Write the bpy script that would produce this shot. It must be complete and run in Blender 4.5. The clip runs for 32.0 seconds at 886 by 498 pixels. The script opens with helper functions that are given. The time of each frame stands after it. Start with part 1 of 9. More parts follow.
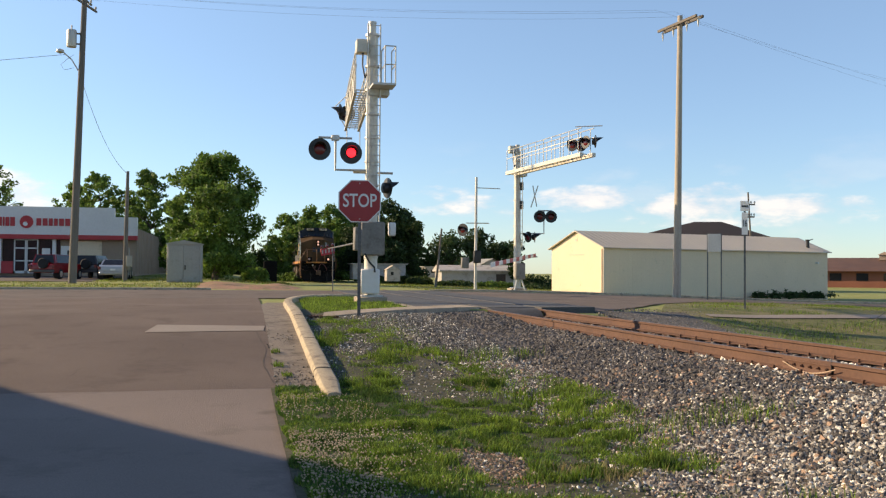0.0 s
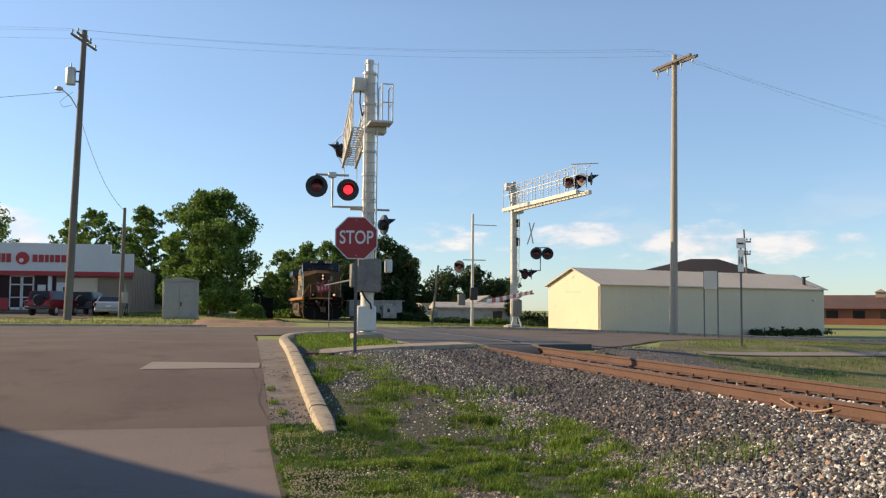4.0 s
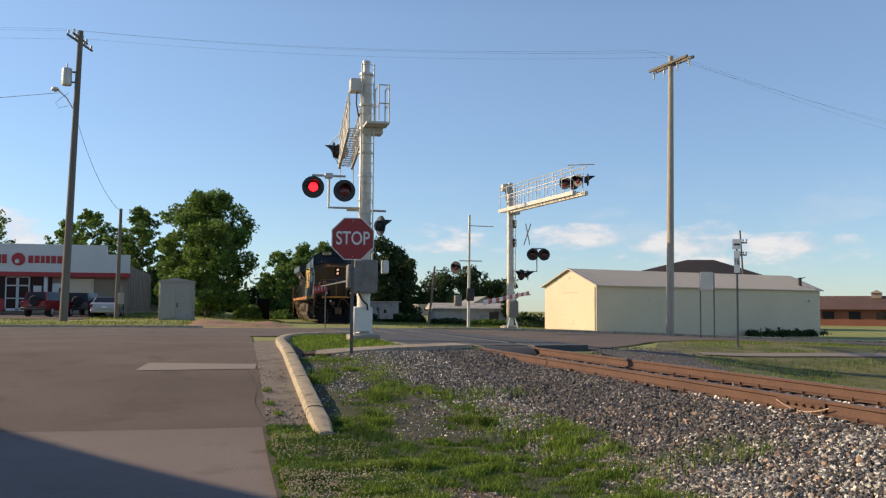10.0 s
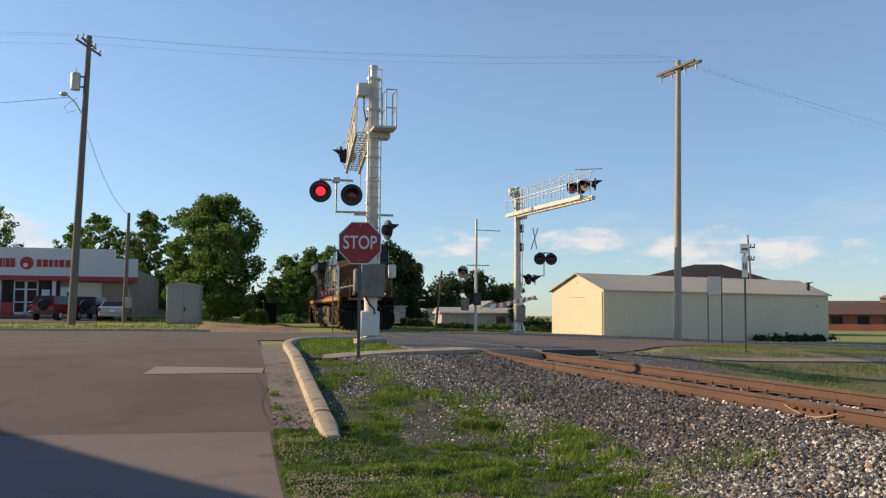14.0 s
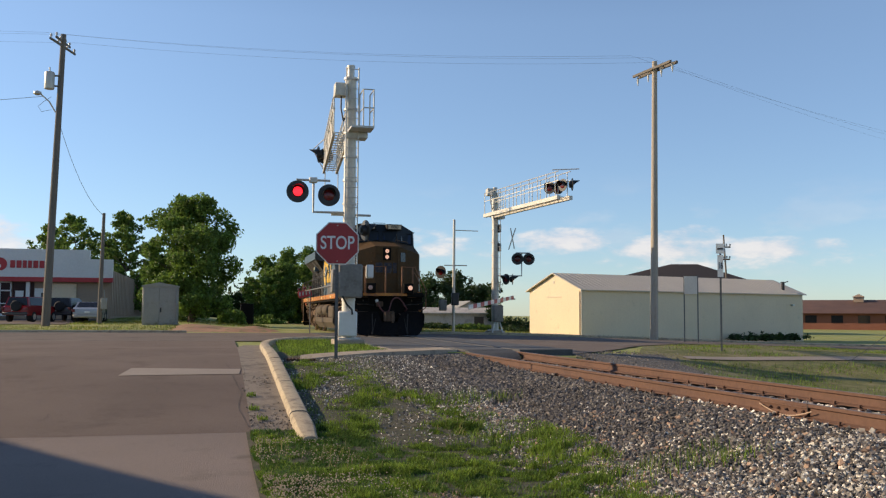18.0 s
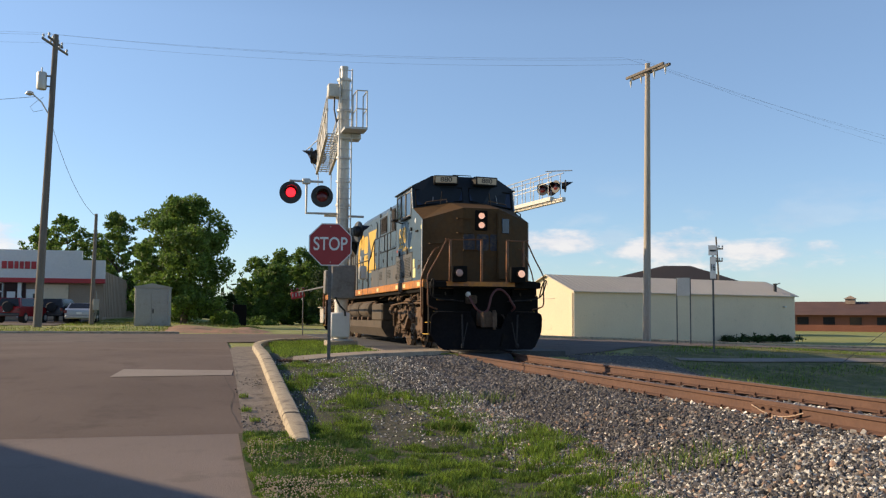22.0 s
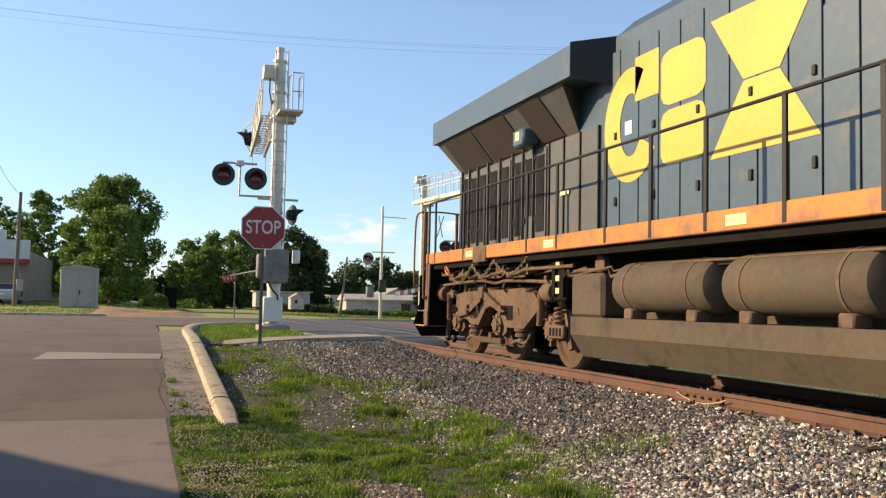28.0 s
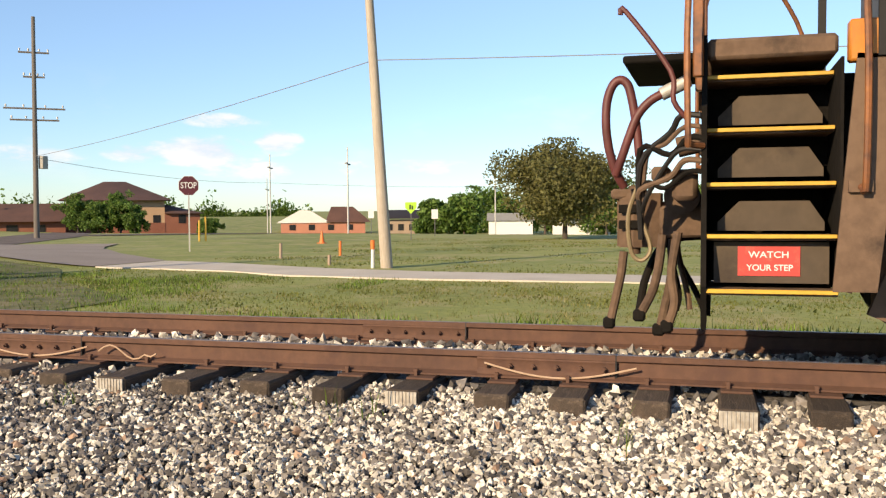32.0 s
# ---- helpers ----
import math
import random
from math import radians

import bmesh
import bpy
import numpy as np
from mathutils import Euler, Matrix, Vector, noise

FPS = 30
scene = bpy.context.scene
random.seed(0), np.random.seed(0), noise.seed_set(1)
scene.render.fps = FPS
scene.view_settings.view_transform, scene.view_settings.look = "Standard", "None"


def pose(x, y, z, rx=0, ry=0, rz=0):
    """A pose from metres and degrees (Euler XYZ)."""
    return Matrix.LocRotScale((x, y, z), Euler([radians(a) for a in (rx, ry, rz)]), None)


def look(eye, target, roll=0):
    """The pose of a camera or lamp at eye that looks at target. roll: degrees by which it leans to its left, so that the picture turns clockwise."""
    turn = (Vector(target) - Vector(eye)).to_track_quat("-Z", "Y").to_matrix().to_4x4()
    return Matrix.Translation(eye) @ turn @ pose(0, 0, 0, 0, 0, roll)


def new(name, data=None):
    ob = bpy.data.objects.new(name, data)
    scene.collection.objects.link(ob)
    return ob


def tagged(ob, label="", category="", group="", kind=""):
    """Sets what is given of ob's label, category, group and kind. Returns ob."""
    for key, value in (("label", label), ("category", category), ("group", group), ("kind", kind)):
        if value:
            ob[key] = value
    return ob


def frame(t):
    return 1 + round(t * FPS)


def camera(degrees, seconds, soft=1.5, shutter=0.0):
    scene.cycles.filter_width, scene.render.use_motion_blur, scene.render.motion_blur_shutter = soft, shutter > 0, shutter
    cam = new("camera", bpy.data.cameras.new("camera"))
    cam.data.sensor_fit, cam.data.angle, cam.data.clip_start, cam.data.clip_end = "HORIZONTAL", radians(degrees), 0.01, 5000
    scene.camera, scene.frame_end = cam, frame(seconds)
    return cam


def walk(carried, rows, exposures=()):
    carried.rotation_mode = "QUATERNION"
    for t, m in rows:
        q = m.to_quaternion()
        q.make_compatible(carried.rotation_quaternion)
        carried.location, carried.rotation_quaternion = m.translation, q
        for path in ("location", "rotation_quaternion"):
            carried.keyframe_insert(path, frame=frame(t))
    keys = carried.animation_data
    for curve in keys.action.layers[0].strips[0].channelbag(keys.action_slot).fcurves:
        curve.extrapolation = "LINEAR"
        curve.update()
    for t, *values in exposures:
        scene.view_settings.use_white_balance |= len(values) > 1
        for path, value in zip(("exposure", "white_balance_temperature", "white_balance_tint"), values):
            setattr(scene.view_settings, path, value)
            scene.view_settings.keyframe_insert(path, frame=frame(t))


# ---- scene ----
cam = camera(50.48, 32.0, soft=1.25)
# seconds, place, tilt, lean, turn
PATH = [
    (0.0, -0.0, -0.0, 0.95, 91.442, -0.338, -12.403),
    (0.5, 0.0, -0.0, 0.95, 91.553, -0.454, -12.507),
    (1.0, 0.001, -0.0, 0.95, 91.639, -0.614, -12.607),
    (1.5, 0.001, -0.0, 0.95, 91.803, -0.404, -12.525),
    (2.0, 0.0, -0.0, 0.95, 92.159, -0.405, -12.506),
    (2.5, 0.0, -0.0, 0.95, 92.707, -0.449, -12.508),
    (3.0, 0.0, -0.001, 0.95, 93.199, -0.486, -12.5),
    (3.5, 0.0, -0.001, 0.95, 93.533, -0.29, -12.501),
    (5.5, 0.005, -0.002, 0.95, 93.944, -1.146, -13.374),
    (6.0, 0.007, -0.002, 0.95, 94.01, -0.837, -13.753),
    (6.5, 0.007, -0.002, 0.95, 93.949, -0.687, -13.786),
    (7.0, 0.006, -0.002, 0.95, 93.806, -0.434, -13.544),
    (7.5, 0.005, -0.002, 0.95, 93.693, -0.316, -13.351),
    (8.0, 0.005, -0.002, 0.95, 93.602, -0.387, -13.28),
    (8.5, 0.004, -0.002, 0.95, 93.641, -0.461, -13.262),
    (9.0, 0.004, -0.002, 0.95, 93.652, -0.401, -13.179),
    (9.5, 0.003, -0.001, 0.95, 93.677, -0.516, -13.057),
    (10.0, 0.002, -0.001, 0.95, 93.746, -0.381, -12.826),
    (10.5, 0.001, -0.001, 0.95, 93.804, -0.557, -12.616),
    (11.0, -0.0, -0.001, 0.95, 93.847, -0.558, -12.425),
    (11.5, -0.001, -0.001, 0.95, 93.861, -0.586, -12.273),
    (12.0, -0.001, -0.001, 0.95, 93.927, -0.538, -12.242),
    (12.5, -0.001, -0.001, 0.95, 94.007, -0.429, -12.263),
    (13.0, -0.001, -0.001, 0.95, 94.068, -0.276, -12.303),
    (13.5, -0.001, -0.001, 0.95, 94.046, -0.428, -12.316),
    (15.5, 0.002, -0.001, 0.95, 93.935, -0.343, -12.795),
    (16.0, 0.003, -0.002, 0.95, 93.979, -0.357, -13.059),
    (16.5, 0.005, -0.002, 0.95, 94.031, -0.207, -13.311),
    (17.0, 0.006, -0.002, 0.95, 94.048, -0.168, -13.531),
    (17.5, 0.007, -0.002, 0.95, 94.042, -0.318, -13.686),
    (18.0, 0.007, -0.002, 0.95, 94.025, -0.295, -13.739),
    (18.5, 0.007, -0.002, 0.95, 93.964, -0.363, -13.738),
    (19.0, 0.007, -0.002, 0.95, 93.913, -0.37, -13.785),
    (19.5, 0.008, -0.003, 0.95, 93.858, -0.409, -13.889),
    (20.0, 0.009, -0.003, 0.95, 93.766, -0.374, -14.029),
    (20.5, 0.009, -0.003, 0.95, 93.854, -0.518, -14.076),
    (21.0, 0.009, -0.003, 0.95, 94.001, -0.743, -14.058),
    (21.5, 0.009, -0.003, 0.95, 94.111, -0.647, -14.055),
    (22.0, 0.009, -0.003, 0.95, 94.108, -0.347, -14.162),
    (22.5, 0.01, -0.003, 0.95, 94.016, -0.201, -14.315),
    (23.0, 0.011, -0.003, 0.95, 93.994, -0.33, -14.517),
    (23.5, 0.012, -0.004, 0.95, 93.993, -0.491, -14.745),
    (24.0, 0.014, -0.004, 0.95, 93.975, -0.538, -15.026),
    (24.5, 0.016, -0.005, 0.95, 93.906, -0.682, -15.352),
    (25.0, 0.017, -0.005, 0.95, 93.843, -0.648, -15.633),
    (25.5, 0.019, -0.005, 0.95, 93.757, -0.446, -15.943),
    (26.0, 0.019, -0.005, 0.95, 93.576, -0.224, -15.98),
    (26.5, 0.019, -0.005, 0.95, 93.353, -0.592, -16.031),
    (28.5, 0.042, -0.013, 0.95, 93.173, -0.994, -20.315),
    (29.0, 0.063, -0.021, 0.95, 92.705, 0.04, -24.298),
    (29.5, 0.08, -0.029, 0.95, 92.264, -0.394, -27.576),
    (30.0, 0.108, -0.046, 0.95, 91.966, -0.935, -33.458),
    (30.5, 0.142, -0.071, 0.95, 91.519, -1.846, -41.034),
    (31.0, 0.181, -0.113, 0.95, 90.867, -0.415, -51.252),
    (31.3, 0.208, -0.152, 0.95, 89.87, 0.353, -59.717),
    (31.5, 0.22, -0.174, 0.95, 88.793, 0.443, -64.299),
    (31.8, 0.232, -0.202, 0.95, 87.489, 0.177, -69.541),
    (32.0, 0.239, -0.225, 0.95, 87.625, 0.369, -73.878),
]
walk(cam, [(t, pose(x, y, z, a, b, c)) for t, x, y, z, a, b, c in PATH],
     exposures=[(0, 0.42, 7200, 12), (3.0, 0.35, 7100, 12), (6.0, 0.22, 6900, 12), (13.0, 0.12, 6850, 12), (22.0, 0.22, 6850, 12), (23.0, 0.68, 7000, 12), (24.0, 0.84, 7150, 12), (25.0, 0.94, 7400, 12), (26.0, 0.8, 7400, 12), (29.0, 0.58, 7100, 12), (31.0, 0.6, 6900, 12), (32.0, 0.4, 6900, 12)])

# ---- world and sun ----
SUN_AZ = 155.0      # degrees from +x, anticlockwise, towards the sun
SUN_EL = 22.0
world = bpy.data.worlds.new("sky")
scene.world = world
world.use_nodes = True
wn, wl = world.node_tree.nodes, world.node_tree.links
sky = wn.new("ShaderNodeTexSky")
sky.sky_type = "NISHITA"
sky.sun_disc = False
sky.sun_elevation = radians(SUN_EL)
sky.sun_rotation = radians(90 - SUN_AZ)
sky.altitude = 1500
sky.air_density, sky.dust_density, sky.ozone_density = 1.0, 0.4, 2.6
wn["Background"].inputs["Strength"].default_value = 0.15
# fair-weather clouds low over the horizon
tc = wn.new("ShaderNodeTexCoord")
sep = wn.new("ShaderNodeSeparateXYZ")
wl.new(tc.outputs["Generated"], sep.inputs[0])
mp = wn.new("ShaderNodeMapping")
mp.inputs["Scale"].default_value = (4.2, 4.2, 11.0)
mp.inputs["Location"].default_value = (0.35, 0.1, 0.0)
wl.new(tc.outputs["Generated"], mp.inputs["Vector"])
cl = wn.new("ShaderNodeTexNoise")
cl.inputs["Scale"].default_value, cl.inputs["Detail"].default_value, cl.inputs["Roughness"].default_value = 1.6, 9, 0.55
wl.new(mp.outputs[0], cl.inputs["Vector"])
cr = wn.new("ShaderNodeValToRGB")
cr.color_ramp.elements[0].position, cr.color_ramp.elements[1].position = 0.545, 0.63
wl.new(cl.outputs[0], cr.inputs[0])
band = wn.new("ShaderNodeValToRGB")
e = band.color_ramp.elements
e[0].position, e[1].position = 0.012, 0.04
e[0].color, e[1].color = (0.1, 0.1, 0.1, 1), (0.75, 0.75, 0.75, 1)
for p, c in ((0.085, 1.0), (0.15, 0.0)):
    q = e.new(p)
    q.color = (c, c, c, 1)
wl.new(sep.outputs["Z"], band.inputs[0])
mul = wn.new("ShaderNodeMath")
mul.operation = "MULTIPLY"
wl.new(cr.outputs[0], mul.inputs[0])
wl.new(band.outputs[0], mul.inputs[1])
mix = wn.new("ShaderNodeMix")
mix.data_type = "RGBA"
east = wn.new("ShaderNodeMapRange")      # most of the cloud stands to the east
east.inputs["From Min"].default_value, east.inputs["From Max"].default_value = 0.12, 0.3
east.inputs["To Min"].default_value = 0.12
wl.new(sep.outputs["X"], east.inputs["Value"])
thin = wn.new("ShaderNodeMath")
thin.operation = "MULTIPLY"
wl.new(mul.outputs[0], thin.inputs[0])
wl.new(east.outputs[0], thin.inputs[1])
# single clouds: bearing from +y towards +x in degrees, height, half width in degrees, half height, weight
CLOUDS = ((21.4, 0.078, 4.2, 0.018, 1.0), (27.4, 0.07, 6.0, 0.018, 1.0), (28.4, 0.084, 2.6, 0.013, 0.9), (33.2, 0.068, 6.0, 0.015, 1.0), (30.0, 0.056, 12.0, 0.012, 0.6), (14.0, 0.07, 5.0, 0.016, 0.7), (12.0, 0.085, 2.6, 0.012, 0.6), (39.0, 0.069, 2.4, 0.015, 0.8), (-12.5, 0.072, 4.0, 0.03, 1.3),
          (59.8, 0.062, 4.2, 0.02, 1.4), (63.9, 0.071, 1.9, 0.017, 1.3), (55.8, 0.06, 2.3, 0.013, 1.1), (60.6, 0.093, 3.0, 0.01, 0.8), (50.4, 0.055, 3.4, 0.014, 0.8), (62.5, 0.042, 4.0, 0.012, 0.9), (71.5, 0.045, 6.0, 0.012, 0.7), (46.0, 0.05, 5.0, 0.014, 0.6))
def calc(op, a, b=None):
    q = wn.new("ShaderNodeMath")
    q.operation = op
    for i, v in enumerate((a, b)):
        if v is None:
            continue
        if isinstance(v, (int, float)):
            q.inputs[i].default_value = v
        else:
            wl.new(v, q.inputs[i])
    return q.outputs[0]
bearing = calc("ARCTAN2", sep.outputs["X"], sep.outputs["Y"])
fluff = wn.new("ShaderNodeTexNoise")
fluff.inputs["Scale"].default_value, fluff.inputs["Detail"].default_value, fluff.inputs["Roughness"].default_value = 4.6, 10, 0.58
wl.new(mp.outputs[0], fluff.inputs["Vector"])
heap = 0.0
for ca, ce, cw, ch, cs in CLOUDS:
    du = calc("DIVIDE", calc("SUBTRACT", bearing, radians(ca)), radians(cw))
    dv = calc("DIVIDE", calc("SUBTRACT", sep.outputs["Z"], ce), ch)
    near = calc("MULTIPLY", calc("SUBTRACT", 1.0, calc("ADD", calc("MULTIPLY", du, du), calc("MULTIPLY", dv, dv))), cs)
    heap = calc("MAXIMUM", near, heap)
body = wn.new("ShaderNodeMapRange")
body.interpolation_type = "SMOOTHSTEP"
body.inputs["From Min"].default_value, body.inputs["From Max"].default_value, body.inputs["To Max"].default_value = 0.12, 1.3, 0.66
ragged = calc("MULTIPLY", calc("SUBTRACT", fluff.outputs[0], 0.5), 4.2)
wl.new(calc("MULTIPLY", calc("ADD", heap, ragged), calc("MINIMUM", calc("MULTIPLY", heap, 2.6), 1.0)), body.inputs["Value"])
wl.new(calc("MAXIMUM", calc("MULTIPLY", thin.outputs[0], 0.16), body.outputs[0]), mix.inputs[0])
clear = wn.new("ShaderNodeValToRGB")     # a clean evening horizon: less glare than the dusty model
clear.color_ramp.elements[0].position, clear.color_ramp.elements[1].position = 0.0, 0.3
clear.color_ramp.elements[0].color, clear.color_ramp.elements[1].color = (0.64, 0.73, 0.84, 1), (1.16, 1.14, 1.12, 1)
clear.color_ramp.elements.new(0.9).color = (0.7, 0.71, 0.74, 1)      # the zenith is deeper
wl.new(sep.outputs["Z"], clear.inputs[0])
deep = wn.new("ShaderNodeMix")
deep.data_type, deep.blend_type = "RGBA", "MULTIPLY"
deep.inputs[0].default_value = 1.0
wl.new(sky.outputs[0], deep.inputs[6])
wl.new(clear.outputs[0], deep.inputs[7])
wl.new(deep.outputs[2], mix.inputs[6])
shade = wn.new("ShaderNodeValToRGB")
shade.color_ramp.elements[0].color, shade.color_ramp.elements[1].color = (0.74, 0.71, 0.79, 1), (1.0, 0.93, 0.9, 1)
shade.color_ramp.elements[0].position, shade.color_ramp.elements[1].position = 0.4, 0.62
wl.new(fluff.outputs[0], shade.inputs[0])
lit = wn.new("ShaderNodeVectorMath")
lit.operation = "SCALE"
lit.inputs["Scale"].default_value = 6.0
wl.new(shade.outputs[0], lit.inputs[0])
wl.new(lit.outputs[0], mix.inputs[7])
wl.new(mix.outputs[2], wn["Background"].inputs["Color"])
sun = new("sun", bpy.data.lights.new("sun", "SUN"))
sun.data.energy, sun.data.angle, sun.data.color = 5.0, radians(0.6), (1.0, 0.8, 0.54)
sd = Vector((math.cos(radians(SUN_AZ)) * math.cos(radians(SUN_EL)), math.sin(radians(SUN_AZ)) * math.cos(radians(SUN_EL)), math.sin(radians(SUN_EL))))
sun.matrix_world = look(sd * 60, (0, 0, 0))


# ---- materials ----
def mat(name, c1, c2=None, rough=0.7, metal=0.0, big=0.6, fine=14.0, bump=0.15, dirt=None, dirt_at=0.62, emit=None, spec=0.5, stretch=(1, 1, 1), space="Object", fine_amt=0.5):
    m = bpy.data.materials.new(name)
    m.use_nodes = True
    n, l = m.node_tree.nodes, m.node_tree.links
    b = n["Principled BSDF"]
    b.inputs["Roughness"].default_value, b.inputs["Metallic"].default_value = rough, metal
    b.inputs["Specular IOR Level"].default_value = spec
    if emit:
        b.inputs["Emission Color"].default_value = (*emit[:3], 1)
        b.inputs["Emission Strength"].default_value = emit[3]
    c2 = c2 or tuple(v * 0.8 for v in c1)
    tc = n.new("ShaderNodeTexCoord")
    mp = n.new("ShaderNodeMapping")
    mp.inputs["Scale"].default_value = stretch
    l.new(tc.outputs[space], mp.inputs["Vector"])
    na, nb = n.new("ShaderNodeTexNoise"), n.new("ShaderNodeTexNoise")
    na.inputs["Scale"].default_value, na.inputs["Detail"].default_value = big, 6
    nb.inputs["Scale"].default_value, nb.inputs["Detail"].default_value = fine, 5
    for q in (na, nb):
        l.new(mp.outputs[0], q.inputs["Vector"])
    add = n.new("ShaderNodeMix")
    add.inputs[0].default_value = fine_amt
    l.new(na.outputs[0], add.inputs[2])
    l.new(nb.outputs[0], add.inputs[3])
    ramp = n.new("ShaderNodeValToRGB")
    ramp.color_ramp.elements[0].position, ramp.color_ramp.elements[1].position = 0.36, 0.64
    ramp.color_ramp.elements[0].color, ramp.color_ramp.elements[1].color = (*c2, 1), (*c1, 1)
    l.new(add.outputs[0], ramp.inputs[0])
    out = ramp.outputs[0]
    if dirt:
        nc = n.new("ShaderNodeTexNoise")
        nc.inputs["Scale"].default_value, nc.inputs["Detail"].default_value = big * 2.7, 8
        nc.inputs["Roughness"].default_value = 0.65
        l.new(mp.outputs[0], nc.inputs["Vector"])
        r2 = n.new("ShaderNodeValToRGB")
        r2.color_ramp.elements[0].position, r2.color_ramp.elements[1].position = dirt_at - 0.1, dirt_at + 0.08
        l.new(nc.outputs[0], r2.inputs[0])
        mx = n.new("ShaderNodeMix")
        mx.data_type = "RGBA"
        l.new(r2.outputs[0], mx.inputs[0])
        l.new(out, mx.inputs[6])
        mx.inputs[7].default_value = (*dirt, 1)
        out = mx.outputs[2]
    l.new(out, b.inputs["Base Color"])
    if bump:
        bp = n.new("ShaderNodeBump")
        bp.inputs["Strength"].default_value, bp.inputs["Distance"].default_value = bump, 0.02
        l.new(nb.outputs[0], bp.inputs["Height"])
        l.new(bp.outputs[0], b.inputs["Normal"])
    return m


def leafy(m, share):
    """Lets light shine through thin leaves and blades."""
    n, l = m.node_tree.nodes, m.node_tree.links
    b, out = n["Principled BSDF"], n["Material Output"]
    t = n.new("ShaderNodeBsdfTranslucent")
    l.new(b.inputs["Base Color"].links[0].from_socket, t.inputs["Color"])
    mx = n.new("ShaderNodeMixShader")
    mx.inputs[0].default_value = share
    l.new(b.outputs[0], mx.inputs[1])
    l.new(t.outputs[0], mx.inputs[2])
    l.new(mx.outputs[0], out.inputs["Surface"])
    return m


def vary(m, amount):
    """Lets separate pieces of one mesh, and separate objects, differ a little in brightness."""
    n, l = m.node_tree.nodes, m.node_tree.links
    b = n["Principled BSDF"]
    src = b.inputs["Base Color"].links[0].from_socket
    g, o = n.new("ShaderNodeNewGeometry"), n.new("ShaderNodeObjectInfo")
    s = n.new("ShaderNodeMath")
    s.operation = "ADD"
    l.new(g.outputs["Random Per Island"], s.inputs[0])
    l.new(o.outputs["Random"], s.inputs[1])
    fr = n.new("ShaderNodeMath")
    fr.operation = "FRACT"
    l.new(s.outputs[0], fr.inputs[0])
    mr = n.new("ShaderNodeMapRange")
    mr.inputs["To Min"].default_value, mr.inputs["To Max"].default_value = 1 - amount, 1 + amount
    l.new(fr.outputs[0], mr.inputs["Value"])
    hs = n.new("ShaderNodeHueSaturation")
    l.new(mr.outputs[0], hs.inputs["Value"])
    l.new(src, hs.inputs["Color"])
    l.new(hs.outputs[0], b.inputs["Base Color"])
    return m


ASPHALT = mat("asphalt", (0.2, 0.155, 0.13), (0.137, 0.105, 0.088), 0.95, spec=0.2, big=0.35, fine=60, bump=0.5, dirt=(0.12, 0.092, 0.077), dirt_at=0.64, fine_amt=0.5)
ASPHALT_DARK = mat("fresh_asphalt", (0.055, 0.055, 0.06), (0.035, 0.036, 0.04), 0.85, big=0.4, fine=50, bump=0.3)
ROAD = mat("old_asphalt", (0.2, 0.163, 0.14), (0.137, 0.111, 0.095), 0.95, spec=0.2, big=0.3, fine=40, bump=0.3, dirt=(0.085, 0.075, 0.07), dirt_at=0.62)
ROAD_PALE = mat("pale_worn_road", (0.36, 0.31, 0.265), (0.27, 0.23, 0.2), 0.95, spec=0.2, big=0.4, fine=30, bump=0.15)
STREET_NEW = mat("worn_concrete_road", (0.262, 0.213, 0.188), (0.202, 0.164, 0.144), 0.95, spec=0.2, dirt=(0.15, 0.12, 0.103), dirt_at=0.64, big=0.35, fine=60, bump=0.45, fine_amt=0.5)
CONCRETE = mat("concrete", (0.45, 0.365, 0.275), (0.29, 0.235, 0.175), 0.9, big=1.1, fine=30, bump=0.3, dirt=(0.16, 0.14, 0.12), dirt_at=0.63)
PALE_PATH = mat("pale_path_concrete", (0.62, 0.56, 0.47), (0.5, 0.45, 0.37), 0.95, spec=0.2, big=0.8, fine=20, bump=0.2)
GUTTER = mat("stained_gutter_concrete", (0.27, 0.225, 0.18), (0.17, 0.14, 0.112), 0.92, big=1.4, fine=26, bump=0.4, dirt=(0.11, 0.09, 0.072), dirt_at=0.58)
KERB_MAT = mat("kerb_concrete", (0.5, 0.415, 0.29), (0.36, 0.295, 0.21), 0.88, big=2.0, fine=34, bump=0.5, dirt=(0.2, 0.16, 0.125), dirt_at=0.6)
GRASS_SOIL = mat("grass_ground", (0.3, 0.315, 0.075), (0.17, 0.21, 0.045), 0.95, big=0.22, fine=5, bump=0.35, dirt=(0.36, 0.32, 0.13), dirt_at=0.58)
ROUGH_SOIL = mat("rough_verge_ground", (0.17, 0.165, 0.05), (0.065, 0.085, 0.022), 0.95, big=0.5, fine=6, bump=0.6, dirt=(0.24, 0.2, 0.1), dirt_at=0.58)
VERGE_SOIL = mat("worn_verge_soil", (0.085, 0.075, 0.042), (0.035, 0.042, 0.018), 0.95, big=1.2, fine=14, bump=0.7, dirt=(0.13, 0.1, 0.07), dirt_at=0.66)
BLADE = leafy(vary(mat("grass_blades", (0.245, 0.35, 0.042), (0.055, 0.11, 0.017), 0.75, big=1.6, fine=4, bump=0), 0.7), 0.42)
DRY = leafy(vary(mat("dry_grass", (0.4, 0.34, 0.15), (0.26, 0.22, 0.09), 0.8, big=0.7, fine=3, bump=0), 0.3), 0.35)
LAWN = leafy(vary(mat("mown_grass", (0.26, 0.25, 0.06), (0.1, 0.14, 0.026), 0.75, big=0.25, fine=1.5, bump=0), 0.35), 0.45)
CLOVER = mat("clover_flower", (0.5, 0.42, 0.3), (0.34, 0.26, 0.17), 0.8, bump=0)
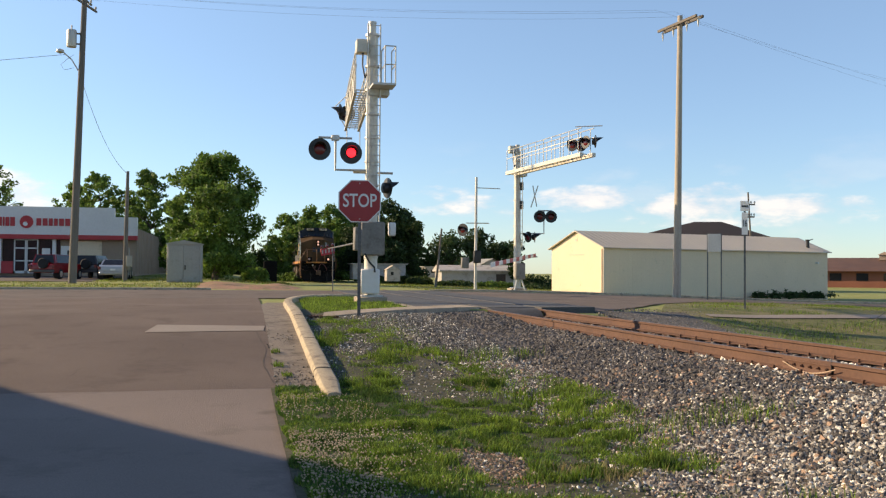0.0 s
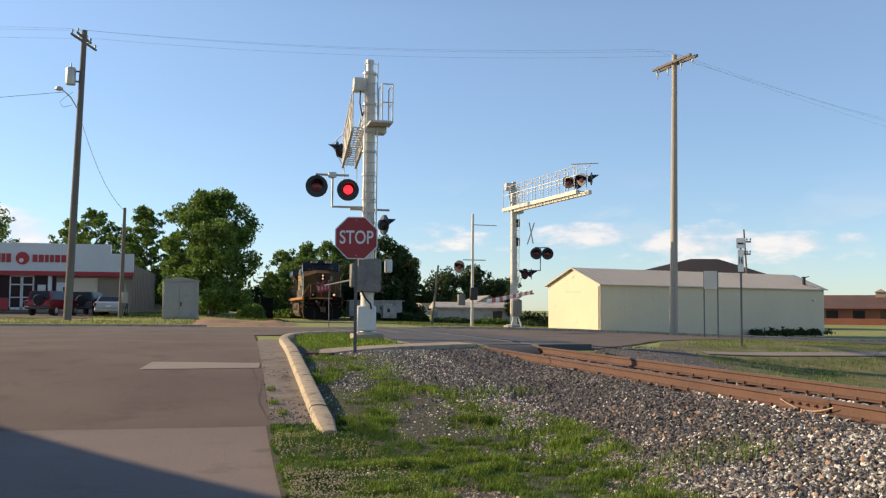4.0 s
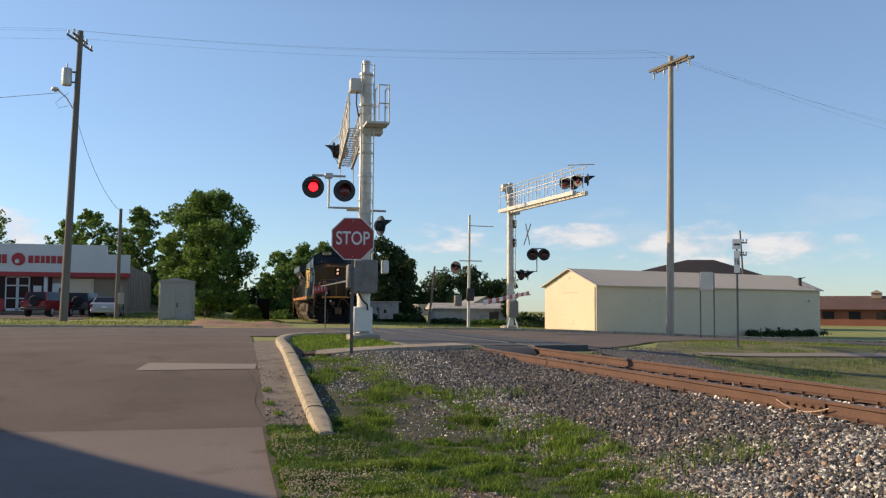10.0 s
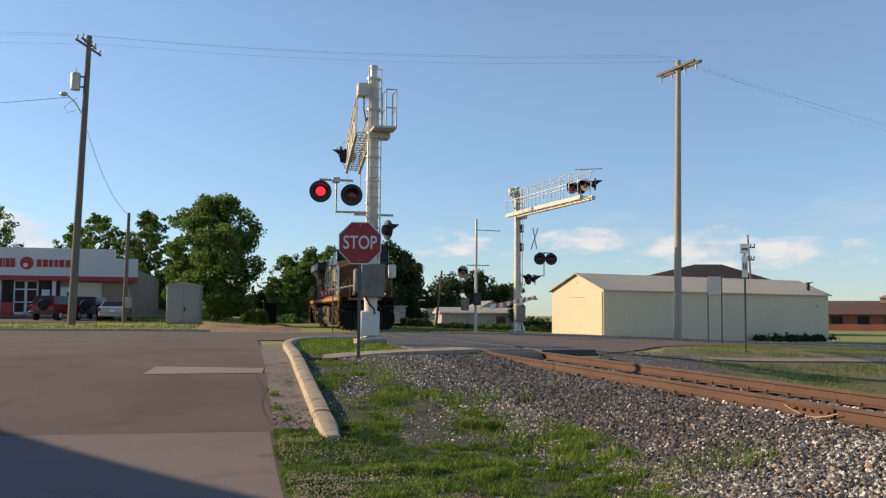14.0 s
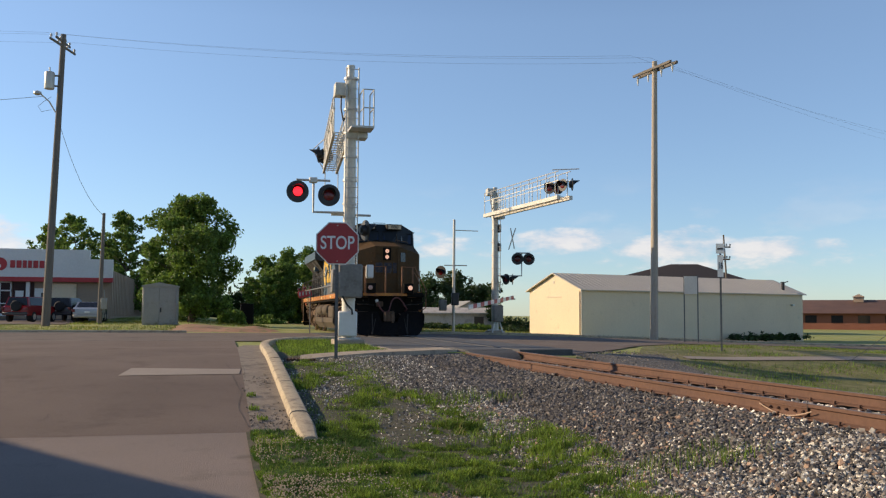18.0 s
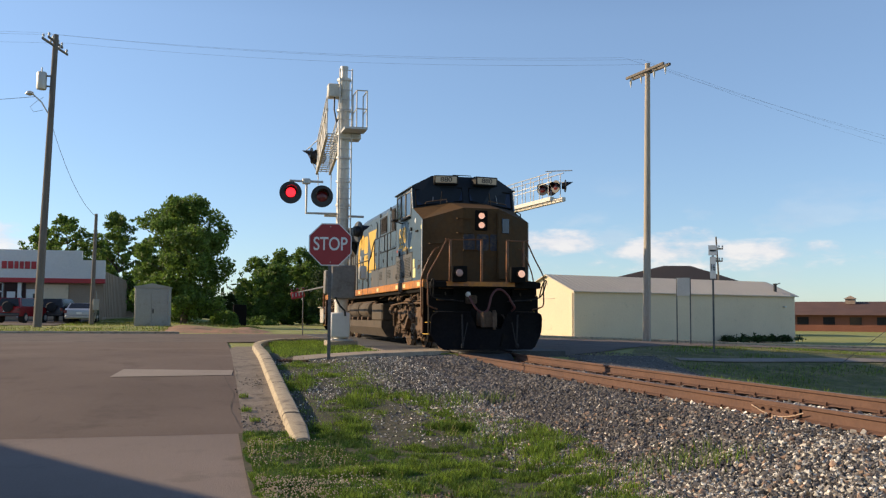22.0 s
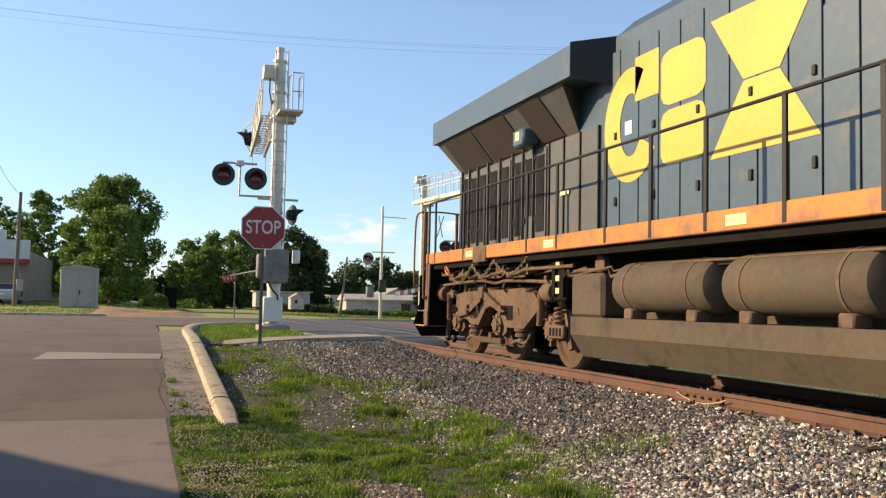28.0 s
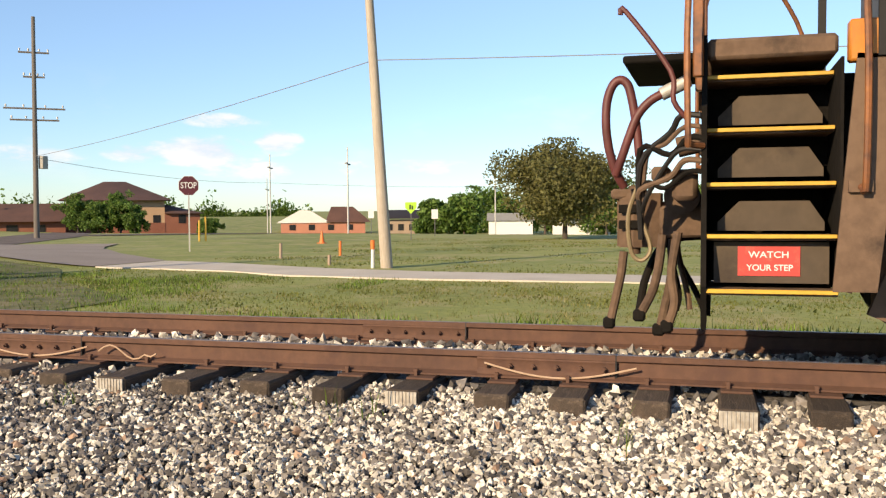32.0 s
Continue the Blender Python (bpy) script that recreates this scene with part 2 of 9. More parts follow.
STONE = vary(mat("ballast_stone", (0.23, 0.205, 0.18), (0.12, 0.107, 0.095), 0.9, big=1.5, fine=20, bump=0.2), 0.6)
STONE_WHITE = vary(mat("white_limestone", (0.76, 0.71, 0.61), (0.5, 0.455, 0.385), 0.9, big=1.5, fine=30, bump=0.2), 0.5)
STONE_DARK = vary(mat("dark_slag_stone", (0.135, 0.122, 0.118), (0.07, 0.064, 0.062), 0.85, big=1.5, fine=30, bump=0.2), 0.5)
STONE_TAN = vary(mat("tan_stone", (0.42, 0.29, 0.2), (0.28, 0.18, 0.13), 0.9, big=1.5, fine=30, bump=0.2), 0.4)
STONE_BED = mat("ballast_bed", (0.15, 0.135, 0.12), (0.045, 0.04, 0.035), 0.95, big=2.0, fine=22, bump=0.9, fine_amt=0.75)
TIE = vary(mat("creosoted_tie", (0.085, 0.062, 0.045), (0.035, 0.026, 0.02), 0.9, big=2, fine=22, bump=0.5, stretch=(0.6, 6, 6), dirt=(0.16, 0.12, 0.09), dirt_at=0.66), 0.35)
RUST = mat("rusty_rail", (0.135, 0.068, 0.043), (0.09, 0.046, 0.031), 0.85, big=1.5, fine=16, bump=0.25, dirt=(0.085, 0.042, 0.032), dirt_at=0.63)
RAIL_TOP = mat("worn_rail_head", (0.24, 0.17, 0.13), (0.17, 0.115, 0.09), 0.45, metal=0.6, big=1.5, fine=20, bump=0.05)
GALV = mat("galvanised_steel", (0.62, 0.6, 0.55), (0.48, 0.46, 0.42), 0.5, metal=0.35, big=1.2, fine=18, bump=0.05)
ALU = mat("aluminium_paint", (0.66, 0.63, 0.55), (0.52, 0.49, 0.42), 0.55, metal=0.2, big=1.0, fine=14, bump=0.05, dirt=(0.36, 0.33, 0.28), dirt_at=0.68)
POST_STEEL = mat("sign_post_steel", (0.16, 0.155, 0.15), (0.1, 0.1, 0.095), 0.6, metal=0.4, big=3, fine=20, bump=0.1)
BLACK = mat("black_paint", (0.02, 0.02, 0.021), (0.012, 0.012, 0.013), 0.45, big=2, fine=20, bump=0.05)
SIGN_RED = mat("stop_sign_red", (0.36, 0.02, 0.025), (0.3, 0.016, 0.02), 0.4, big=2, fine=30, bump=0.02)
SIGN_WHITE = mat("reflective_white", (0.75, 0.75, 0.73), (0.66, 0.66, 0.64), 0.4, big=3, fine=30, bump=0.02)
UNDER_BLACK = mat("sooty_black_steel", (0.012, 0.011, 0.011), (0.007, 0.007, 0.007), 0.95, spec=0.1, big=1, fine=12, bump=0.1)
SHOP_GLASS = mat("dim_shop_glass", (0.05, 0.018, 0.02), (0.025, 0.012, 0.014), 0.3, big=1.2, fine=5, bump=0, spec=0.15)
RED_LENS = mat("dark_red_lens", (0.16, 0.012, 0.014), (0.1, 0.008, 0.01), 0.2, big=3, fine=30, bump=0.1)
RED_GLOW = mat("lit_red_lens", (0.6, 0.02, 0.03), (0.55, 0.02, 0.03), 0.3, bump=0, emit=(1.0, 0.018, 0.03, 1.9))
WOOD_POLE = mat("utility_pole_wood", (0.5, 0.43, 0.35), (0.33, 0.28, 0.22), 0.9, big=1.2, fine=12, bump=0.4, stretch=(5, 5, 0.35))
WOOD_DARK = mat("weathered_dark_wood", (0.2, 0.175, 0.15), (0.12, 0.104, 0.09), 0.9, big=1.2, fine=12, bump=0.4, stretch=(5, 5, 0.35))
WIRE = mat("wire", (0.24, 0.24, 0.26), (0.19, 0.19, 0.2), 0.6, bump=0)
CREAM = mat("cream_metal_siding", (0.78, 0.63, 0.44), (0.71, 0.57, 0.4), 0.6, big=0.5, fine=8, bump=0.03, dirt=(0.5, 0.42, 0.28), dirt_at=0.7)
CREAM_ROOF = mat("pale_metal_roof", (0.6, 0.53, 0.43), (0.52, 0.46, 0.375), 0.5, big=0.4, fine=8, bump=0.03)
WHITE_SHED = mat("weathered_white_siding", (0.5, 0.47, 0.43), (0.4, 0.37, 0.335), 0.7, big=0.6, fine=8, bump=0.05, dirt=(0.28, 0.25, 0.2), dirt_at=0.6)
MAST_BOX = mat("dented_grey_box_paint", (0.235, 0.22, 0.2), (0.17, 0.16, 0.145), 0.65, big=1.2, fine=12, bump=0.1, dirt=(0.12, 0.1, 0.085), dirt_at=0.6)
PLOUGH = mat("worn_black_plough", (0.012, 0.0115, 0.013), (0.006, 0.006, 0.007), 0.85, spec=0.12, big=1.4, fine=16, bump=0.1, dirt=(0.02, 0.016, 0.013), dirt_at=0.64)
WHITE_PANEL = mat("white_panel", (0.75, 0.73, 0.7), (0.68, 0.66, 0.63), 0.6, big=0.5, fine=8, bump=0.03)
RED_TRIM = mat("red_trim", (0.5, 0.035, 0.04), (0.42, 0.03, 0.035), 0.5, big=1, fine=10, bump=0.02)
TAN_WALL = mat("tan_metal_wall", (0.39, 0.285, 0.205), (0.31, 0.23, 0.165), 0.7, big=0.6, fine=10, bump=0.05)
BRICK_FAR = mat("red_brick_far", (0.27, 0.105, 0.065), (0.2, 0.075, 0.048), 0.85, big=0.4, fine=9, bump=0.1)
BROWN_ROOF = mat("brown_shingles", (0.14, 0.07, 0.05), (0.09, 0.046, 0.035), 0.9, big=0.5, fine=7, bump=0.2)
DARK_ROOF = mat("dark_metal_roof", (0.035, 0.024, 0.021), (0.024, 0.017, 0.015), 0.8, big=0.5, fine=7, bump=0.05)
GLASS = mat("dark_window_glass", (0.03, 0.03, 0.033), (0.02, 0.02, 0.024), 0.08, big=1, fine=6, bump=0, spec=0.3)
BARK = mat("bark", (0.13, 0.1, 0.075), (0.07, 0.053, 0.04), 0.95, big=2, fine=12, bump=0.6, stretch=(3, 3, 0.6))
LEAF = vary(mat("leaves", (0.175, 0.275, 0.05), (0.08, 0.145, 0.027), 0.6, big=0.5, fine=3, bump=0), 0.45)
leafy(LEAF, 0.45)
LEAF_DARK = vary(mat("dark_leaves", (0.045, 0.085, 0.02), (0.026, 0.052, 0.012), 0.65, big=0.5, fine=3, bump=0), 0.45)
LEAF_BROWN = vary(mat("bronze_leaves", (0.17, 0.16, 0.045), (0.1, 0.1, 0.03), 0.65, big=0.5, fine=3, bump=0), 0.4)
leafy(LEAF_DARK, 0.3)
leafy(LEAF_BROWN, 0.35)
CAR_RED = mat("red_car_paint", (0.27, 0.012, 0.016), (0.23, 0.01, 0.013), 0.25, bump=0)
CAR_SILVER = mat("silver_car_paint", (0.4, 0.4, 0.41), (0.35, 0.35, 0.36), 0.28, metal=0.4, bump=0)
CAR_DARK = mat("dark_car_paint", (0.05, 0.045, 0.05), (0.04, 0.036, 0.04), 0.25, bump=0)
TYRE = mat("rubber", (0.02, 0.02, 0.02), (0.012, 0.012, 0.012), 0.85, big=4, fine=30, bump=0.1)
CABINET = mat("grey_cabinet_paint", (0.34, 0.33, 0.3), (0.29, 0.28, 0.255), 0.6, big=0.8, fine=12, bump=0.03, dirt=(0.22, 0.2, 0.17), dirt_at=0.68)
YELLOW = mat("yellow_paint", (0.66, 0.4, 0.045), (0.52, 0.3, 0.038), 0.5, big=2, fine=20, bump=0.05)
LIME = mat("lime_sign", (0.45, 0.75, 0.05), (0.4, 0.68, 0.05), 0.5, bump=0)
ORANGE_POST = mat("orange_marker", (0.8, 0.2, 0.04), (0.7, 0.17, 0.03), 0.5, bump=0)
GREEN_SIGN = mat("green_sign", (0.03, 0.35, 0.16), (0.025, 0.3, 0.14), 0.4, bump=0)
RUBBER_PANEL = mat("crossing_panel", (0.1, 0.1, 0.1), (0.06, 0.06, 0.062), 0.8, big=1.5, fine=25, bump=0.2)
SOIL = mat("bare_soil", (0.42, 0.225, 0.145), (0.27, 0.16, 0.1), 0.95, big=0.9, fine=7, bump=0.6, dirt=(0.16, 0.17, 0.06), dirt_at=0.58)


# ---- mesh tools ----
class Mesh:
    """Collects points and faces of one part."""

    def __init__(self):
        self.v, self.f = [], []

    def add(self, pts, faces):
        k = len(self.v)
        self.v += [tuple(p) for p in pts]
        self.f += [tuple(k + i for i in q) for q in faces]
        return self

    def box(self, x0, x1, y0, y1, z0, z1, c=0.0, m=None):
        """A box; c: chamfer of its edges."""
        cx, cy, cz = (x0 + x1) / 2, (y0 + y1) / 2, (z0 + z1) / 2
        h = (abs(x1 - x0) / 2, abs(y1 - y0) / 2, abs(z1 - z0) / 2)
        c = min(c, min(h) * 0.49)
        M = m or Matrix()
        if c <= 0:
            p = [M @ Vector((cx + a * h[0], cy + b * h[1], cz + d * h[2])) for a in (-1, 1) for b in (-1, 1) for d in (-1, 1)]
            return self.add(p, [(0, 1, 3, 2), (4, 6, 7, 5), (0, 4, 5, 1), (2, 3, 7, 6), (0, 2, 6, 4), (1, 5, 7, 3)])
        pts, ix = [], {}
        for a in (-1, 1):
            for b in (-1, 1):
                for d in (-1, 1):
                    for k in range(3):
                        o = [h[0] - c, h[1] - c, h[2] - c]
                        o[k] = h[k]
                        ix[a, b, d, k] = len(pts)
                        pts.append(M @ Vector((cx + a * o[0], cy + b * o[1], cz + d * o[2])))
        fs = []
        for s in (-1, 1):
            fs.append([ix[s, b, d, 0] for b, d in ((-1, -1), (1, -1), (1, 1), (-1, 1))][::s])
            fs.append([ix[a, s, d, 1] for a, d in ((-1, -1), (-1, 1), (1, 1), (1, -1))][::s])
            fs.append([ix[a, b, s, 2] for a, b in ((-1, -1), (1, -1), (1, 1), (-1, 1))][::s])
        for s in (-1, 1):
            for t in (-1, 1):
                fs.append([ix[-1, s, t, 1], ix[1, s, t, 1], ix[1, s, t, 2], ix[-1, s, t, 2]][:: s * t])
                fs.append([ix[s, -1, t, 0], ix[s, 1, t, 0], ix[s, 1, t, 2], ix[s, -1, t, 2]][:: -s * t])
                fs.append([ix[s, t, -1, 0], ix[s, t, 1, 0], ix[s, t, 1, 1], ix[s, t, -1, 1]][:: s * t])
        for a in (-1, 1):
            for b in (-1, 1):
                for d in (-1, 1):
                    fs.append([ix[a, b, d, k] for k in range(3)][:: a * b * d])
        return self.add(pts, fs)

    def tube(self, p, q, r, r2=None, n=10, caps=True):
        p, q = Vector(p), Vector(q)
        r2 = r if r2 is None else r2
        w = (q - p).normalized()
        a = w.orthogonal().normalized()
        b = w.cross(a)
        ring = [(math.cos(2 * math.pi * i / n), math.sin(2 * math.pi * i / n)) for i in range(n)]
        pts = [p + (a * c + b * s) * r for c, s in ring] + [q + (a * c + b * s) * r2 for c, s in ring]
        fs = [(i, (i + 1) % n, n + (i + 1) % n, n + i) for i in range(n)]
        if caps:
            fs += [tuple(range(n))[::-1], tuple(range(n, 2 * n))]
        return self.add(pts, fs)

    def pipe(self, pts, r, n=7):
        """A round bar along a line of points, with mitred bends."""
        P = [Vector(p) for p in pts]
        rings = []
        a = None
        for i, p in enumerate(P):
            d = (P[min(i + 1, len(P) - 1)] - P[max(i - 1, 0)]).normalized()
            a = d.orthogonal().normalized() if a is None else (a - d * a.dot(d)).normalized()
            b = d.cross(a)
            rings += [p + (a * math.cos(2 * math.pi * k / n) + b * math.sin(2 * math.pi * k / n)) * r for k in range(n)]
        fs = [(i * n + k, i * n + (k + 1) % n, (i + 1) * n + (k + 1) % n, (i + 1) * n + k) for i in range(len(P) - 1) for k in range(n)]
        fs += [tuple(range(n))[::-1], tuple(range(len(rings) - n, len(rings)))]
        return self.add(rings, fs)

    def hose(self, pts, r, n=7):
        """A round bar that bends smoothly through its points."""
        P = [Vector(p) for p in pts]
        Q = [P[0] * 2 - P[1]] + P + [P[-1] * 2 - P[-2]]
        out = []
        for a, b, c, d in zip(Q, Q[1:], Q[2:], Q[3:]):
            for k in range(4):
                t = k / 4
                out.append(0.5 * (2 * b + (c - a) * t + (2 * a - 5 * b + 4 * c - d) * t * t + (3 * b - a - 3 * c + d) * t ** 3))
        return self.pipe(out + [P[-1]], r, n)

    def prism(self, outline, a, b, axis="x"):
        """An outline (pairs) pushed from a to b along an axis; the pairs are the two other axes in order."""
        n = len(outline)
        def put(o, t):
            return {"x": (t, o[0], o[1]), "y": (o[0], t, o[1]), "z": (o[0], o[1], t)}[axis]
        pts = [put(o, a) for o in outline] + [put(o, b) for o in outline]
        fs = [tuple(range(n))[::-1], tuple(range(n, 2 * n))] + [(i, (i + 1) % n, n + (i + 1) % n, n + i) for i in range(n)]
        return self.add(pts, fs)

    def lathe(self, profile, c, axis="x", n=24, caps=True):
        """Turns a profile of (radius, place along the axis) round the axis through c."""
        pts = []
        for r, t in profile:
            for k in range(n):
                e, g = r * math.cos(2 * math.pi * k / n), r * math.sin(2 * math.pi * k / n)
                pts.append({"x": (c[0] + t, c[1] + e, c[2] + g), "y": (c[0] + e, c[1] + t, c[2] + g), "z": (c[0] + e, c[1] + g, c[2] + t)}[axis])
        m = len(profile)
        fs = [(i * n + k, i * n + (k + 1) % n, (i + 1) * n + (k + 1) % n, (i + 1) * n + k) for i in range(m - 1) for k in range(n)]
        if caps:
            fs += [tuple(range(n))[::-1], tuple(range((m - 1) * n, m * n))]
        return self.add(pts, fs)

    def data(self, name, material, smooth=False):
        me = bpy.data.meshes.new(name)
        me.from_pydata([tuple(p) for p in self.v], [], self.f)
        bm = bmesh.new()
        bm.from_mesh(me)
        bmesh.ops.recalc_face_normals(bm, faces=bm.faces)
        bm.to_mesh(me)
        bm.free()
        me.materials.append(material)
        if smooth:
            me.shade_smooth()
            me.set_sharp_from_angle(angle=radians(38))
        return me


def part(name, m, material, parent=None, label="", smooth=True):
    ob = new(name, m.data(name, material, smooth))
    if parent is not None:
        ob.parent = parent
    if label:
        ob["label"] = label
    return ob


def thing(name, label, category, group="", at=None):
    ob = new(name)
    ob.empty_display_size = 0.1
    if at is not None:
        ob.matrix_basis = at
    return tagged(ob, label, category, group)


def letters(name, text, size, material, parent, m, depth=0.004, width=1.0):
    """Raised lettering with the built-in font; m places it (reads along its x, faces its +z)."""
    cu = bpy.data.curves.new(name, "FONT")
    cu.body, cu.size, cu.extrude, cu.align_x, cu.align_y = text, size, depth, "CENTER", "CENTER"
    cu.offset = size * 0.012
    tmp = bpy.data.objects.new(name, cu)
    me = bpy.data.meshes.new_from_object(tmp)
    bpy.data.objects.remove(tmp)
    me.transform(m @ Matrix.Diagonal((width, 1, 1, 1)))
    me.materials.clear()
    me.materials.append(material)
    ob = new(name, me)
    ob.parent = parent
    return ob


def big_mesh(name, verts, faces, material, smooth=False):
    """One mesh from arrays; faces all have the same number of corners."""
    me = bpy.data.meshes.new(name)
    nv, nf, k = len(verts), len(faces), faces.shape[1]
    me.vertices.add(nv)
    me.vertices.foreach_set("co", np.ascontiguousarray(verts, np.float32).ravel())
    me.loops.add(nf * k)
    me.loops.foreach_set("vertex_index", np.ascontiguousarray(faces, np.int32).ravel())
    me.polygons.add(nf)
    me.polygons.foreach_set("loop_start", np.arange(nf, dtype=np.int32) * k)
    me.polygons.foreach_set("use_smooth", np.full(nf, smooth))
    me.update(calc_edges=True)
    me.materials.append(material)
    return new(name, me)
# ---- ground ----
XC, X1, X2 = 7.14, 6.388, 7.893     # track centre and the two rails


def ramp(t):
    t = np.clip(t, 0, 1)
    return t * t * (3 - 2 * t)


def ground(x, y):
    """Height of the land: low by the camera, level with the rails at the crossing, falling away beyond them."""
    x, y = np.asarray(x, float), np.asarray(y, float)
    near = -0.7 * (1 - ramp((y - 9) / 13.0))
    far_a = -0.25 - 0.7 * ramp((x - 9) / 6.5)
    far_b = -0.02 - 0.85 * ramp((x - 8) / 36.0)
    far = far_a + (far_b - far_a) * ramp((y - 19) / 9.0)
    z = near + (far - near) * ramp((x - 5.5) / 3.5)
    z = z - 2.3 * ramp((x - 60) / 95) * (1 - ramp((y - 70) / 50))
    z = z + (0.34 * ramp((y - 44) / 24) + 0.3 * ramp((y - 68) / 30)) * ramp((5 - x) / 8)
    return z


def gz(x, y):
    return float(ground(x, y))


def line_grid(lo, hi, step, reach):
    a = list(np.arange(lo, hi + 0.01, step))
    k = step
    left, right = [], []
    p = lo
    while p > -reach:
        k *= 1.35
        p -= k
        left.append(p)
    p, k = hi, step
    while p < reach:
        k *= 1.35
        p += k
        right.append(p)
    return np.array(left[::-1] + a + right)


def build_ground():
    xs, ys = line_grid(-14, 48, 0.5, 2500), line_grid(-14, 62, 0.5, 2500)
    X, Y = np.meshgrid(xs, ys, indexing="ij")
    Z = ground(X, Y)
    bed = (X > 3.6) & (X < 10.4) & (Y < 23.4)
    Z = np.where(bed, np.minimum(Z, -0.55) - 0.25, Z)
    Z = Z + np.array([[noise.noise((a * 0.7, b * 0.7, 0)) for b in ys] for a in xs]) * 0.03 * (np.abs(X) < 60)
    n, m = len(xs), len(ys)
    I = np.arange(n * m).reshape(n, m)
    F = np.stack([I[:-1, :-1], I[1:, :-1], I[1:, 1:], I[:-1, 1:]], -1).reshape(-1, 4)
    ob = big_mesh("ground", np.stack([X, Y, Z], -1).reshape(-1, 3), F, GRASS_SOIL, True)
    return tagged(ob, "mown grass ground with worn dry patches", "ground", kind="structure")


def resample(line, n):
    P = np.array(line, float)
    d = np.concatenate([[0], np.cumsum(np.hypot(*np.diff(P, axis=0).T))])
    t = np.linspace(0, d[-1], n)
    return np.stack([np.interp(t, d, P[:, k]) for k in range(2)], -1)


def drape(name, a, b, material, dz=0.03, n=80, k=10, label="", category="road", thick=0.0, by_index=False):
    """A surface laid over the land between two lines."""
    if by_index:
        def spread(L):
            L = np.array(L, float)
            t = np.linspace(0, len(L) - 1, n)
            return np.stack([np.interp(t, np.arange(len(L)), L[:, q]) for q in range(2)], -1)
        A, B = spread(a), spread(b)
    else:
        A, B = resample(a, n), resample(b, n)
    w = np.linspace(0, 1, k)[None, :, None]
    P = A[:, None, :] * (1 - w) + B[:, None, :] * w
    Z = ground(P[..., 0], P[..., 1]) + dz
    V = np.concatenate([P, Z[..., None]], -1).reshape(-1, 3)
    I = np.arange(n * k).reshape(n, k)
    F = np.stack([I[:-1, :-1], I[1:, :-1], I[1:, 1:], I[:-1, 1:]], -1).reshape(-1, 4)
    if thick:
        rim = np.concatenate([I[:, 0], I[-1, 1:], I[:-1, -1][::-1], I[0, 1:-1][::-1]])
        low = V[rim] - [0, 0, thick]
        j = len(V) + np.arange(len(rim))
        V = np.concatenate([V, low])
        F = np.concatenate([F, np.stack([rim, np.roll(rim, -1), np.roll(j, -1), j], -1)])
    ob = big_mesh(name, V, F, material, False)
    return tagged(ob, label, category, kind="structure")


def kerb(name, line, height, width, label, dz=0.0, n=60):
    """A kerb with a rounded top along a line."""
    P = resample(line, n)
    D = np.gradient(P, axis=0)
    D /= np.hypot(*D.T)[:, None]
    N = np.stack([-D[:, 1], D[:, 0]], -1)
    prof = [(-0.5, -0.12), (-0.5, 0.7), (-0.38, 0.94), (-0.15, 1.0), (0.2, 1.0), (0.4, 0.92), (0.5, 0.7), (0.5, -0.12)]
    zb = ground(P[:, 0], P[:, 1]) + dz
    m = Mesh()
    rk = random.Random(4)
    worn = [1 - 0.07 * rk.random() - (0.3 * max(0.0, 1 - i / 4.0)) for i in range(n)]
    slim = [1 - 0.3 * max(0.0, 1 - i / 3.0) for i in range(n)]
    pts = [(P[i, 0] + N[i, 0] * o * width * slim[i], P[i, 1] + N[i, 1] * o * width * slim[i], zb[i] + h * height * worn[i]) for i in range(n) for o, h in prof]
    q = len(prof)
    fs = [(i * q + j, i * q + j + 1, (i + 1) * q + j + 1, (i + 1) * q + j) for i in range(n - 1) for j in range(q - 1)]
    fs += [tuple(range(q)), tuple(range((n - 1) * q, n * q))[::-1]]
    m.add(pts, fs)
    return tagged(part(name, m, KERB_MAT), label, "kerb", kind="structure")


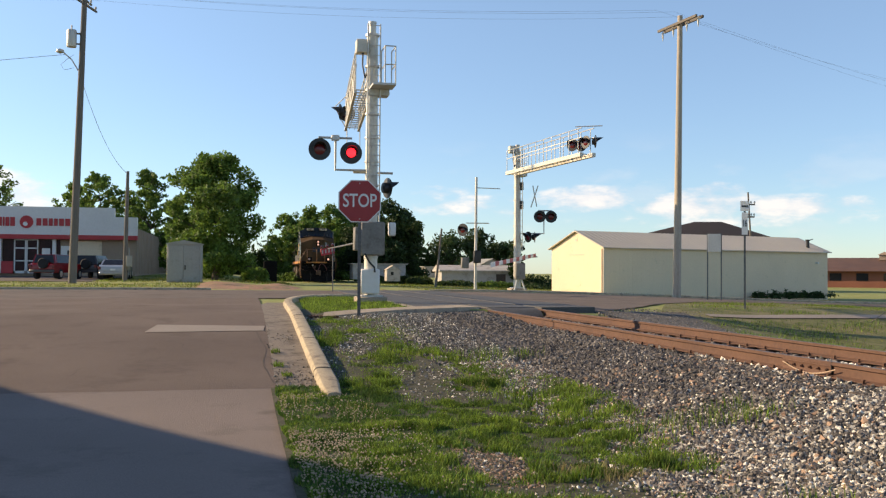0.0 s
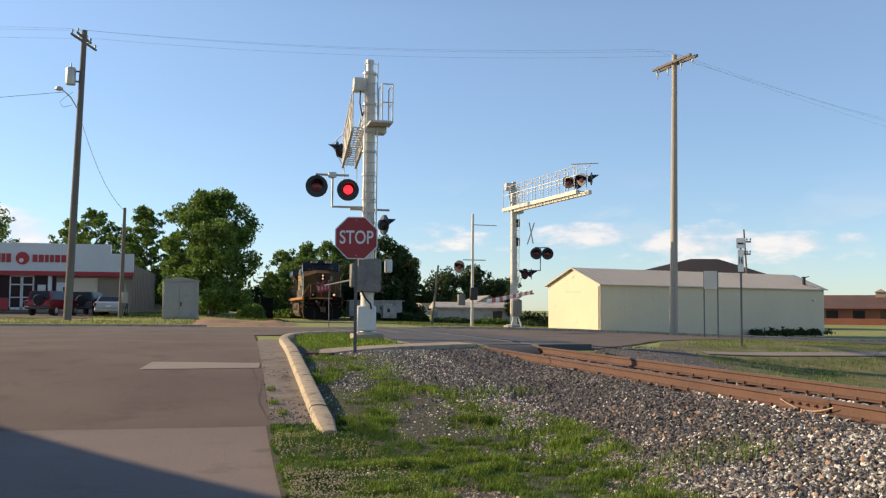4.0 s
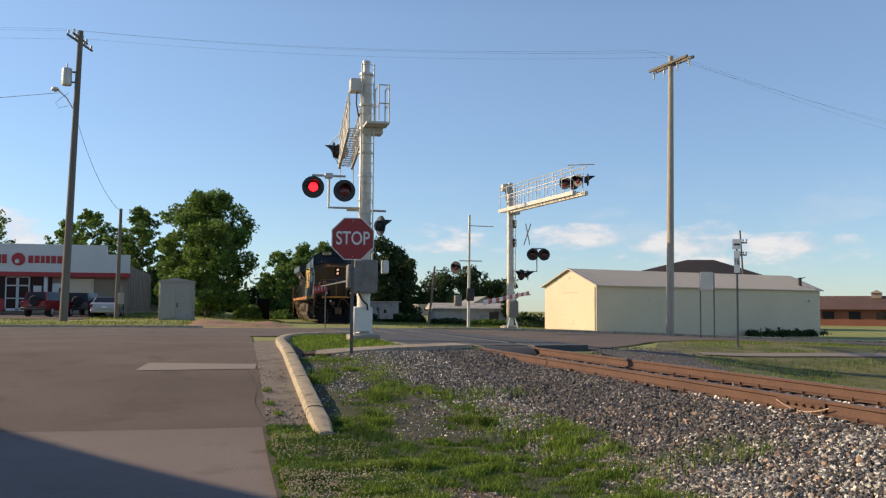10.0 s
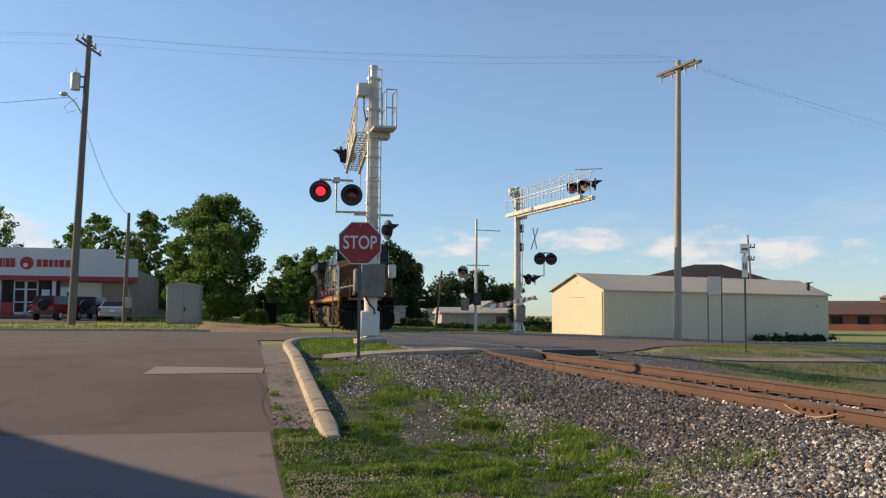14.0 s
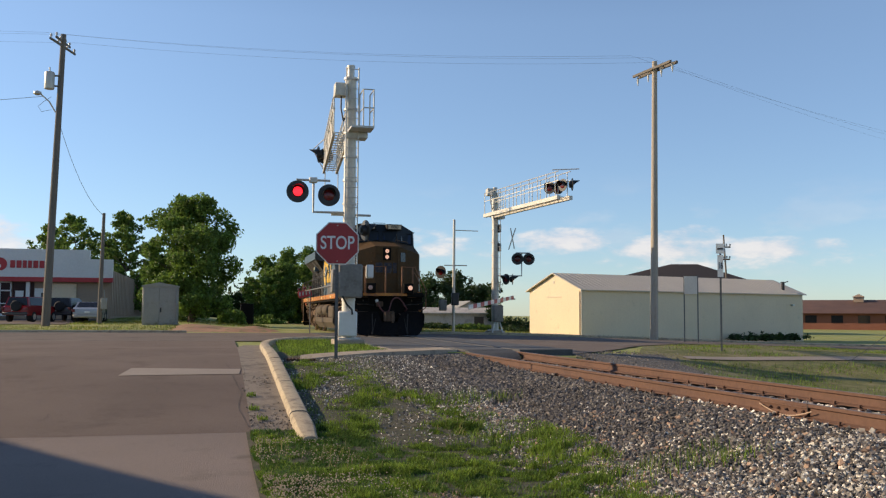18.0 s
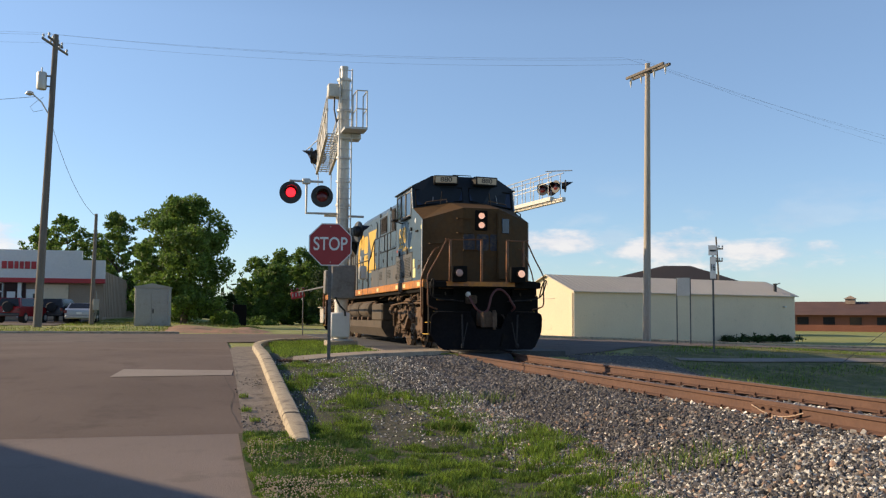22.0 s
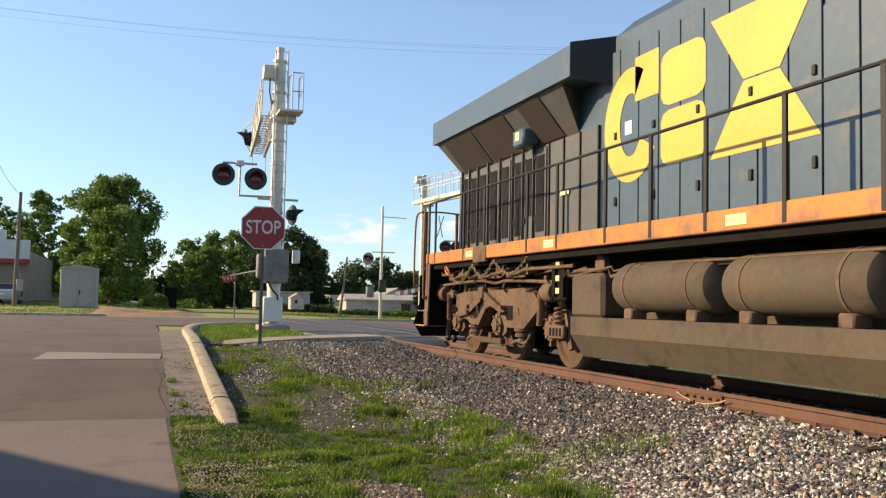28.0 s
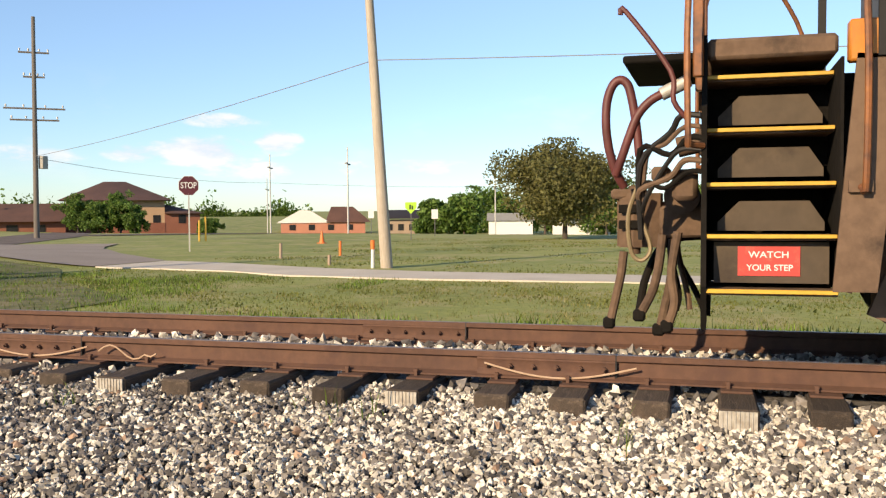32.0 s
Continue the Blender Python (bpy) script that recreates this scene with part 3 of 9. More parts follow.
def build_roads():
    near = [(-110, 33), (-40, 33), (-12, 33), (0.2, 33), (1.5, 33), (2.3, 34.3), (3.6, 34.6), (4.8, 33.8), (5.3, 30), (5.7, 26.2), (6.2, 24.0), (9.6, 24.2), (12.2, 26.8), (14.6, 30.2), (18.2, 34.4), (22.5, 37.4), (27, 38.6), (31, 38.4), (35, 37.4), (41, 36.4), (60, 45), (110, 80)]
    far = [(-110, 49), (-40, 48), (-12, 47.5), (-4, 47.2), (-1, 47), (1, 47), (2.5, 47), (4, 47), (5, 47), (6, 47), (7, 47), (9, 46.6), (12, 46.4), (15, 46.4), (19, 46.6), (24, 47), (30, 47.4), (38, 47.6), (46, 47.6), (53, 48.5), (66, 55), (116, 92)]
    drape("road_car_park", [(-90, 60.2), (-30, 60.0), (-8.7, 60.4)], [(-90, 79.8), (-30, 79.8), (-8.2, 79.8)], ROAD, 0.03, 60, 12, "grey asphalt car park before the shop")
    drape("road_crossing", near, far, ROAD, 0.03, 180, 16, "worn grey asphalt road over the railway", by_index=True)
    drape("road_drive", [(27.6, 20.1), (27.9, 23), (29.5, 29), (34, 37), (41, 45)], [(31.6, 19.8), (34.4, 23.8), (38.5, 27.6), (42, 30), (46, 32)], ROAD_PALE, 0.05, 60, 12, "pale worn drive beyond the railway", by_index=True)
    drape("ground_rough_verge", [(10.3, 12), (10.7, 18), (12.2, 25.6), (14.4, 29.8), (18, 34.0), (22.3, 37.0), (27, 38.3)], [(18, 12), (22, 17), (26.5, 20.5), (27.2, 24), (28.3, 29), (29.6, 33), (31, 37.6)], ROUGH_SOIL, 0.018, 60, 30, "rough uneven grass verge beyond the track", "ground", by_index=True)
    drape("pavement_strip", [(13.2, 24.55), (17, 24.85), (21, 25.2), (28, 25.6)], [(13.3, 25.05), (17, 25.5), (21, 26.1), (28, 26.8)], ROAD_PALE, 0.045, 40, 4, "narrow pale worn strip through the grass", "pavement")
    drape("road_street", [(-11, 12.35), (-11, 33.0)], [(0.55, 12.35), (0.75, 33.0)], ASPHALT, 0.032, 50, 24, "cracked brown-grey asphalt side street")
    drape("road_street_near", [(-11, -16), (-11, 12.42)], [(0.38, -16), (0.5, 12.42)], STREET_NEW, 0.03, 60, 24, "paler paved stretch of side street")
    drape("road_patch", [(-1.6, 17.6), (-1.45, 18.7)], [(0.5, 17.7), (0.55, 18.4)], ROAD_PALE, 0.04, 6, 10, "pale repair patch in the asphalt")
    drape("pavement_gutter", [(0.52, 11.6), (0.58, 20), (0.68, 26.6), (0.9, 28.3)], [(1.12, 11.6), (1.18, 20), (1.33, 26.6), (1.5, 28.3)], GUTTER, 0.036, 40, 4, "old concrete gutter beside the kerb", "pavement")
    drape("pavement_walk", [(1.78, 19.7), (3.9, 21.9), (6.2, 23.75)], [(1.9, 20.9), (3.95, 23.4), (6.1, 25.2)], CONCRETE, 0.075, 40, 5, "narrow concrete walk to the crossing", "pavement", thick=0.3)
    drape("pavement_apron", [(4.4, 24.0), (4.5, 28), (4.9, 33.4)], [(5.75, 24.6), (5.5, 28), (5.2, 32.5)], CONCRETE, 0.04, 24, 6, "pale concrete apron by the crossing", "pavement")
    drape("road_wheel_track", [(5.3, 33.5), (5.9, 26.5), (6.1, 25.0)], [(9.4, 45.5), (9.6, 30), (9.6, 25.0)], ASPHALT_DARK, 0.042, 24, 10, "dark asphalt strip along the rails in the crossing")
    drape("ground_shoulder", [(9.2, 6), (9.3, 15), (9.6, 24.4)], [(10.3, 6), (10.8, 15), (12.8, 25.4)], STONE_BED, 0.02, 40, 8, "grey gravel shoulder beyond the track", "ground")
    drape("pavement_far_walk", [(27.6, 20.0), (27.2, 17), (26.6, 14.5), (25.2, 11.8), (24.5, 8), (24.4, 1), (24.4, -30)], [(31.5, 19.7), (30.8, 16.9), (29.3, 13.9), (28.3, 11.5), (27.4, 8), (27, 1), (27, -30)], PALE_PATH, 0.045, 80, 5, "pale concrete footpath through the grass", "pavement", thick=0.05, by_index=True)
    g = thing("drain_grate", "rusty iron drain grate beside the kerb", "drain grate", at=pose(1.5, 19.75, gz(1.7, 19.9) + 0.06))
    for b in (0, 0.51):
        part("frame", Mesh().box(0, 0.62, b, b + 0.04, -0.06, 0.02), RUST, g)
    for k in range(9):
        part("bar", Mesh().box(0.02 + k * 0.068, 0.05 + k * 0.068, 0.0, 0.55, -0.05, 0.012), RUST, g)
    kerb("kerb_island", [(1.18, 11.5), (1.2, 14), (1.22, 18), (1.28, 22), (1.38, 25.8), (1.55, 28.4), (1.86, 30.5), (2.4, 32.3), (3.1, 33.3), (4.0, 33.8), (4.9, 33.6)], 0.17, 0.26, "rounded yellowish concrete kerb, chipped at its end", n=110)
    for jy, jx in ((13.1, 1.19), (15.9, 1.215), (19.2, 1.24)):
        zj = gz(jx, jy)
        tagged(part("kerb_joint", Mesh().prism([(jx - 0.133, zj), (jx - 0.133, zj + 0.12), (jx - 0.1, zj + 0.163), (jx - 0.04, zj + 0.174), (jx + 0.05, zj + 0.174), (jx + 0.105, zj + 0.16), (jx + 0.133, zj + 0.12), (jx + 0.133, zj)], jy, jy + 0.014, "y"), GUTTER, None, smooth=False), "dark open joint across the kerb", "kerb", kind="structure")
    kerb("kerb_far", [(-60, 48.2), (-12, 47.8), (-1.2, 47.3)], 0.14, 0.2, "low concrete kerb along the grass verge")
    kerb("kerb_far_mast", [(9.6, 46.9), (13, 46.7), (17, 46.8), (30, 47.7), (45, 48)], 0.16, 0.25, "dark concrete kerb along the far roadside")


build_ground()
build_roads()


# ---- railway ----
def rail_profile(x):
    h = [(-0.07, -0.17), (0.07, -0.17), (0.07, -0.158), (0.012, -0.138), (0.009, -0.05), (0.036, -0.036), (0.036, -0.008), (0.028, -0.001), (-0.028, -0.001), (-0.036, -0.008), (-0.036, -0.036), (-0.009, -0.05), (-0.012, -0.138), (-0.07, -0.158)]
    return [(x + a, b) for a, b in h]


def build_track():
    root = thing("railway_track", "rusty jointed railway track on wooden sleepers", "railway track")
    joints = {X1: (-9.1, 0.85, 4.9, 9.6), X2: (-6.2, 2.25, 7.5)}
    for x in (X1, X2):
        m = Mesh().prism(rail_profile(x), -60, 160, "y")
        part("rail", m, RUST, root)
        top = Mesh().box(x - 0.024, x + 0.024, -60, 160, -0.002, 0.0015)
        part("rail_head", top, RAIL_TOP, root, "worn dull steel running surface")
    for x in (X1, X2):
        for y in joints[x]:
            for s in (-1, 1):
                bar = Mesh().prism([(s * 0.012 + x, -0.142), (s * 0.045 + x, -0.15), (s * 0.04 + x, -0.125), (s * 0.024 + x, -0.11), (s * 0.024 + x, -0.07), (s * 0.036 + x, -0.05), (s * 0.03 + x, -0.038), (s * 0.01 + x, -0.045)], y - 0.46, y + 0.46, "y")
                b = part("joint_bar", bar, RUST, root)
                for i in range(6):
                    yy = y - 0.39 + i * 0.156
                    bolt = Mesh().tube((x + s * 0.02, yy, -0.092), (x + s * 0.052, yy, -0.092), 0.017, n=6)
                    bolt.tube((x + s * 0.05, yy, -0.092), (x + s * 0.066, yy, -0.092), 0.009, n=6)
                    part("bolt", bolt, RUST, b)
            gap = Mesh().box(x - 0.037, x + 0.037, y - 0.47, y - 0.462, -0.165, 0.002)
            part("joint_gap", gap, BLACK, root)
    # sleepers
    rnd = random.Random(3)
    tie_me = Mesh().box(-1.3, 1.3, -0.112, 0.112, -0.09, 0.09, 0.014).data("tie", TIE)
    plate = Mesh().box(-0.17, 0.17, -0.095, 0.095, 0.09, 0.106, 0.004).data("tie_plate", RUST)
    spike = Mesh().box(-0.011, 0.011, -0.011, 0.011, 0.1, 0.135).box(-0.02, 0.012, -0.016, 0.016, 0.132, 0.15, 0.004).data("spike", RUST)
    teeth = [(-1.298, 0.106), (-1.298, -0.1)]
    for k in range(9):
        a = -0.1 + k * 0.0235
        teeth += [(-1.308, a), (-1.308, a + 0.012), (-1.302, a + 0.013), (-1.302, a + 0.0225)]
    end = Mesh().prism(teeth, -0.08, 0.08, "z")
    end_me = end.data("end_plate", mat("weathered_end_plate", (0.55, 0.53, 0.48), (0.3, 0.26, 0.21), 0.6, metal=0.2, big=4, fine=25, bump=0.1))
    y, i = -16.0, 0
    while y < 23.0:
        ob = new("sleeper", tie_me)
        ob.parent = root
        shift, turn = rnd.uniform(-0.09, 0.09), rnd.uniform(-1.6, 1.6)
        ob.matrix_basis = pose(XC + shift, y, -0.277 + rnd.uniform(-0.008, 0.004), 0, 0, turn)
        for x in (X1, X2):
            p = new("tie_plate", plate)
            p.parent = ob
            p.matrix_basis = pose(x - XC - shift, 0, 0)
            if -8 < y < 16:
                for sx, sy in ((-0.09, 0.05), (0.09, -0.05)):
                    q = new("spike", spike)
                    q.parent = ob
                    q.matrix_basis = pose(x - XC - shift + sx, sy, 0, 0, 0, 0 if sx > 0 else 180)
        if i % 4 == 1:
            e = new("end_plate", end_me)
            e.parent = ob
            e["label"] = "grooved galvanised end plate"
        y += 0.53 + rnd.uniform(-0.05, 0.06)
        i += 1
    # bond wires at the joints
    copper = mat("copper_bond_wire", (0.55, 0.4, 0.28), (0.42, 0.28, 0.18), 0.5, bump=0)
    for y, s in ((0.75, 1), (4.85, 1), (9.5, 1)):
        part("bond_wire", Mesh().pipe([(X1 - 0.075, y + 0.5 - 1.0 * t, -0.07 - 0.085 * math.sin(math.pi * t)) for t in np.linspace(0, 1, 14)], 0.007, 6), copper, root, "pale copper bond wire")
    part("bond_wire", Mesh().pipe([(X1 - 0.08, 4.25 - 0.05 * k, -0.1 + 0.05 * math.sin(k * 0.75) - (0.05 if k > 8 else 0)) for k in range(11)], 0.007, 6), copper, root, "pale copper bond wire")
    return root


def build_crossing():
    root = thing("crossing_surface", "dark rubber and concrete panels between the rails of the level crossing", "level crossing")
    for a, b in ((4.7, X1 - 0.09), (X1 + 0.1, X2 - 0.1), (X2 + 0.09, 9.5)):
        for k in range(10):
            y0 = 24.0 + k * 2.3
            part("panel", Mesh().box(a, b, y0, y0 + 2.28, -0.2, -0.004 + 0.05, 0.012), RUBBER_PANEL, root)
    for a, b in ((5.55, X1 - 0.12), (X1 + 0.12, X2 - 0.12)):
        m = Mesh().prism([(23.2, -0.17), (24.0, -0.17), (24.0, 0.03), (23.45, -0.02)], a, b, "x")
        part("end_ramp", m, RUBBER_PANEL, root, "sloped grey end deflector")
    return root


def stones(name, count, box, height, seed, size, label, keep=None, material=None):
    """Loose broken stones, each a rough ten-cornered lump, in one mesh."""
    r = np.random.default_rng(seed)
    x = r.uniform(box[0], box[1], count)
    y = r.uniform(box[2], box[3], count)
    if keep is not None:
        k = keep(x, y, r)
        x, y = x[k], y[k]
    n = len(x)
    s = size * r.uniform(0.55, 1.35, n)
    base = np.array([(1, 0, 0.2), (0.3, 0.95, 0.1), (-0.85, 0.55, -0.1), (-0.8, -0.6, 0.15), (0.35, -0.95, -0.1), (0.1, 0.1, 1.0), (0.45, 0.2, 0.8), (0.05, -0.1, -0.9)], float)
    tri = np.array([(0, 1, 6), (1, 2, 5), (1, 5, 6), (2, 3, 5), (3, 4, 5), (4, 0, 6), (4, 6, 5), (1, 0, 7), (2, 1, 7), (3, 2, 7), (4, 3, 7), (0, 4, 7)])
    P = base[None] + r.normal(0, 0.16, (n, 8, 3))
    P = P * (r.uniform(0.65, 1.2, (n, 1, 3)))
    q = r.normal(size=(n, 4))
    q /= np.linalg.norm(q, axis=1)[:, None]
    w, a, b, c = q.T
    R = np.stack([np.stack([1 - 2 * (b * b + c * c), 2 * (a * b - c * w), 2 * (a * c + b * w)], -1), np.stack([2 * (a * b + c * w), 1 - 2 * (a * a + c * c), 2 * (b * c - a * w)], -1), np.stack([2 * (a * c - b * w), 2 * (b * c + a * w), 1 - 2 * (a * a + b * b)], -1)], 1)
    P = np.einsum("nij,nkj->nki", R, P) * s[:, None, None] * 0.5
    z = height(x, y) + s * r.uniform(0.0, 0.3, n)
    V = (P + np.stack([x, y, z], -1)[:, None, :]).reshape(-1, 3)
    F = (tri[None] + 8 * np.arange(n)[:, None, None]).reshape(-1, 3)
    return tagged(big_mesh(name, V, F, material or STONE), label, "gravel", kind="stuff")


def bed_height(x, y):
    x = np.asarray(x, float)
    z = np.interp(x, [2.4, 3.3, 4.9, 5.6, 6.6, 9.2, 10.6, 11.4], [-0.9, -0.7, -0.42, -0.36, -0.25, -0.3, -0.55, -0.75])
    near = ground(x, y)
    z = z + np.interp(x, [4.6, 5.6, 6.3, 6.6, 8.7, 9.2, 10], [0, 0.13, 0.1, 0.055, 0.055, 0.08, 0]) * ramp((np.asarray(y, float) - 2.6) / 5.0)
    z = z + np.interp(x, [5.3, 6.1, 6.7, 7.1, 7.8, 8.2], [0, 0.04, 0.04, 0.085, 0.085, 0.0]) * (1 - ramp((np.asarray(y, float) - 2.6) / 5.0))
    z = np.where(x < 6.25, z + (np.maximum(z, -0.07) - z) * ramp((np.asarray(y, float) - 18.5) / 4.0) * ramp((x - 3.0) / 1.5), z)
    return np.where(x < 6, np.maximum(z, np.where(np.asarray(y) > 14, np.minimum(near, -0.28), -9)), z)


def build_ballast():
    xs, ys = np.arange(2.4, 11.5, 0.15), np.arange(-40, 23.6, 0.4)
    X, Y = np.meshgrid(xs, ys, indexing="ij")
    Z = bed_height(X, Y) - 0.02
    n, m = len(xs), len(ys)
    I = np.arange(n * m).reshape(n, m)
    F = np.stack([I[:-1, :-1], I[1:, :-1], I[1:, 1:], I[:-1, 1:]], -1).reshape(-1, 4)
    tagged(big_mesh("ground_ballast_bed", np.stack([X, Y, Z], -1).reshape(-1, 3), F, STONE_BED, True), "grey crushed stone railway bed", "ballast", kind="structure")
    lighter = lambda y: np.interp(y, [0.5, 2.5, 4.5, 7.6, 9.2, 13.0], [1.0, 0.72, 0.42, 0.45, 0.07, 0.0])          # white limestone near, dark slag towards the crossing
    stones("ballast", 84000, (3.2, 6.2, -5.5, 14), bed_height, 1, 0.041, "loose white crushed limestone beside the rail", lambda x, y, r: r.random(len(x)) < 0.03 + 0.92 * lighter(np.where(x < 4.1, np.minimum(y, 7.5), y)), STONE_WHITE)
    stones("ballast", 60000, (3.0, 6.2, -5.5, 14), bed_height, 3, 0.044, "loose dark grey crushed stone beside the rail", lambda x, y, r: r.random(len(x)) < 1.0 - 0.85 * lighter(y), STONE_DARK)
    stones("ballast", 26000, (3.0, 6.2, -5.5, 14), bed_height, 4, 0.047, "grey crushed stone beside the rail")
    stones("ballast", 2600, (3.0, 6.2, -5.5, 12), bed_height, 6, 0.058, "scattered tan and rust-stained stones", lambda x, y, r: r.random(len(x)) < 0.25 + 0.75 * ramp((y - 2.5) / 3), STONE_TAN)
    stones("ballast", 14000, (2.9, 6.2, 14, 23.4), bed_height, 2, 0.058, "loose grey crushed stone by the crossing")
    stones("ballast", 12000, (2.9, 6.2, 14, 23.4), bed_height, 7, 0.058, "dark crushed stone by the crossing", None, STONE_DARK)
    off_rail = lambda x, y, r: (np.abs(x - X2) > 0.09) & (np.abs(x - X1) > 0.09)
    stones("ballast", 9000, (6.2, 10.8, -5.5, 23.4), bed_height, 5, 0.075, "grey crushed stone between and beyond the rails", off_rail)
    stones("ballast", 8000, (6.2, 10.8, -5.5, 12), bed_height, 8, 0.065, "white crushed stone between and beyond the rails", off_rail, STONE_WHITE)
    land = lambda x, y: np.maximum(ground(x, y) + 0.04, bed_height(x, y))
    def scatter(x, y, r):
        k = np.exp(-(((x - 1.97) / 0.42) ** 2 + ((y - 15.6) / 1.3) ** 2)) * 1.3
        k = np.maximum(k, 0.8 * np.exp(-(((x - 4.1) / 0.4) ** 2 + ((y - 7.5) / 0.5) ** 2)))
        k = np.maximum(k, 0.9 * np.exp(-(((x - 2.12) / 0.3) ** 2 + ((y - 7.7) / 0.5) ** 2)))
        k = np.maximum(k, 0.8 * np.exp(-(((x - 3.5) / 0.5) ** 2 + ((y - 9.8) / 0.7) ** 2)))
        k = np.maximum(k, 0.6 * np.exp(-(((x - 2.75) / 0.5) ** 2 + ((y - 12.9) / 0.9) ** 2)))
        k = np.maximum(k, 0.8 * ramp((x - verge_edge(y) + 0.9) / 0.9))
        k = np.maximum(k, 0.35 * np.clip(0.45 - patchy(x, y, 0.8, 4), 0, 1) * 4 * (x > 1.2))
        return r.random(len(x)) < k
    stones("gravel", 8000, (1.3, 4.4, 4, 21), land, 9, 0.03, "small pale gravel scattered in the verge", scatter, STONE_WHITE)
    stones("gravel", 22000, (1.3, 4.4, 4, 21), land, 10, 0.034, "small grey gravel scattered in the verge", scatter)
    seam = lambda x, y, r: r.random(len(x)) < np.clip((x - verge_edge(y) + 0.95 + 0.5 * (patchy(x, y, 0.5, 61) - 0.5)) / 0.35, 0, 1) * np.clip((4.6 - x) / 0.5, 0, 1)
    stones("gravel", 15000, (1.9, 4.6, 4, 14), land, 62, 0.035, "pale gravel where the verge meets the ballast", seam, STONE_WHITE)
    stones("gravel", 28000, (1.9, 4.6, 4, 14), land, 63, 0.038, "grey gravel where the verge meets the ballast", seam)
    stones("gravel", 3500, (1.9, 4.6, 4, 14), land, 64, 0.045, "tan gravel where the verge meets the ballast", seam, STONE_TAN)
    stones("gravel", 3000, (1.6, 2.7, 6.7, 8.6), land, 65, 0.022, "small brown gravel in a worn patch of the verge", lambda x, y, r: bare(x, y) > 0.35, STONE_TAN)
    stones("gravel", 9000, (9.4, 14.5, 8, 26), ground, 14, 0.05, "grey gravel shoulder beyond the track", lambda x, y, r: r.random(len(x)) < np.clip((10.6 + 1.4 * ramp((y - 8) / 9) + 2.2 * ramp((y - 19) / 6) - x) / 1.2, 0, 1))
    stones("gravel", 1500, (0.52, 1.1, 11.9, 19), lambda x, y: ground(x, y) + 0.035, 12, 0.03, "gravel washed into the gutter", lambda x, y, r: r.random(len(x)) < 0.9 * np.exp(-((y - 12.5) / 1.1) ** 2) + 0.8 * np.exp(-(((y - 16.6) / 0.5) ** 2 + ((x - 0.9) / 0.15) ** 2)) + 0.12 * (x < 0.62))


# ---- grass ----
def verge_edge(y):
    """Where the grass of the near verge gives way to the ballast."""
    return np.interp(y, [2, 4, 6.5, 9.4, 11.5, 13.5, 15, 18, 21, 24], [2.0, 2.6, 3.75, 4.4, 4.45, 4.25, 3.5, 2.9, 2.6, 2.4])


def patchy(x, y, scale, seed):
    """Smooth value noise, 0 to 1."""
    g = np.random.default_rng(seed).random((64, 64))
    u, v = np.asarray(x) / scale + 31.3, np.asarray(y) / scale + 17.7
    i, j = np.floor(u).astype(int), np.floor(v).astype(int)
    a, b = u - i, v - j
    a, b = a * a * (3 - 2 * a), b * b * (3 - 2 * b)
    i, j, p, q = i % 64, j % 64, (i + 1) % 64, (j + 1) % 64
    return (g[i, j] * (1 - a) + g[p, j] * a) * (1 - b) + (g[i, q] * (1 - a) + g[p, q] * a) * b


def blades(name, label, count, box, seed, tall, wide, keep, material, lift=0.0, shape=None):
    """Many bent, pointed blades in one mesh."""
    r = np.random.default_rng(seed)
    x, y = r.uniform(box[0], box[1], count), r.uniform(box[2], box[3], count)
    k = r.random(count) < keep(x, y)
    x, y = x[k], y[k]
    n = len(x)
    h = tall * r.uniform(0.45, 1.25, n) * (0.6 + 0.8 * patchy(x, y, 0.45, seed + 50))
    if shape is not None:
        h = h * shape(x, y)
    a = r.uniform(0, 2 * np.pi, n)
    d = np.stack([np.cos(a), np.sin(a)], -1)
    s = np.stack([-d[:, 1], d[:, 0]], -1) * (wide * r.uniform(0.6, 1.3, n))[:, None] / 2
    lean = h * r.uniform(0.15, 0.9, n)
    z = np.maximum(ground(x, y), np.where((x > 2.9) & (x < 11.2) & (y < 23.4), bed_height(x, y), -9)) + np.where(x < 4.4, 0.025, -0.01) + lift
    P = np.stack([x, y], -1)
    def at(q, zz):
        return np.concatenate([q, zz[:, None]], -1)
    m = P + d * (lean * 0.35)[:, None]
    V = np.stack([at(P - s, z), at(P + s, z), at(m + s * 0.8, z + h * 0.6), at(m - s * 0.8, z + h * 0.6), at(P + d * lean[:, None], z + h)], 1).reshape(-1, 3)
    I = 5 * np.arange(n)[:, None]
    F = np.concatenate([I + [0, 1, 2], I + [0, 2, 3], I + [3, 2, 4]]).reshape(-1, 3)
    if wide > 0.015:
        V = V.reshape(-1, 5, 3)[:, [0, 1, 4]].reshape(-1, 3)
        F = np.arange(3 * n).reshape(-1, 3)
    return tagged(big_mesh(name, V, F, material), label, "grass", kind="stuff")


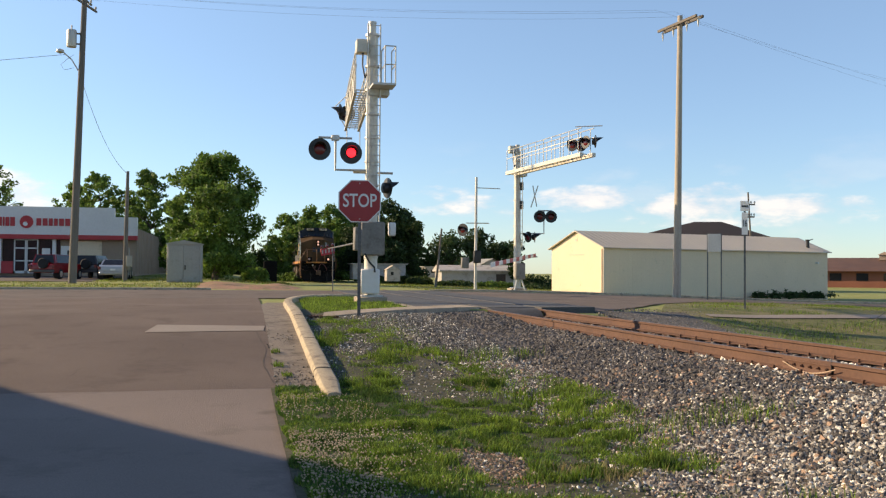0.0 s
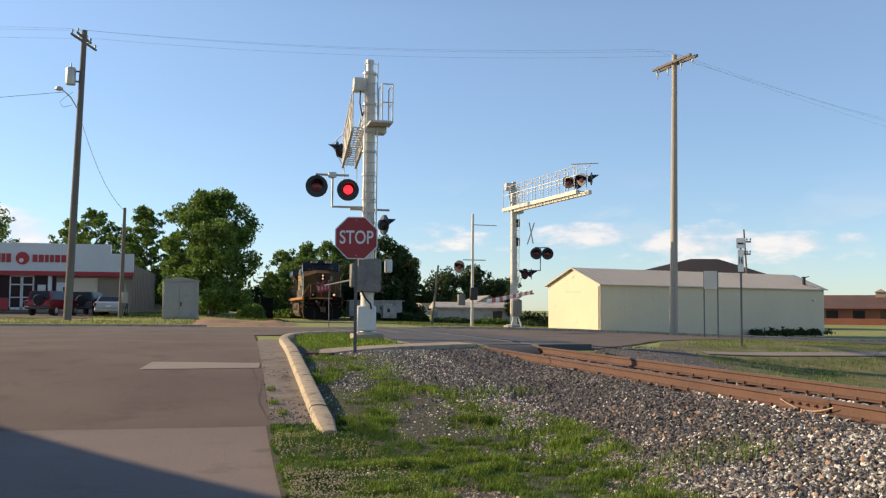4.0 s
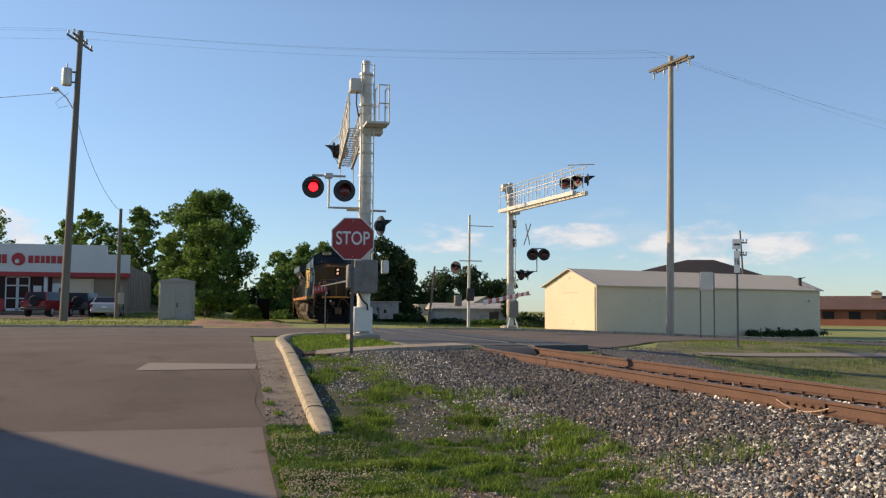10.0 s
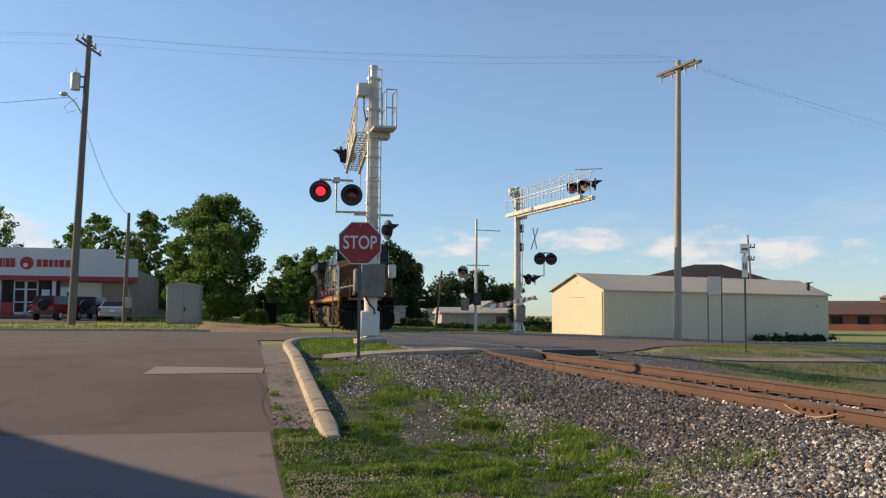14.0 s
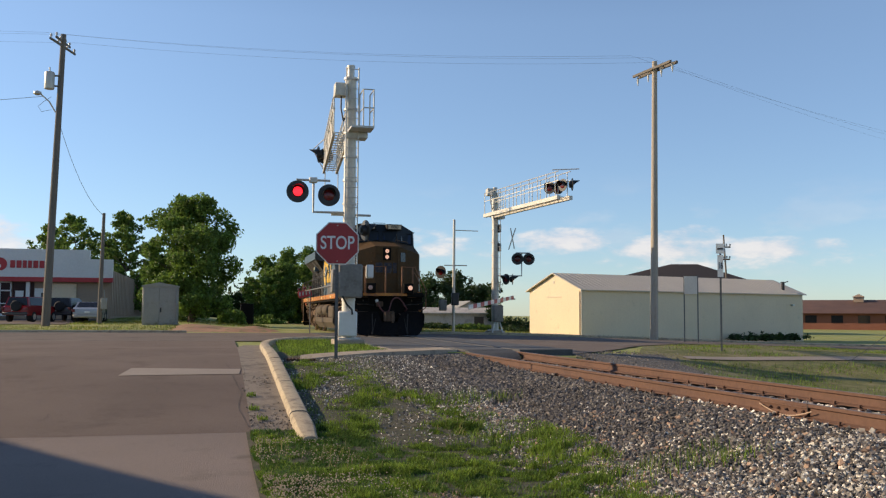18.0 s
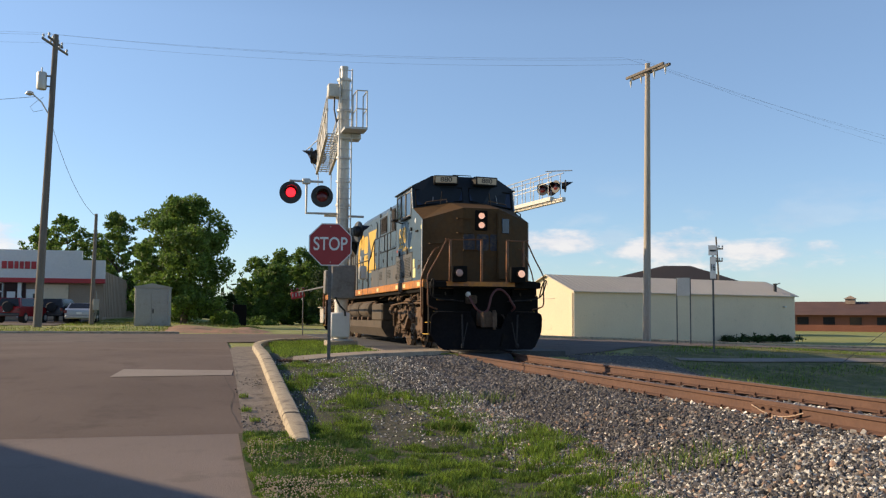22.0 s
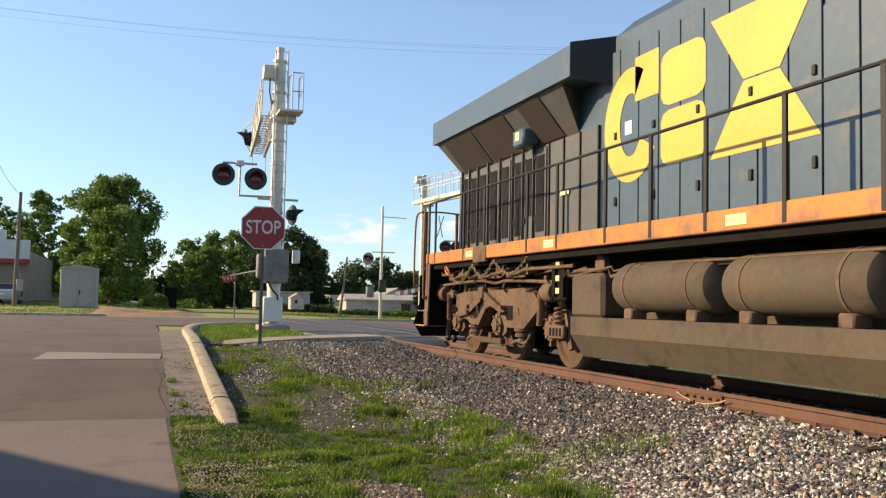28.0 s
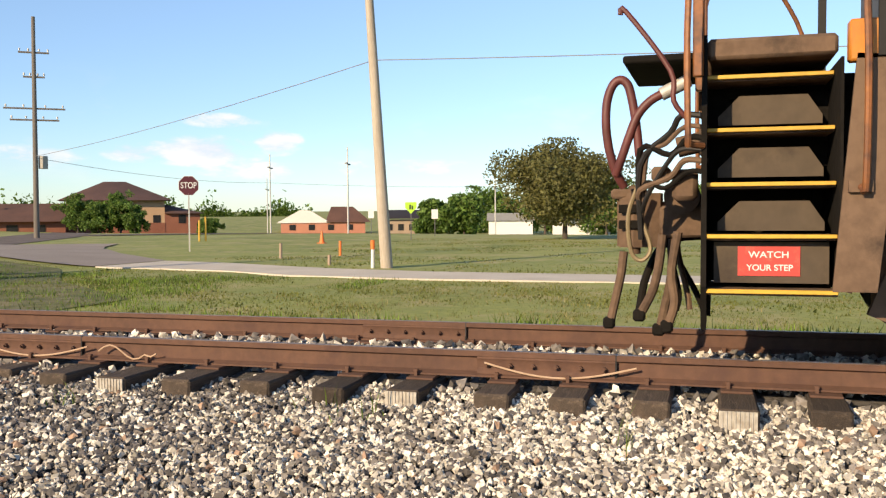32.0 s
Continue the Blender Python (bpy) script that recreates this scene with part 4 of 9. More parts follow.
def bare(x, y):
    """Worn spots without grass."""
    k = np.exp(-(((x - 1.97) / 0.4) ** 2 + ((y - 15.6) / 1.2) ** 2)) + 0.9 * np.exp(-(((x - 2.84) / 0.35) ** 2 + ((y - 14.1) / 0.5) ** 2)) + 0.9 * np.exp(-(((x - 4.1) / 0.35) ** 2 + ((y - 7.5) / 0.45) ** 2)) + 1.3 * np.exp(-(((x - 2.12) / 0.36) ** 2 + ((y - 7.6) / 0.75) ** 2)) + 0.9 * np.exp(-(((x - 2.35) / 0.3) ** 2 + ((y - 12.2) / 0.9) ** 2))
    return k + 0.8 * np.exp(-(((x - 3.5) / 0.45) ** 2 + ((y - 9.8) / 0.6) ** 2)) + 0.8 * np.exp(-(((x - 2.75) / 0.45) ** 2 + ((y - 12.9) / 0.8) ** 2))


def verge(x, y):
    e = verge_edge(y) + 0.5 * (patchy(x, y, 0.7, 3) - 0.5)
    k = np.clip((e - x) / 0.8, 0, 1) ** 0.8 * np.clip(1.3 - 1.6 * bare(x, y), 0, 1) * np.clip((patchy(x, y, 0.8, 4) - 0.26) * 5, 0.08, 1) * np.clip((patchy(x, y, 0.16, 14) - 0.28) * 3.2, 0.12, 1)
    left = np.where(y < 12.3, 0.44 + 0.12 * patchy(x, y, 0.3, 6), 1.36)
    k = np.maximum(k, 0.75 * np.clip((2.1 - 0.05 * (y - 6) - x) / 0.5, 0, 1) * (y < 12.4) * np.clip((patchy(x, y, 0.16, 14) - 0.12) * 3.2, 0.3, 1) * np.clip(1.2 - 1.5 * bare(x, y), 0, 1))
    return k * (x > left) * (1 - 0.45 * ramp((x - 1.7 - 0.5 * (y > 11.5)) / 1.5) * np.clip((patchy(x, y, 0.6, 21) - 0.3) * 3, 0, 1))


def tufts(x, y):
    """Single clumps at the edge of the stones."""
    k = 0
    for a, b, s, w in ((3.8, 14.5, 0.4, 0.35), (4.55, 14.7, 0.25, 0.25), (4.7, 8.6, 0.3, 0.15), (4.9, 8.0, 0.25, 0.13), (4.0, 8.5, 0.3, 0.14), (4.4, 8.2, 0.35, 0.13), (4.75, 8.1, 0.15, 0.12), (3.7, 5.6, 0.25, 0.1), (3.4, 11.4, 0.3, 0.5), (5.5, 3.95, 0.16, 0.12), (5.62, 1.9, 0.16, 0.14), (5.75, 2.2, 0.1, 0.1), (5.4, 0.3, 0.1, 0.1)):
        k = k + np.exp(-(((x - a) / s) ** 2 + ((y - b) / w) ** 2))
    return np.clip(k, 0, 1) * (np.where(x > 5, 0.3, 1))


def far_verge(x, y):
    e = 10.2 + 0.6 * ramp((y - 8) / 9) + 1.2 * ramp((y - 19) / 6) + 1.4 * patchy(x, y, 1.3, 8)
    return np.clip((x - e) / 0.6, 0, 1) * np.clip((patchy(x, y, 1.6, 9) - 0.1) * 2.2, 0.15, 1) * (np.abs(x - np.interp(y, [1, 8, 11.8, 14.5, 17, 20], [25.7, 25.95, 26.8, 28, 29, 29.6])) > 1.5 + 0.04 * np.clip(y - 8, 0, 12)) * (y < np.interp(x, [9.6, 12.2, 14.6, 18.2, 22.5, 27], [23.6, 26.2, 29.6, 33.8, 36.8, 38.0])) * ((x < 13.1) | (np.abs(y - 24.8 - 0.095 * (x - 13.2)) > 0.35 + 0.02 * (x - 13)) | (x > 28))


def build_cracks():
    """Open cracks in the old street."""
    r = random.Random(12)
    tar = mat("open_crack", (0.1, 0.078, 0.063), (0.075, 0.06, 0.05), 0.95, bump=0.2)
    for x, y, a, n in ((-2.2, 13.4, 75, 16), (-1.6, 13.2, 20, 14), (-3.5, 15.0, 60, 18), (-0.6, 15.5, 95, 14), (-5.0, 14.0, 40, 16), (-2.0, 20.0, 10, 12), (-4.5, 22.0, 80, 14), (-1.0, 22.5, 170, 14), (-6.5, 18.0, 20, 12), (-0.4, 26, 90, 12), (0.5, 12.7, 92, 40)):
        pts = [(x, y)]
        straight = n >= 40
        for k in range(n):
            a += r.uniform(-3, 3) if straight else r.uniform(-38, 38)
            if straight:
                a = a * 0.8 + (92 if n == 40 else 0) * 0.2
            pts.append((pts[-1][0] + 0.17 * math.cos(radians(a)), pts[-1][1] + 0.17 * math.sin(radians(a))))
        w = [r.uniform(0.002, 0.007) for p in pts]
        m = Mesh()
        v = []
        for (px, py), h in zip(pts, w):
            ca, sa = (1, 0) if abs(pts[-1][1] - pts[0][1]) > abs(pts[-1][0] - pts[0][0]) else (0, 1)
            z = gz(px, py) + 0.0375
            v += [(px - h * ca, py - h * sa, z), (px + h * ca, py + h * sa, z)]
        m.add(v, [(2 * i, 2 * i + 1, 2 * i + 3, 2 * i + 2) for i in range(len(pts) - 1)])
        tagged(part("road_crack", m, tar, None, smooth=False), "dark open crack in the asphalt", "road", kind="structure")


def build_grass():
    build_cracks()
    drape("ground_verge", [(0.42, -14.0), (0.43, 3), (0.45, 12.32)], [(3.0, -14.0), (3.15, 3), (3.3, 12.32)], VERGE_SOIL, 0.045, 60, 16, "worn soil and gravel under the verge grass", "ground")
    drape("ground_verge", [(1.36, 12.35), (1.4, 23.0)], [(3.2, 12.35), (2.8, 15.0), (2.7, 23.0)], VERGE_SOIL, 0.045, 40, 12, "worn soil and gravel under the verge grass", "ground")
    blades("grass_blades", "short green grass of the verge by the track", 330000, (0.4, 4.8, 5.0, 12.6), 1, 0.043, 0.0095, verge, BLADE, 0.0, lambda x, y: 0.45 + 1.3 * patchy(x, y, 0.16, 14) * patchy(x, y, 0.5, 16) * 2)
    blades("grass_blades", "green grass between kerb and stones", 90000, (1.3, 4.6, 12.3, 19.6), 2, 0.055, 0.011, verge, BLADE, 0.0, lambda x, y: 0.45 + 1.3 * patchy(x, y, 0.2, 14) * patchy(x, y, 0.6, 16) * 2)
    blades("grass_blades", "short green grass beside the street", 110000, (0.42, 3.1, -12, 5.1), 31, 0.075, 0.009, lambda x, y: np.clip((2.7 + 0.5 * patchy(x, y, 0.8, 33) - x) / 0.3, 0, 1) * (x > 0.44) * np.clip((patchy(x, y, 0.8, 4) - 0.1) * 4.5, 0.15, 1), BLADE)
    blades("grass_tuft", "tall tufts of grass among the stones", 26000, (2.9, 6.2, -1, 15), 3, 0.16, 0.008, tufts, BLADE)
    blades("grass_blades", "green grass on the traffic island", 26000, (1.65, 4.4, 20.8, 33.5), 4, 0.09, 0.014, lambda x, y: np.clip((patchy(x, y, 1.1, 5) - 0.1) * 3, 0.1, 1) * (y > 20.9 + 1.0 * (x - 1.75)) * (x > 1.5 + 0.05 * (y - 21)) * (x < 4.35) * (np.hypot(x - 3.95, y - 28.1) > 0.6), BLADE)
    blades("dry_grass", "dry tan grass stalks in the verge", 9000, (0.5, 4.3, 4.0, 20), 5, 0.12, 0.007, lambda x, y: verge(x, y) * np.clip((patchy(x, y, 0.55, 7) - 0.62) * 5, 0.02, 1), DRY)
    blades("grass_blades", "green grass beyond the track", 150000, (10.4, 27.4, -12, 38), 6, 0.05, 0.02, far_verge, LAWN)
    blades("dry_grass", "dry grass at the edge of the far stones", 36000, (10.2, 24, -12, 34), 7, 0.07, 0.02, lambda x, y: far_verge(x, y) * np.clip((patchy(x, y, 1.2, 12) - 0.45) * 3, 0.03, 1), DRY)
    blades("weeds", "dark weeds along the far ballast edge", 12000, (9.9, 12.6, -10, 22), 8, 0.13, 0.02, lambda x, y: np.clip((patchy(x, y, 0.8, 13) - 0.6) * 5, 0, 1) * np.exp(-((x - 10.9 - ramp((y - 8) / 9)) / 0.45) ** 2), BLADE)
    blades("weeds", "dark rough grass on the far verge", 80000, (11, 26, 8, 37), 9, 0.12, 0.02, lambda x, y: far_verge(x, y) * np.clip((patchy(x, y, 1.9, 23) - 0.45) * 4, 0, 1), BLADE)
    lot = lambda x, y: np.clip((patchy(x, y, 3.0, 41) - 0.2) * 2.5, 0.1, 1) * (np.abs(x - 7.1) > 3.2) * ((x > -8.6) | (y < 59.6)) * ((x < -2.0) | (x > 4.4) | (y > 63)) * (y > 48.0)
    blades("rough_grass", "rough grass on the lots beyond the crossing", 60000, (-26, 34, 47.6, 84), 41, 0.1, 0.04, lot, LAWN)
    blades("rough_grass", "dark rough grass on the lots beyond the crossing", 34000, (-26, 34, 48.0, 84), 42, 0.12, 0.04, lambda x, y: lot(x, y) * (patchy(x, y, 2.0, 43) > 0.55), BLADE)
    blades("grass_blades", "uneven mown grass of the park", 60000, (12, 60, -14, 26), 44, 0.06, 0.06, lambda x, y: np.clip((patchy(x, y, 2.2, 45) - 0.35) * 3, 0, 1) * (np.abs(x - np.interp(y, [1, 8, 11.8, 14.5, 17, 20], [25.7, 25.95, 26.8, 28, 29, 29.6])) > 1.5 + 0.04 * np.clip(y - 8, 0, 12)) * ((y < 19) | (x < 20)) * (y < 24), LAWN)
    for i, (x, y) in enumerate(((0.62, 14.0), (0.7, 13.2), (0.62, 15.2))):
        blades("grass_tuft", "small weeds in the gutter joint", 90, (x - 0.07, x + 0.07, y - 0.12, y + 0.12), 50 + i, 0.05, 0.01, lambda x, y: 1.0 + 0 * x, BLADE, 0.02)
    mat_of_clover = leafy(vary(mat("clover_leaves", (0.1, 0.2, 0.03), (0.04, 0.095, 0.015), 0.7, big=1.6, fine=4, bump=0), 0.4), 0.3)
    blades("clover_leaves", "dark green clover leaves beside the street", 190000, (0.45, 4.0, 5.0, 12.3), 55, 0.045, 0.016, lambda x, y: verge(x, y) * np.clip((3.4 - x - 0.1 * (y - 5)) / 0.9, 0.12, 1) * np.clip((patchy(x, y, 0.35, 56) - 0.2) * 3, 0.15, 1), mat_of_clover, 0.01)
    blades("grass_tuft", "tall bright tufts of grass in the verge", 52000, (1.4, 4.4, 6.0, 14.5), 57, 0.09, 0.008, lambda x, y: verge(x, y) * np.clip((patchy(x, y, 0.42, 58) - 0.6) * 5, 0, 1), BLADE)
    blades("dry_grass", "flattened dry grass clump in the verge", 1600, (2.3, 3.4, 6.6, 7.6), 66, 0.09, 0.008, lambda x, y: np.exp(-(((x - 2.7) / 0.2) ** 2 + ((y - 7.2) / 0.13) ** 2)) + np.exp(-(((x - 3.0) / 0.2) ** 2 + ((y - 6.95) / 0.13) ** 2)), DRY)
    # white clover
    r = np.random.default_rng(20)
    n = 17000
    x, y = r.uniform(0.5, 2.5, n), r.uniform(4.2, 11.6, n)
    k = r.random(n) < verge(x, y) * np.clip((patchy(x, y, 0.5, 15) - 0.25) * 2.2, 0, 1) * np.clip((2.4 - x - 0.12 * (y - 5)) / 0.8, 0, 1)
    x, y = x[k], y[k]
    n = len(x)
    ball = np.array([(1, 0, 0), (-1, 0, 0), (0, 1, 0), (0, -1, 0), (0, 0, 1), (0, 0, -1)], float) * 0.008
    tri = np.array([(0, 2, 4), (2, 1, 4), (1, 3, 4), (3, 0, 4), (2, 0, 5), (1, 2, 5), (3, 1, 5), (0, 3, 5)])
    C = np.stack([x, y, ground(x, y) + r.uniform(0.06, 0.11, n)], -1)
    V = (C[:, None, :] + ball[None] * r.uniform(0.7, 1.3, (n, 1, 1))).reshape(-1, 3)
    F = (tri[None] + 6 * np.arange(n)[:, None, None]).reshape(-1, 3)
    tagged(big_mesh("clover_flowers", V, F, CLOVER), "small white clover flowers in the grass", "flower", kind="stuff")


build_track()
build_crossing()
build_ballast()
build_grass()


# ---- crossing signals ----
def ladder(root, x0, x1, y, z0, z1, step=0.3):
    m = Mesh()
    for x in (x0, x1):
        m.tube((x, y, z0), (x, y, z1), 0.022, n=6)
    z = z0 + 0.15
    while z < z1:
        m.tube((x0, y, z), (x1, y, z), 0.012, n=5)
        z += step
    return part("ladder", m, GALV, root)


def lamp_unit(root, c, facing, lit_name, r=0.33):
    """A round black-backed flasher lamp with hood. facing: unit vector in the ground plane."""
    M = Matrix.Translation(c) @ Vector((0, -1, 0)).rotation_difference(Vector((facing[0], facing[1], 0))).to_matrix().to_4x4()
    def put(mesh):
        mesh.v = [tuple(M @ Vector(p)) for p in mesh.v]
        return mesh
    back = part("target", put(Mesh().lathe([(0.02, 0.0), (r, 0.0), (r, 0.02), (0.17, 0.03), (0.15, 0.16), (0.02, 0.18)], (0, 0, 0), "y", 32)), BLACK, root, "round black lamp backing")
    hood = Mesh()
    n = 16
    pts, fs = [], []
    for k in range(n + 1):
        a = math.radians(-10 + 200 * k / n)
        ln = 0.06 + 0.3 * max(0.0, math.sin(a))
        pts += [(0.185 * math.cos(a), -0.005, 0.185 * math.sin(a)), (0.19 * math.cos(a), -ln, 0.19 * math.sin(a)), (0.2 * math.cos(a), -ln, 0.2 * math.sin(a)), (0.197 * math.cos(a), -0.005, 0.197 * math.sin(a))]
    for k in range(n):
        for j in range(4):
            fs.append((4 * k + j, 4 * k + (j + 1) % 4, 4 * k + 4 + (j + 1) % 4, 4 * k + 4 + j))
    part("hood", put(Mesh().add(pts, fs)), BLACK, back)
    part("lens", put(Mesh().lathe([(0.01, -0.035), (0.1, -0.03), (0.16, -0.012), (0.165, 0.0)], (0, 0, 0), "y", 28)), RED_LENS, back, "dark red lens")
    return M, back


FLASHERS = []


def flasher(M, back):
    """The glowing roundel of a flashing lamp: it slides up to the front of its housing when the lamp is on."""
    root = new("lit_roundel", Mesh().lathe([(0.01, -0.012), (0.09, -0.01), (0.14, 0.0), (0.13, 0.006)], (0, 0, 0), "y", 26).data("lit_roundel", RED_GLOW, True))
    root.parent = back
    root["label"] = "bright red lit roundel"
    root.matrix_basis = M
    FLASHERS.append((root, M))
    return root


def crossing_gate(root, p, q, name="gate_arm"):
    """A striped gate arm from the pivot p to the tip q."""
    p, q = Vector(p), Vector(q)
    n = 14
    for k in range(n):
        a, b = p + (q - p) * (k / n), p + (q - p) * ((k + 1) / n)
        d = (b - a).normalized()
        s = Vector((-d.y, d.x, 0)).normalized() * 0.025
        u = Vector((0, 0, 0.095))
        m = Mesh().add([a - s - u, a + s - u, a + s + u, a - s + u, b - s - u, b + s - u, b + s + u, b - s + u], [(0, 1, 2, 3), (4, 7, 6, 5), (0, 4, 5, 1), (1, 5, 6, 2), (2, 6, 7, 3), (3, 7, 4, 0)])
        part("gate_stripe", m, SIGN_WHITE if k % 2 else RED_TRIM, root, smooth=False)


def cantilever(x, y, d, reach, label, zt=8.45, deck=6.55, xa=-0.65, xb=-0.05, shear=0.0, lattice=True):
    """A cantilever signal mast; the arm reaches along y by d * reach."""
    root = thing("cantilever_signal", label, "railway signal")
    z0 = gz(x, y)
    part("mast", Mesh().tube((x, y, z0 + 0.25), (x, y, zt - 0.35), 0.2, 0.17, n=22), ALU, root, "pale aluminium-painted tube mast")
    part("mast_cap", Mesh().tube((x, y, zt - 0.37), (x, y, zt - 0.3), 0.21, n=20).tube((x, y, zt - 0.3), (x, y, zt + 0.02), 0.11, n=16).tube((x, y, zt + 0.02), (x, y, zt + 0.08), 0.125, n=16), GALV, root)
    for z in [1.4 + 0.72 * k for k in range(9)]:
        part("mast_band", Mesh().lathe([(0.19, -0.03), (0.215, -0.03), (0.215, 0.03), (0.19, 0.03)], (x, y, z), "z", 22), GALV, root)
    part("base", Mesh().box(x - 0.45, x + 0.45, y - 0.45, y + 0.45, z0 - 0.2, z0 + 0.22, 0.03), CONCRETE, root, "square concrete base")
    part("base_plate", Mesh().box(x - 0.33, x + 0.33, y - 0.33, y + 0.33, z0 + 0.2, z0 + 0.27, 0.01), GALV, root)
    ladder(root, x - 0.17, x + 0.2, y - 0.3, 2.2, zt - 0.05)
    # truss arm with walkway and railings
    y0, y1 = y + d * 0.1, y + d * reach
    def ax(side, yy):
        return x + side + shear * (yy - y)
    grate = Mesh()
    n = int(reach / 0.42)
    for k in range(n):
        yy = y0 + d * k * reach / n
        grate.box(ax(xa, yy), ax(xb, yy), yy - 0.008, yy + 0.008, deck - 0.11, deck - 0.07)
    for q in (0.3, 0.7):
        grate.pipe([(ax(xa + (xb - xa) * q, y0), y0, deck - 0.1), (ax(xa + (xb - xa) * q, y1), y1, deck - 0.1)], 0.012, 4)
    part("walkway_grating", grate, GALV, root, "open grating walkway over the road")
    for side in (xa, xb):
        for z in (deck - 0.14, deck + 0.66):
            part("chord", Mesh().pipe([(ax(side, y0), y0, z), (ax(side, y1), y1, z)], (0.05 if z > deck else 0.06) if lattice else (0.022 if z > deck else 0.13), 4), ALU, root, smooth=False)
    k = 0
    while k * 0.95 < reach - 0.2:
        ya, yb = y0 + d * k * 0.95, y0 + d * min((k + 1) * 0.95, reach - 0.1)
        for side in (xa, xb):
            lattice and part("lattice_bar", Mesh().tube((ax(side, ya), ya, deck - 0.1 if k % 2 else deck + 0.65), (ax(side, yb), yb, deck + 0.65 if k % 2 else deck - 0.1), 0.025, n=6), ALU, root)
            part("rail_post", Mesh().tube((ax(side, ya), ya, deck - 0.1), (ax(side, ya), ya, deck + 1.1), 0.02, n=6), GALV, root)
        k += 1
    for side in (xa, xb):
        part("hand_rail", Mesh().tube((ax(side, y0), y0, deck + 1.1), (ax(side, y1), y1, deck + 1.1), 0.022, n=6), GALV, root)
    # service cage on the other side of the mast
    ca, cb = y - d * 0.2, y - d * 0.95
    for xx in (x + 0.25, x + 0.56):
        for yy in (ca, cb):
            part("cage_post", Mesh().tube((xx, yy, deck - 0.05), (xx, yy, deck + 1.05), 0.02, n=6), GALV, root)
        for zz in (deck + 0.5, deck + 1.05):
            part("cage_rail", Mesh().tube((xx, ca, zz), (xx, cb, zz), 0.018, n=6), GALV, root)
    for zz in (deck + 0.5, deck + 1.05):
        part("cage_rail", Mesh().tube((x + 0.25, cb, zz), (x + 0.56, cb, zz), 0.018, n=6), GALV, root)
    part("cage_floor", Mesh().box(x - 0.1, x + 0.58, min(ca, cb), max(ca, cb), deck - 0.1, deck - 0.04).box(x - 0.15, x + 0.5, y - 0.25, y + 0.25, deck - 0.28, deck - 0.1, 0.02), GALV, root)
    part("junction_box", Mesh().box(x - 0.5, x - 0.12, y - 0.2, y + 0.2, deck + 1.0, deck + 1.4, 0.02), ALU, root)
    part("conduit", Mesh().pipe([(x - 0.3, y - 0.1, deck + 1.0), (x - 0.32, y - 0.2, deck + 0.6), (x - 0.25, y - 0.25, deck + 0.2), (x - 0.18, y - 0.22, deck + 0.35)], 0.025), BLACK, root)
    return root, y1, deck


def pair_bar(root, x, y, z, w, d=0.0):
    part("lamp_arm", Mesh().tube((x - w, y, z), (x + w, y, z), 0.035, n=8).box(x - 0.12, x + 0.12, y - 0.08, y + 0.08, z - 0.08, z + 0.08, 0.02), GALV, root)


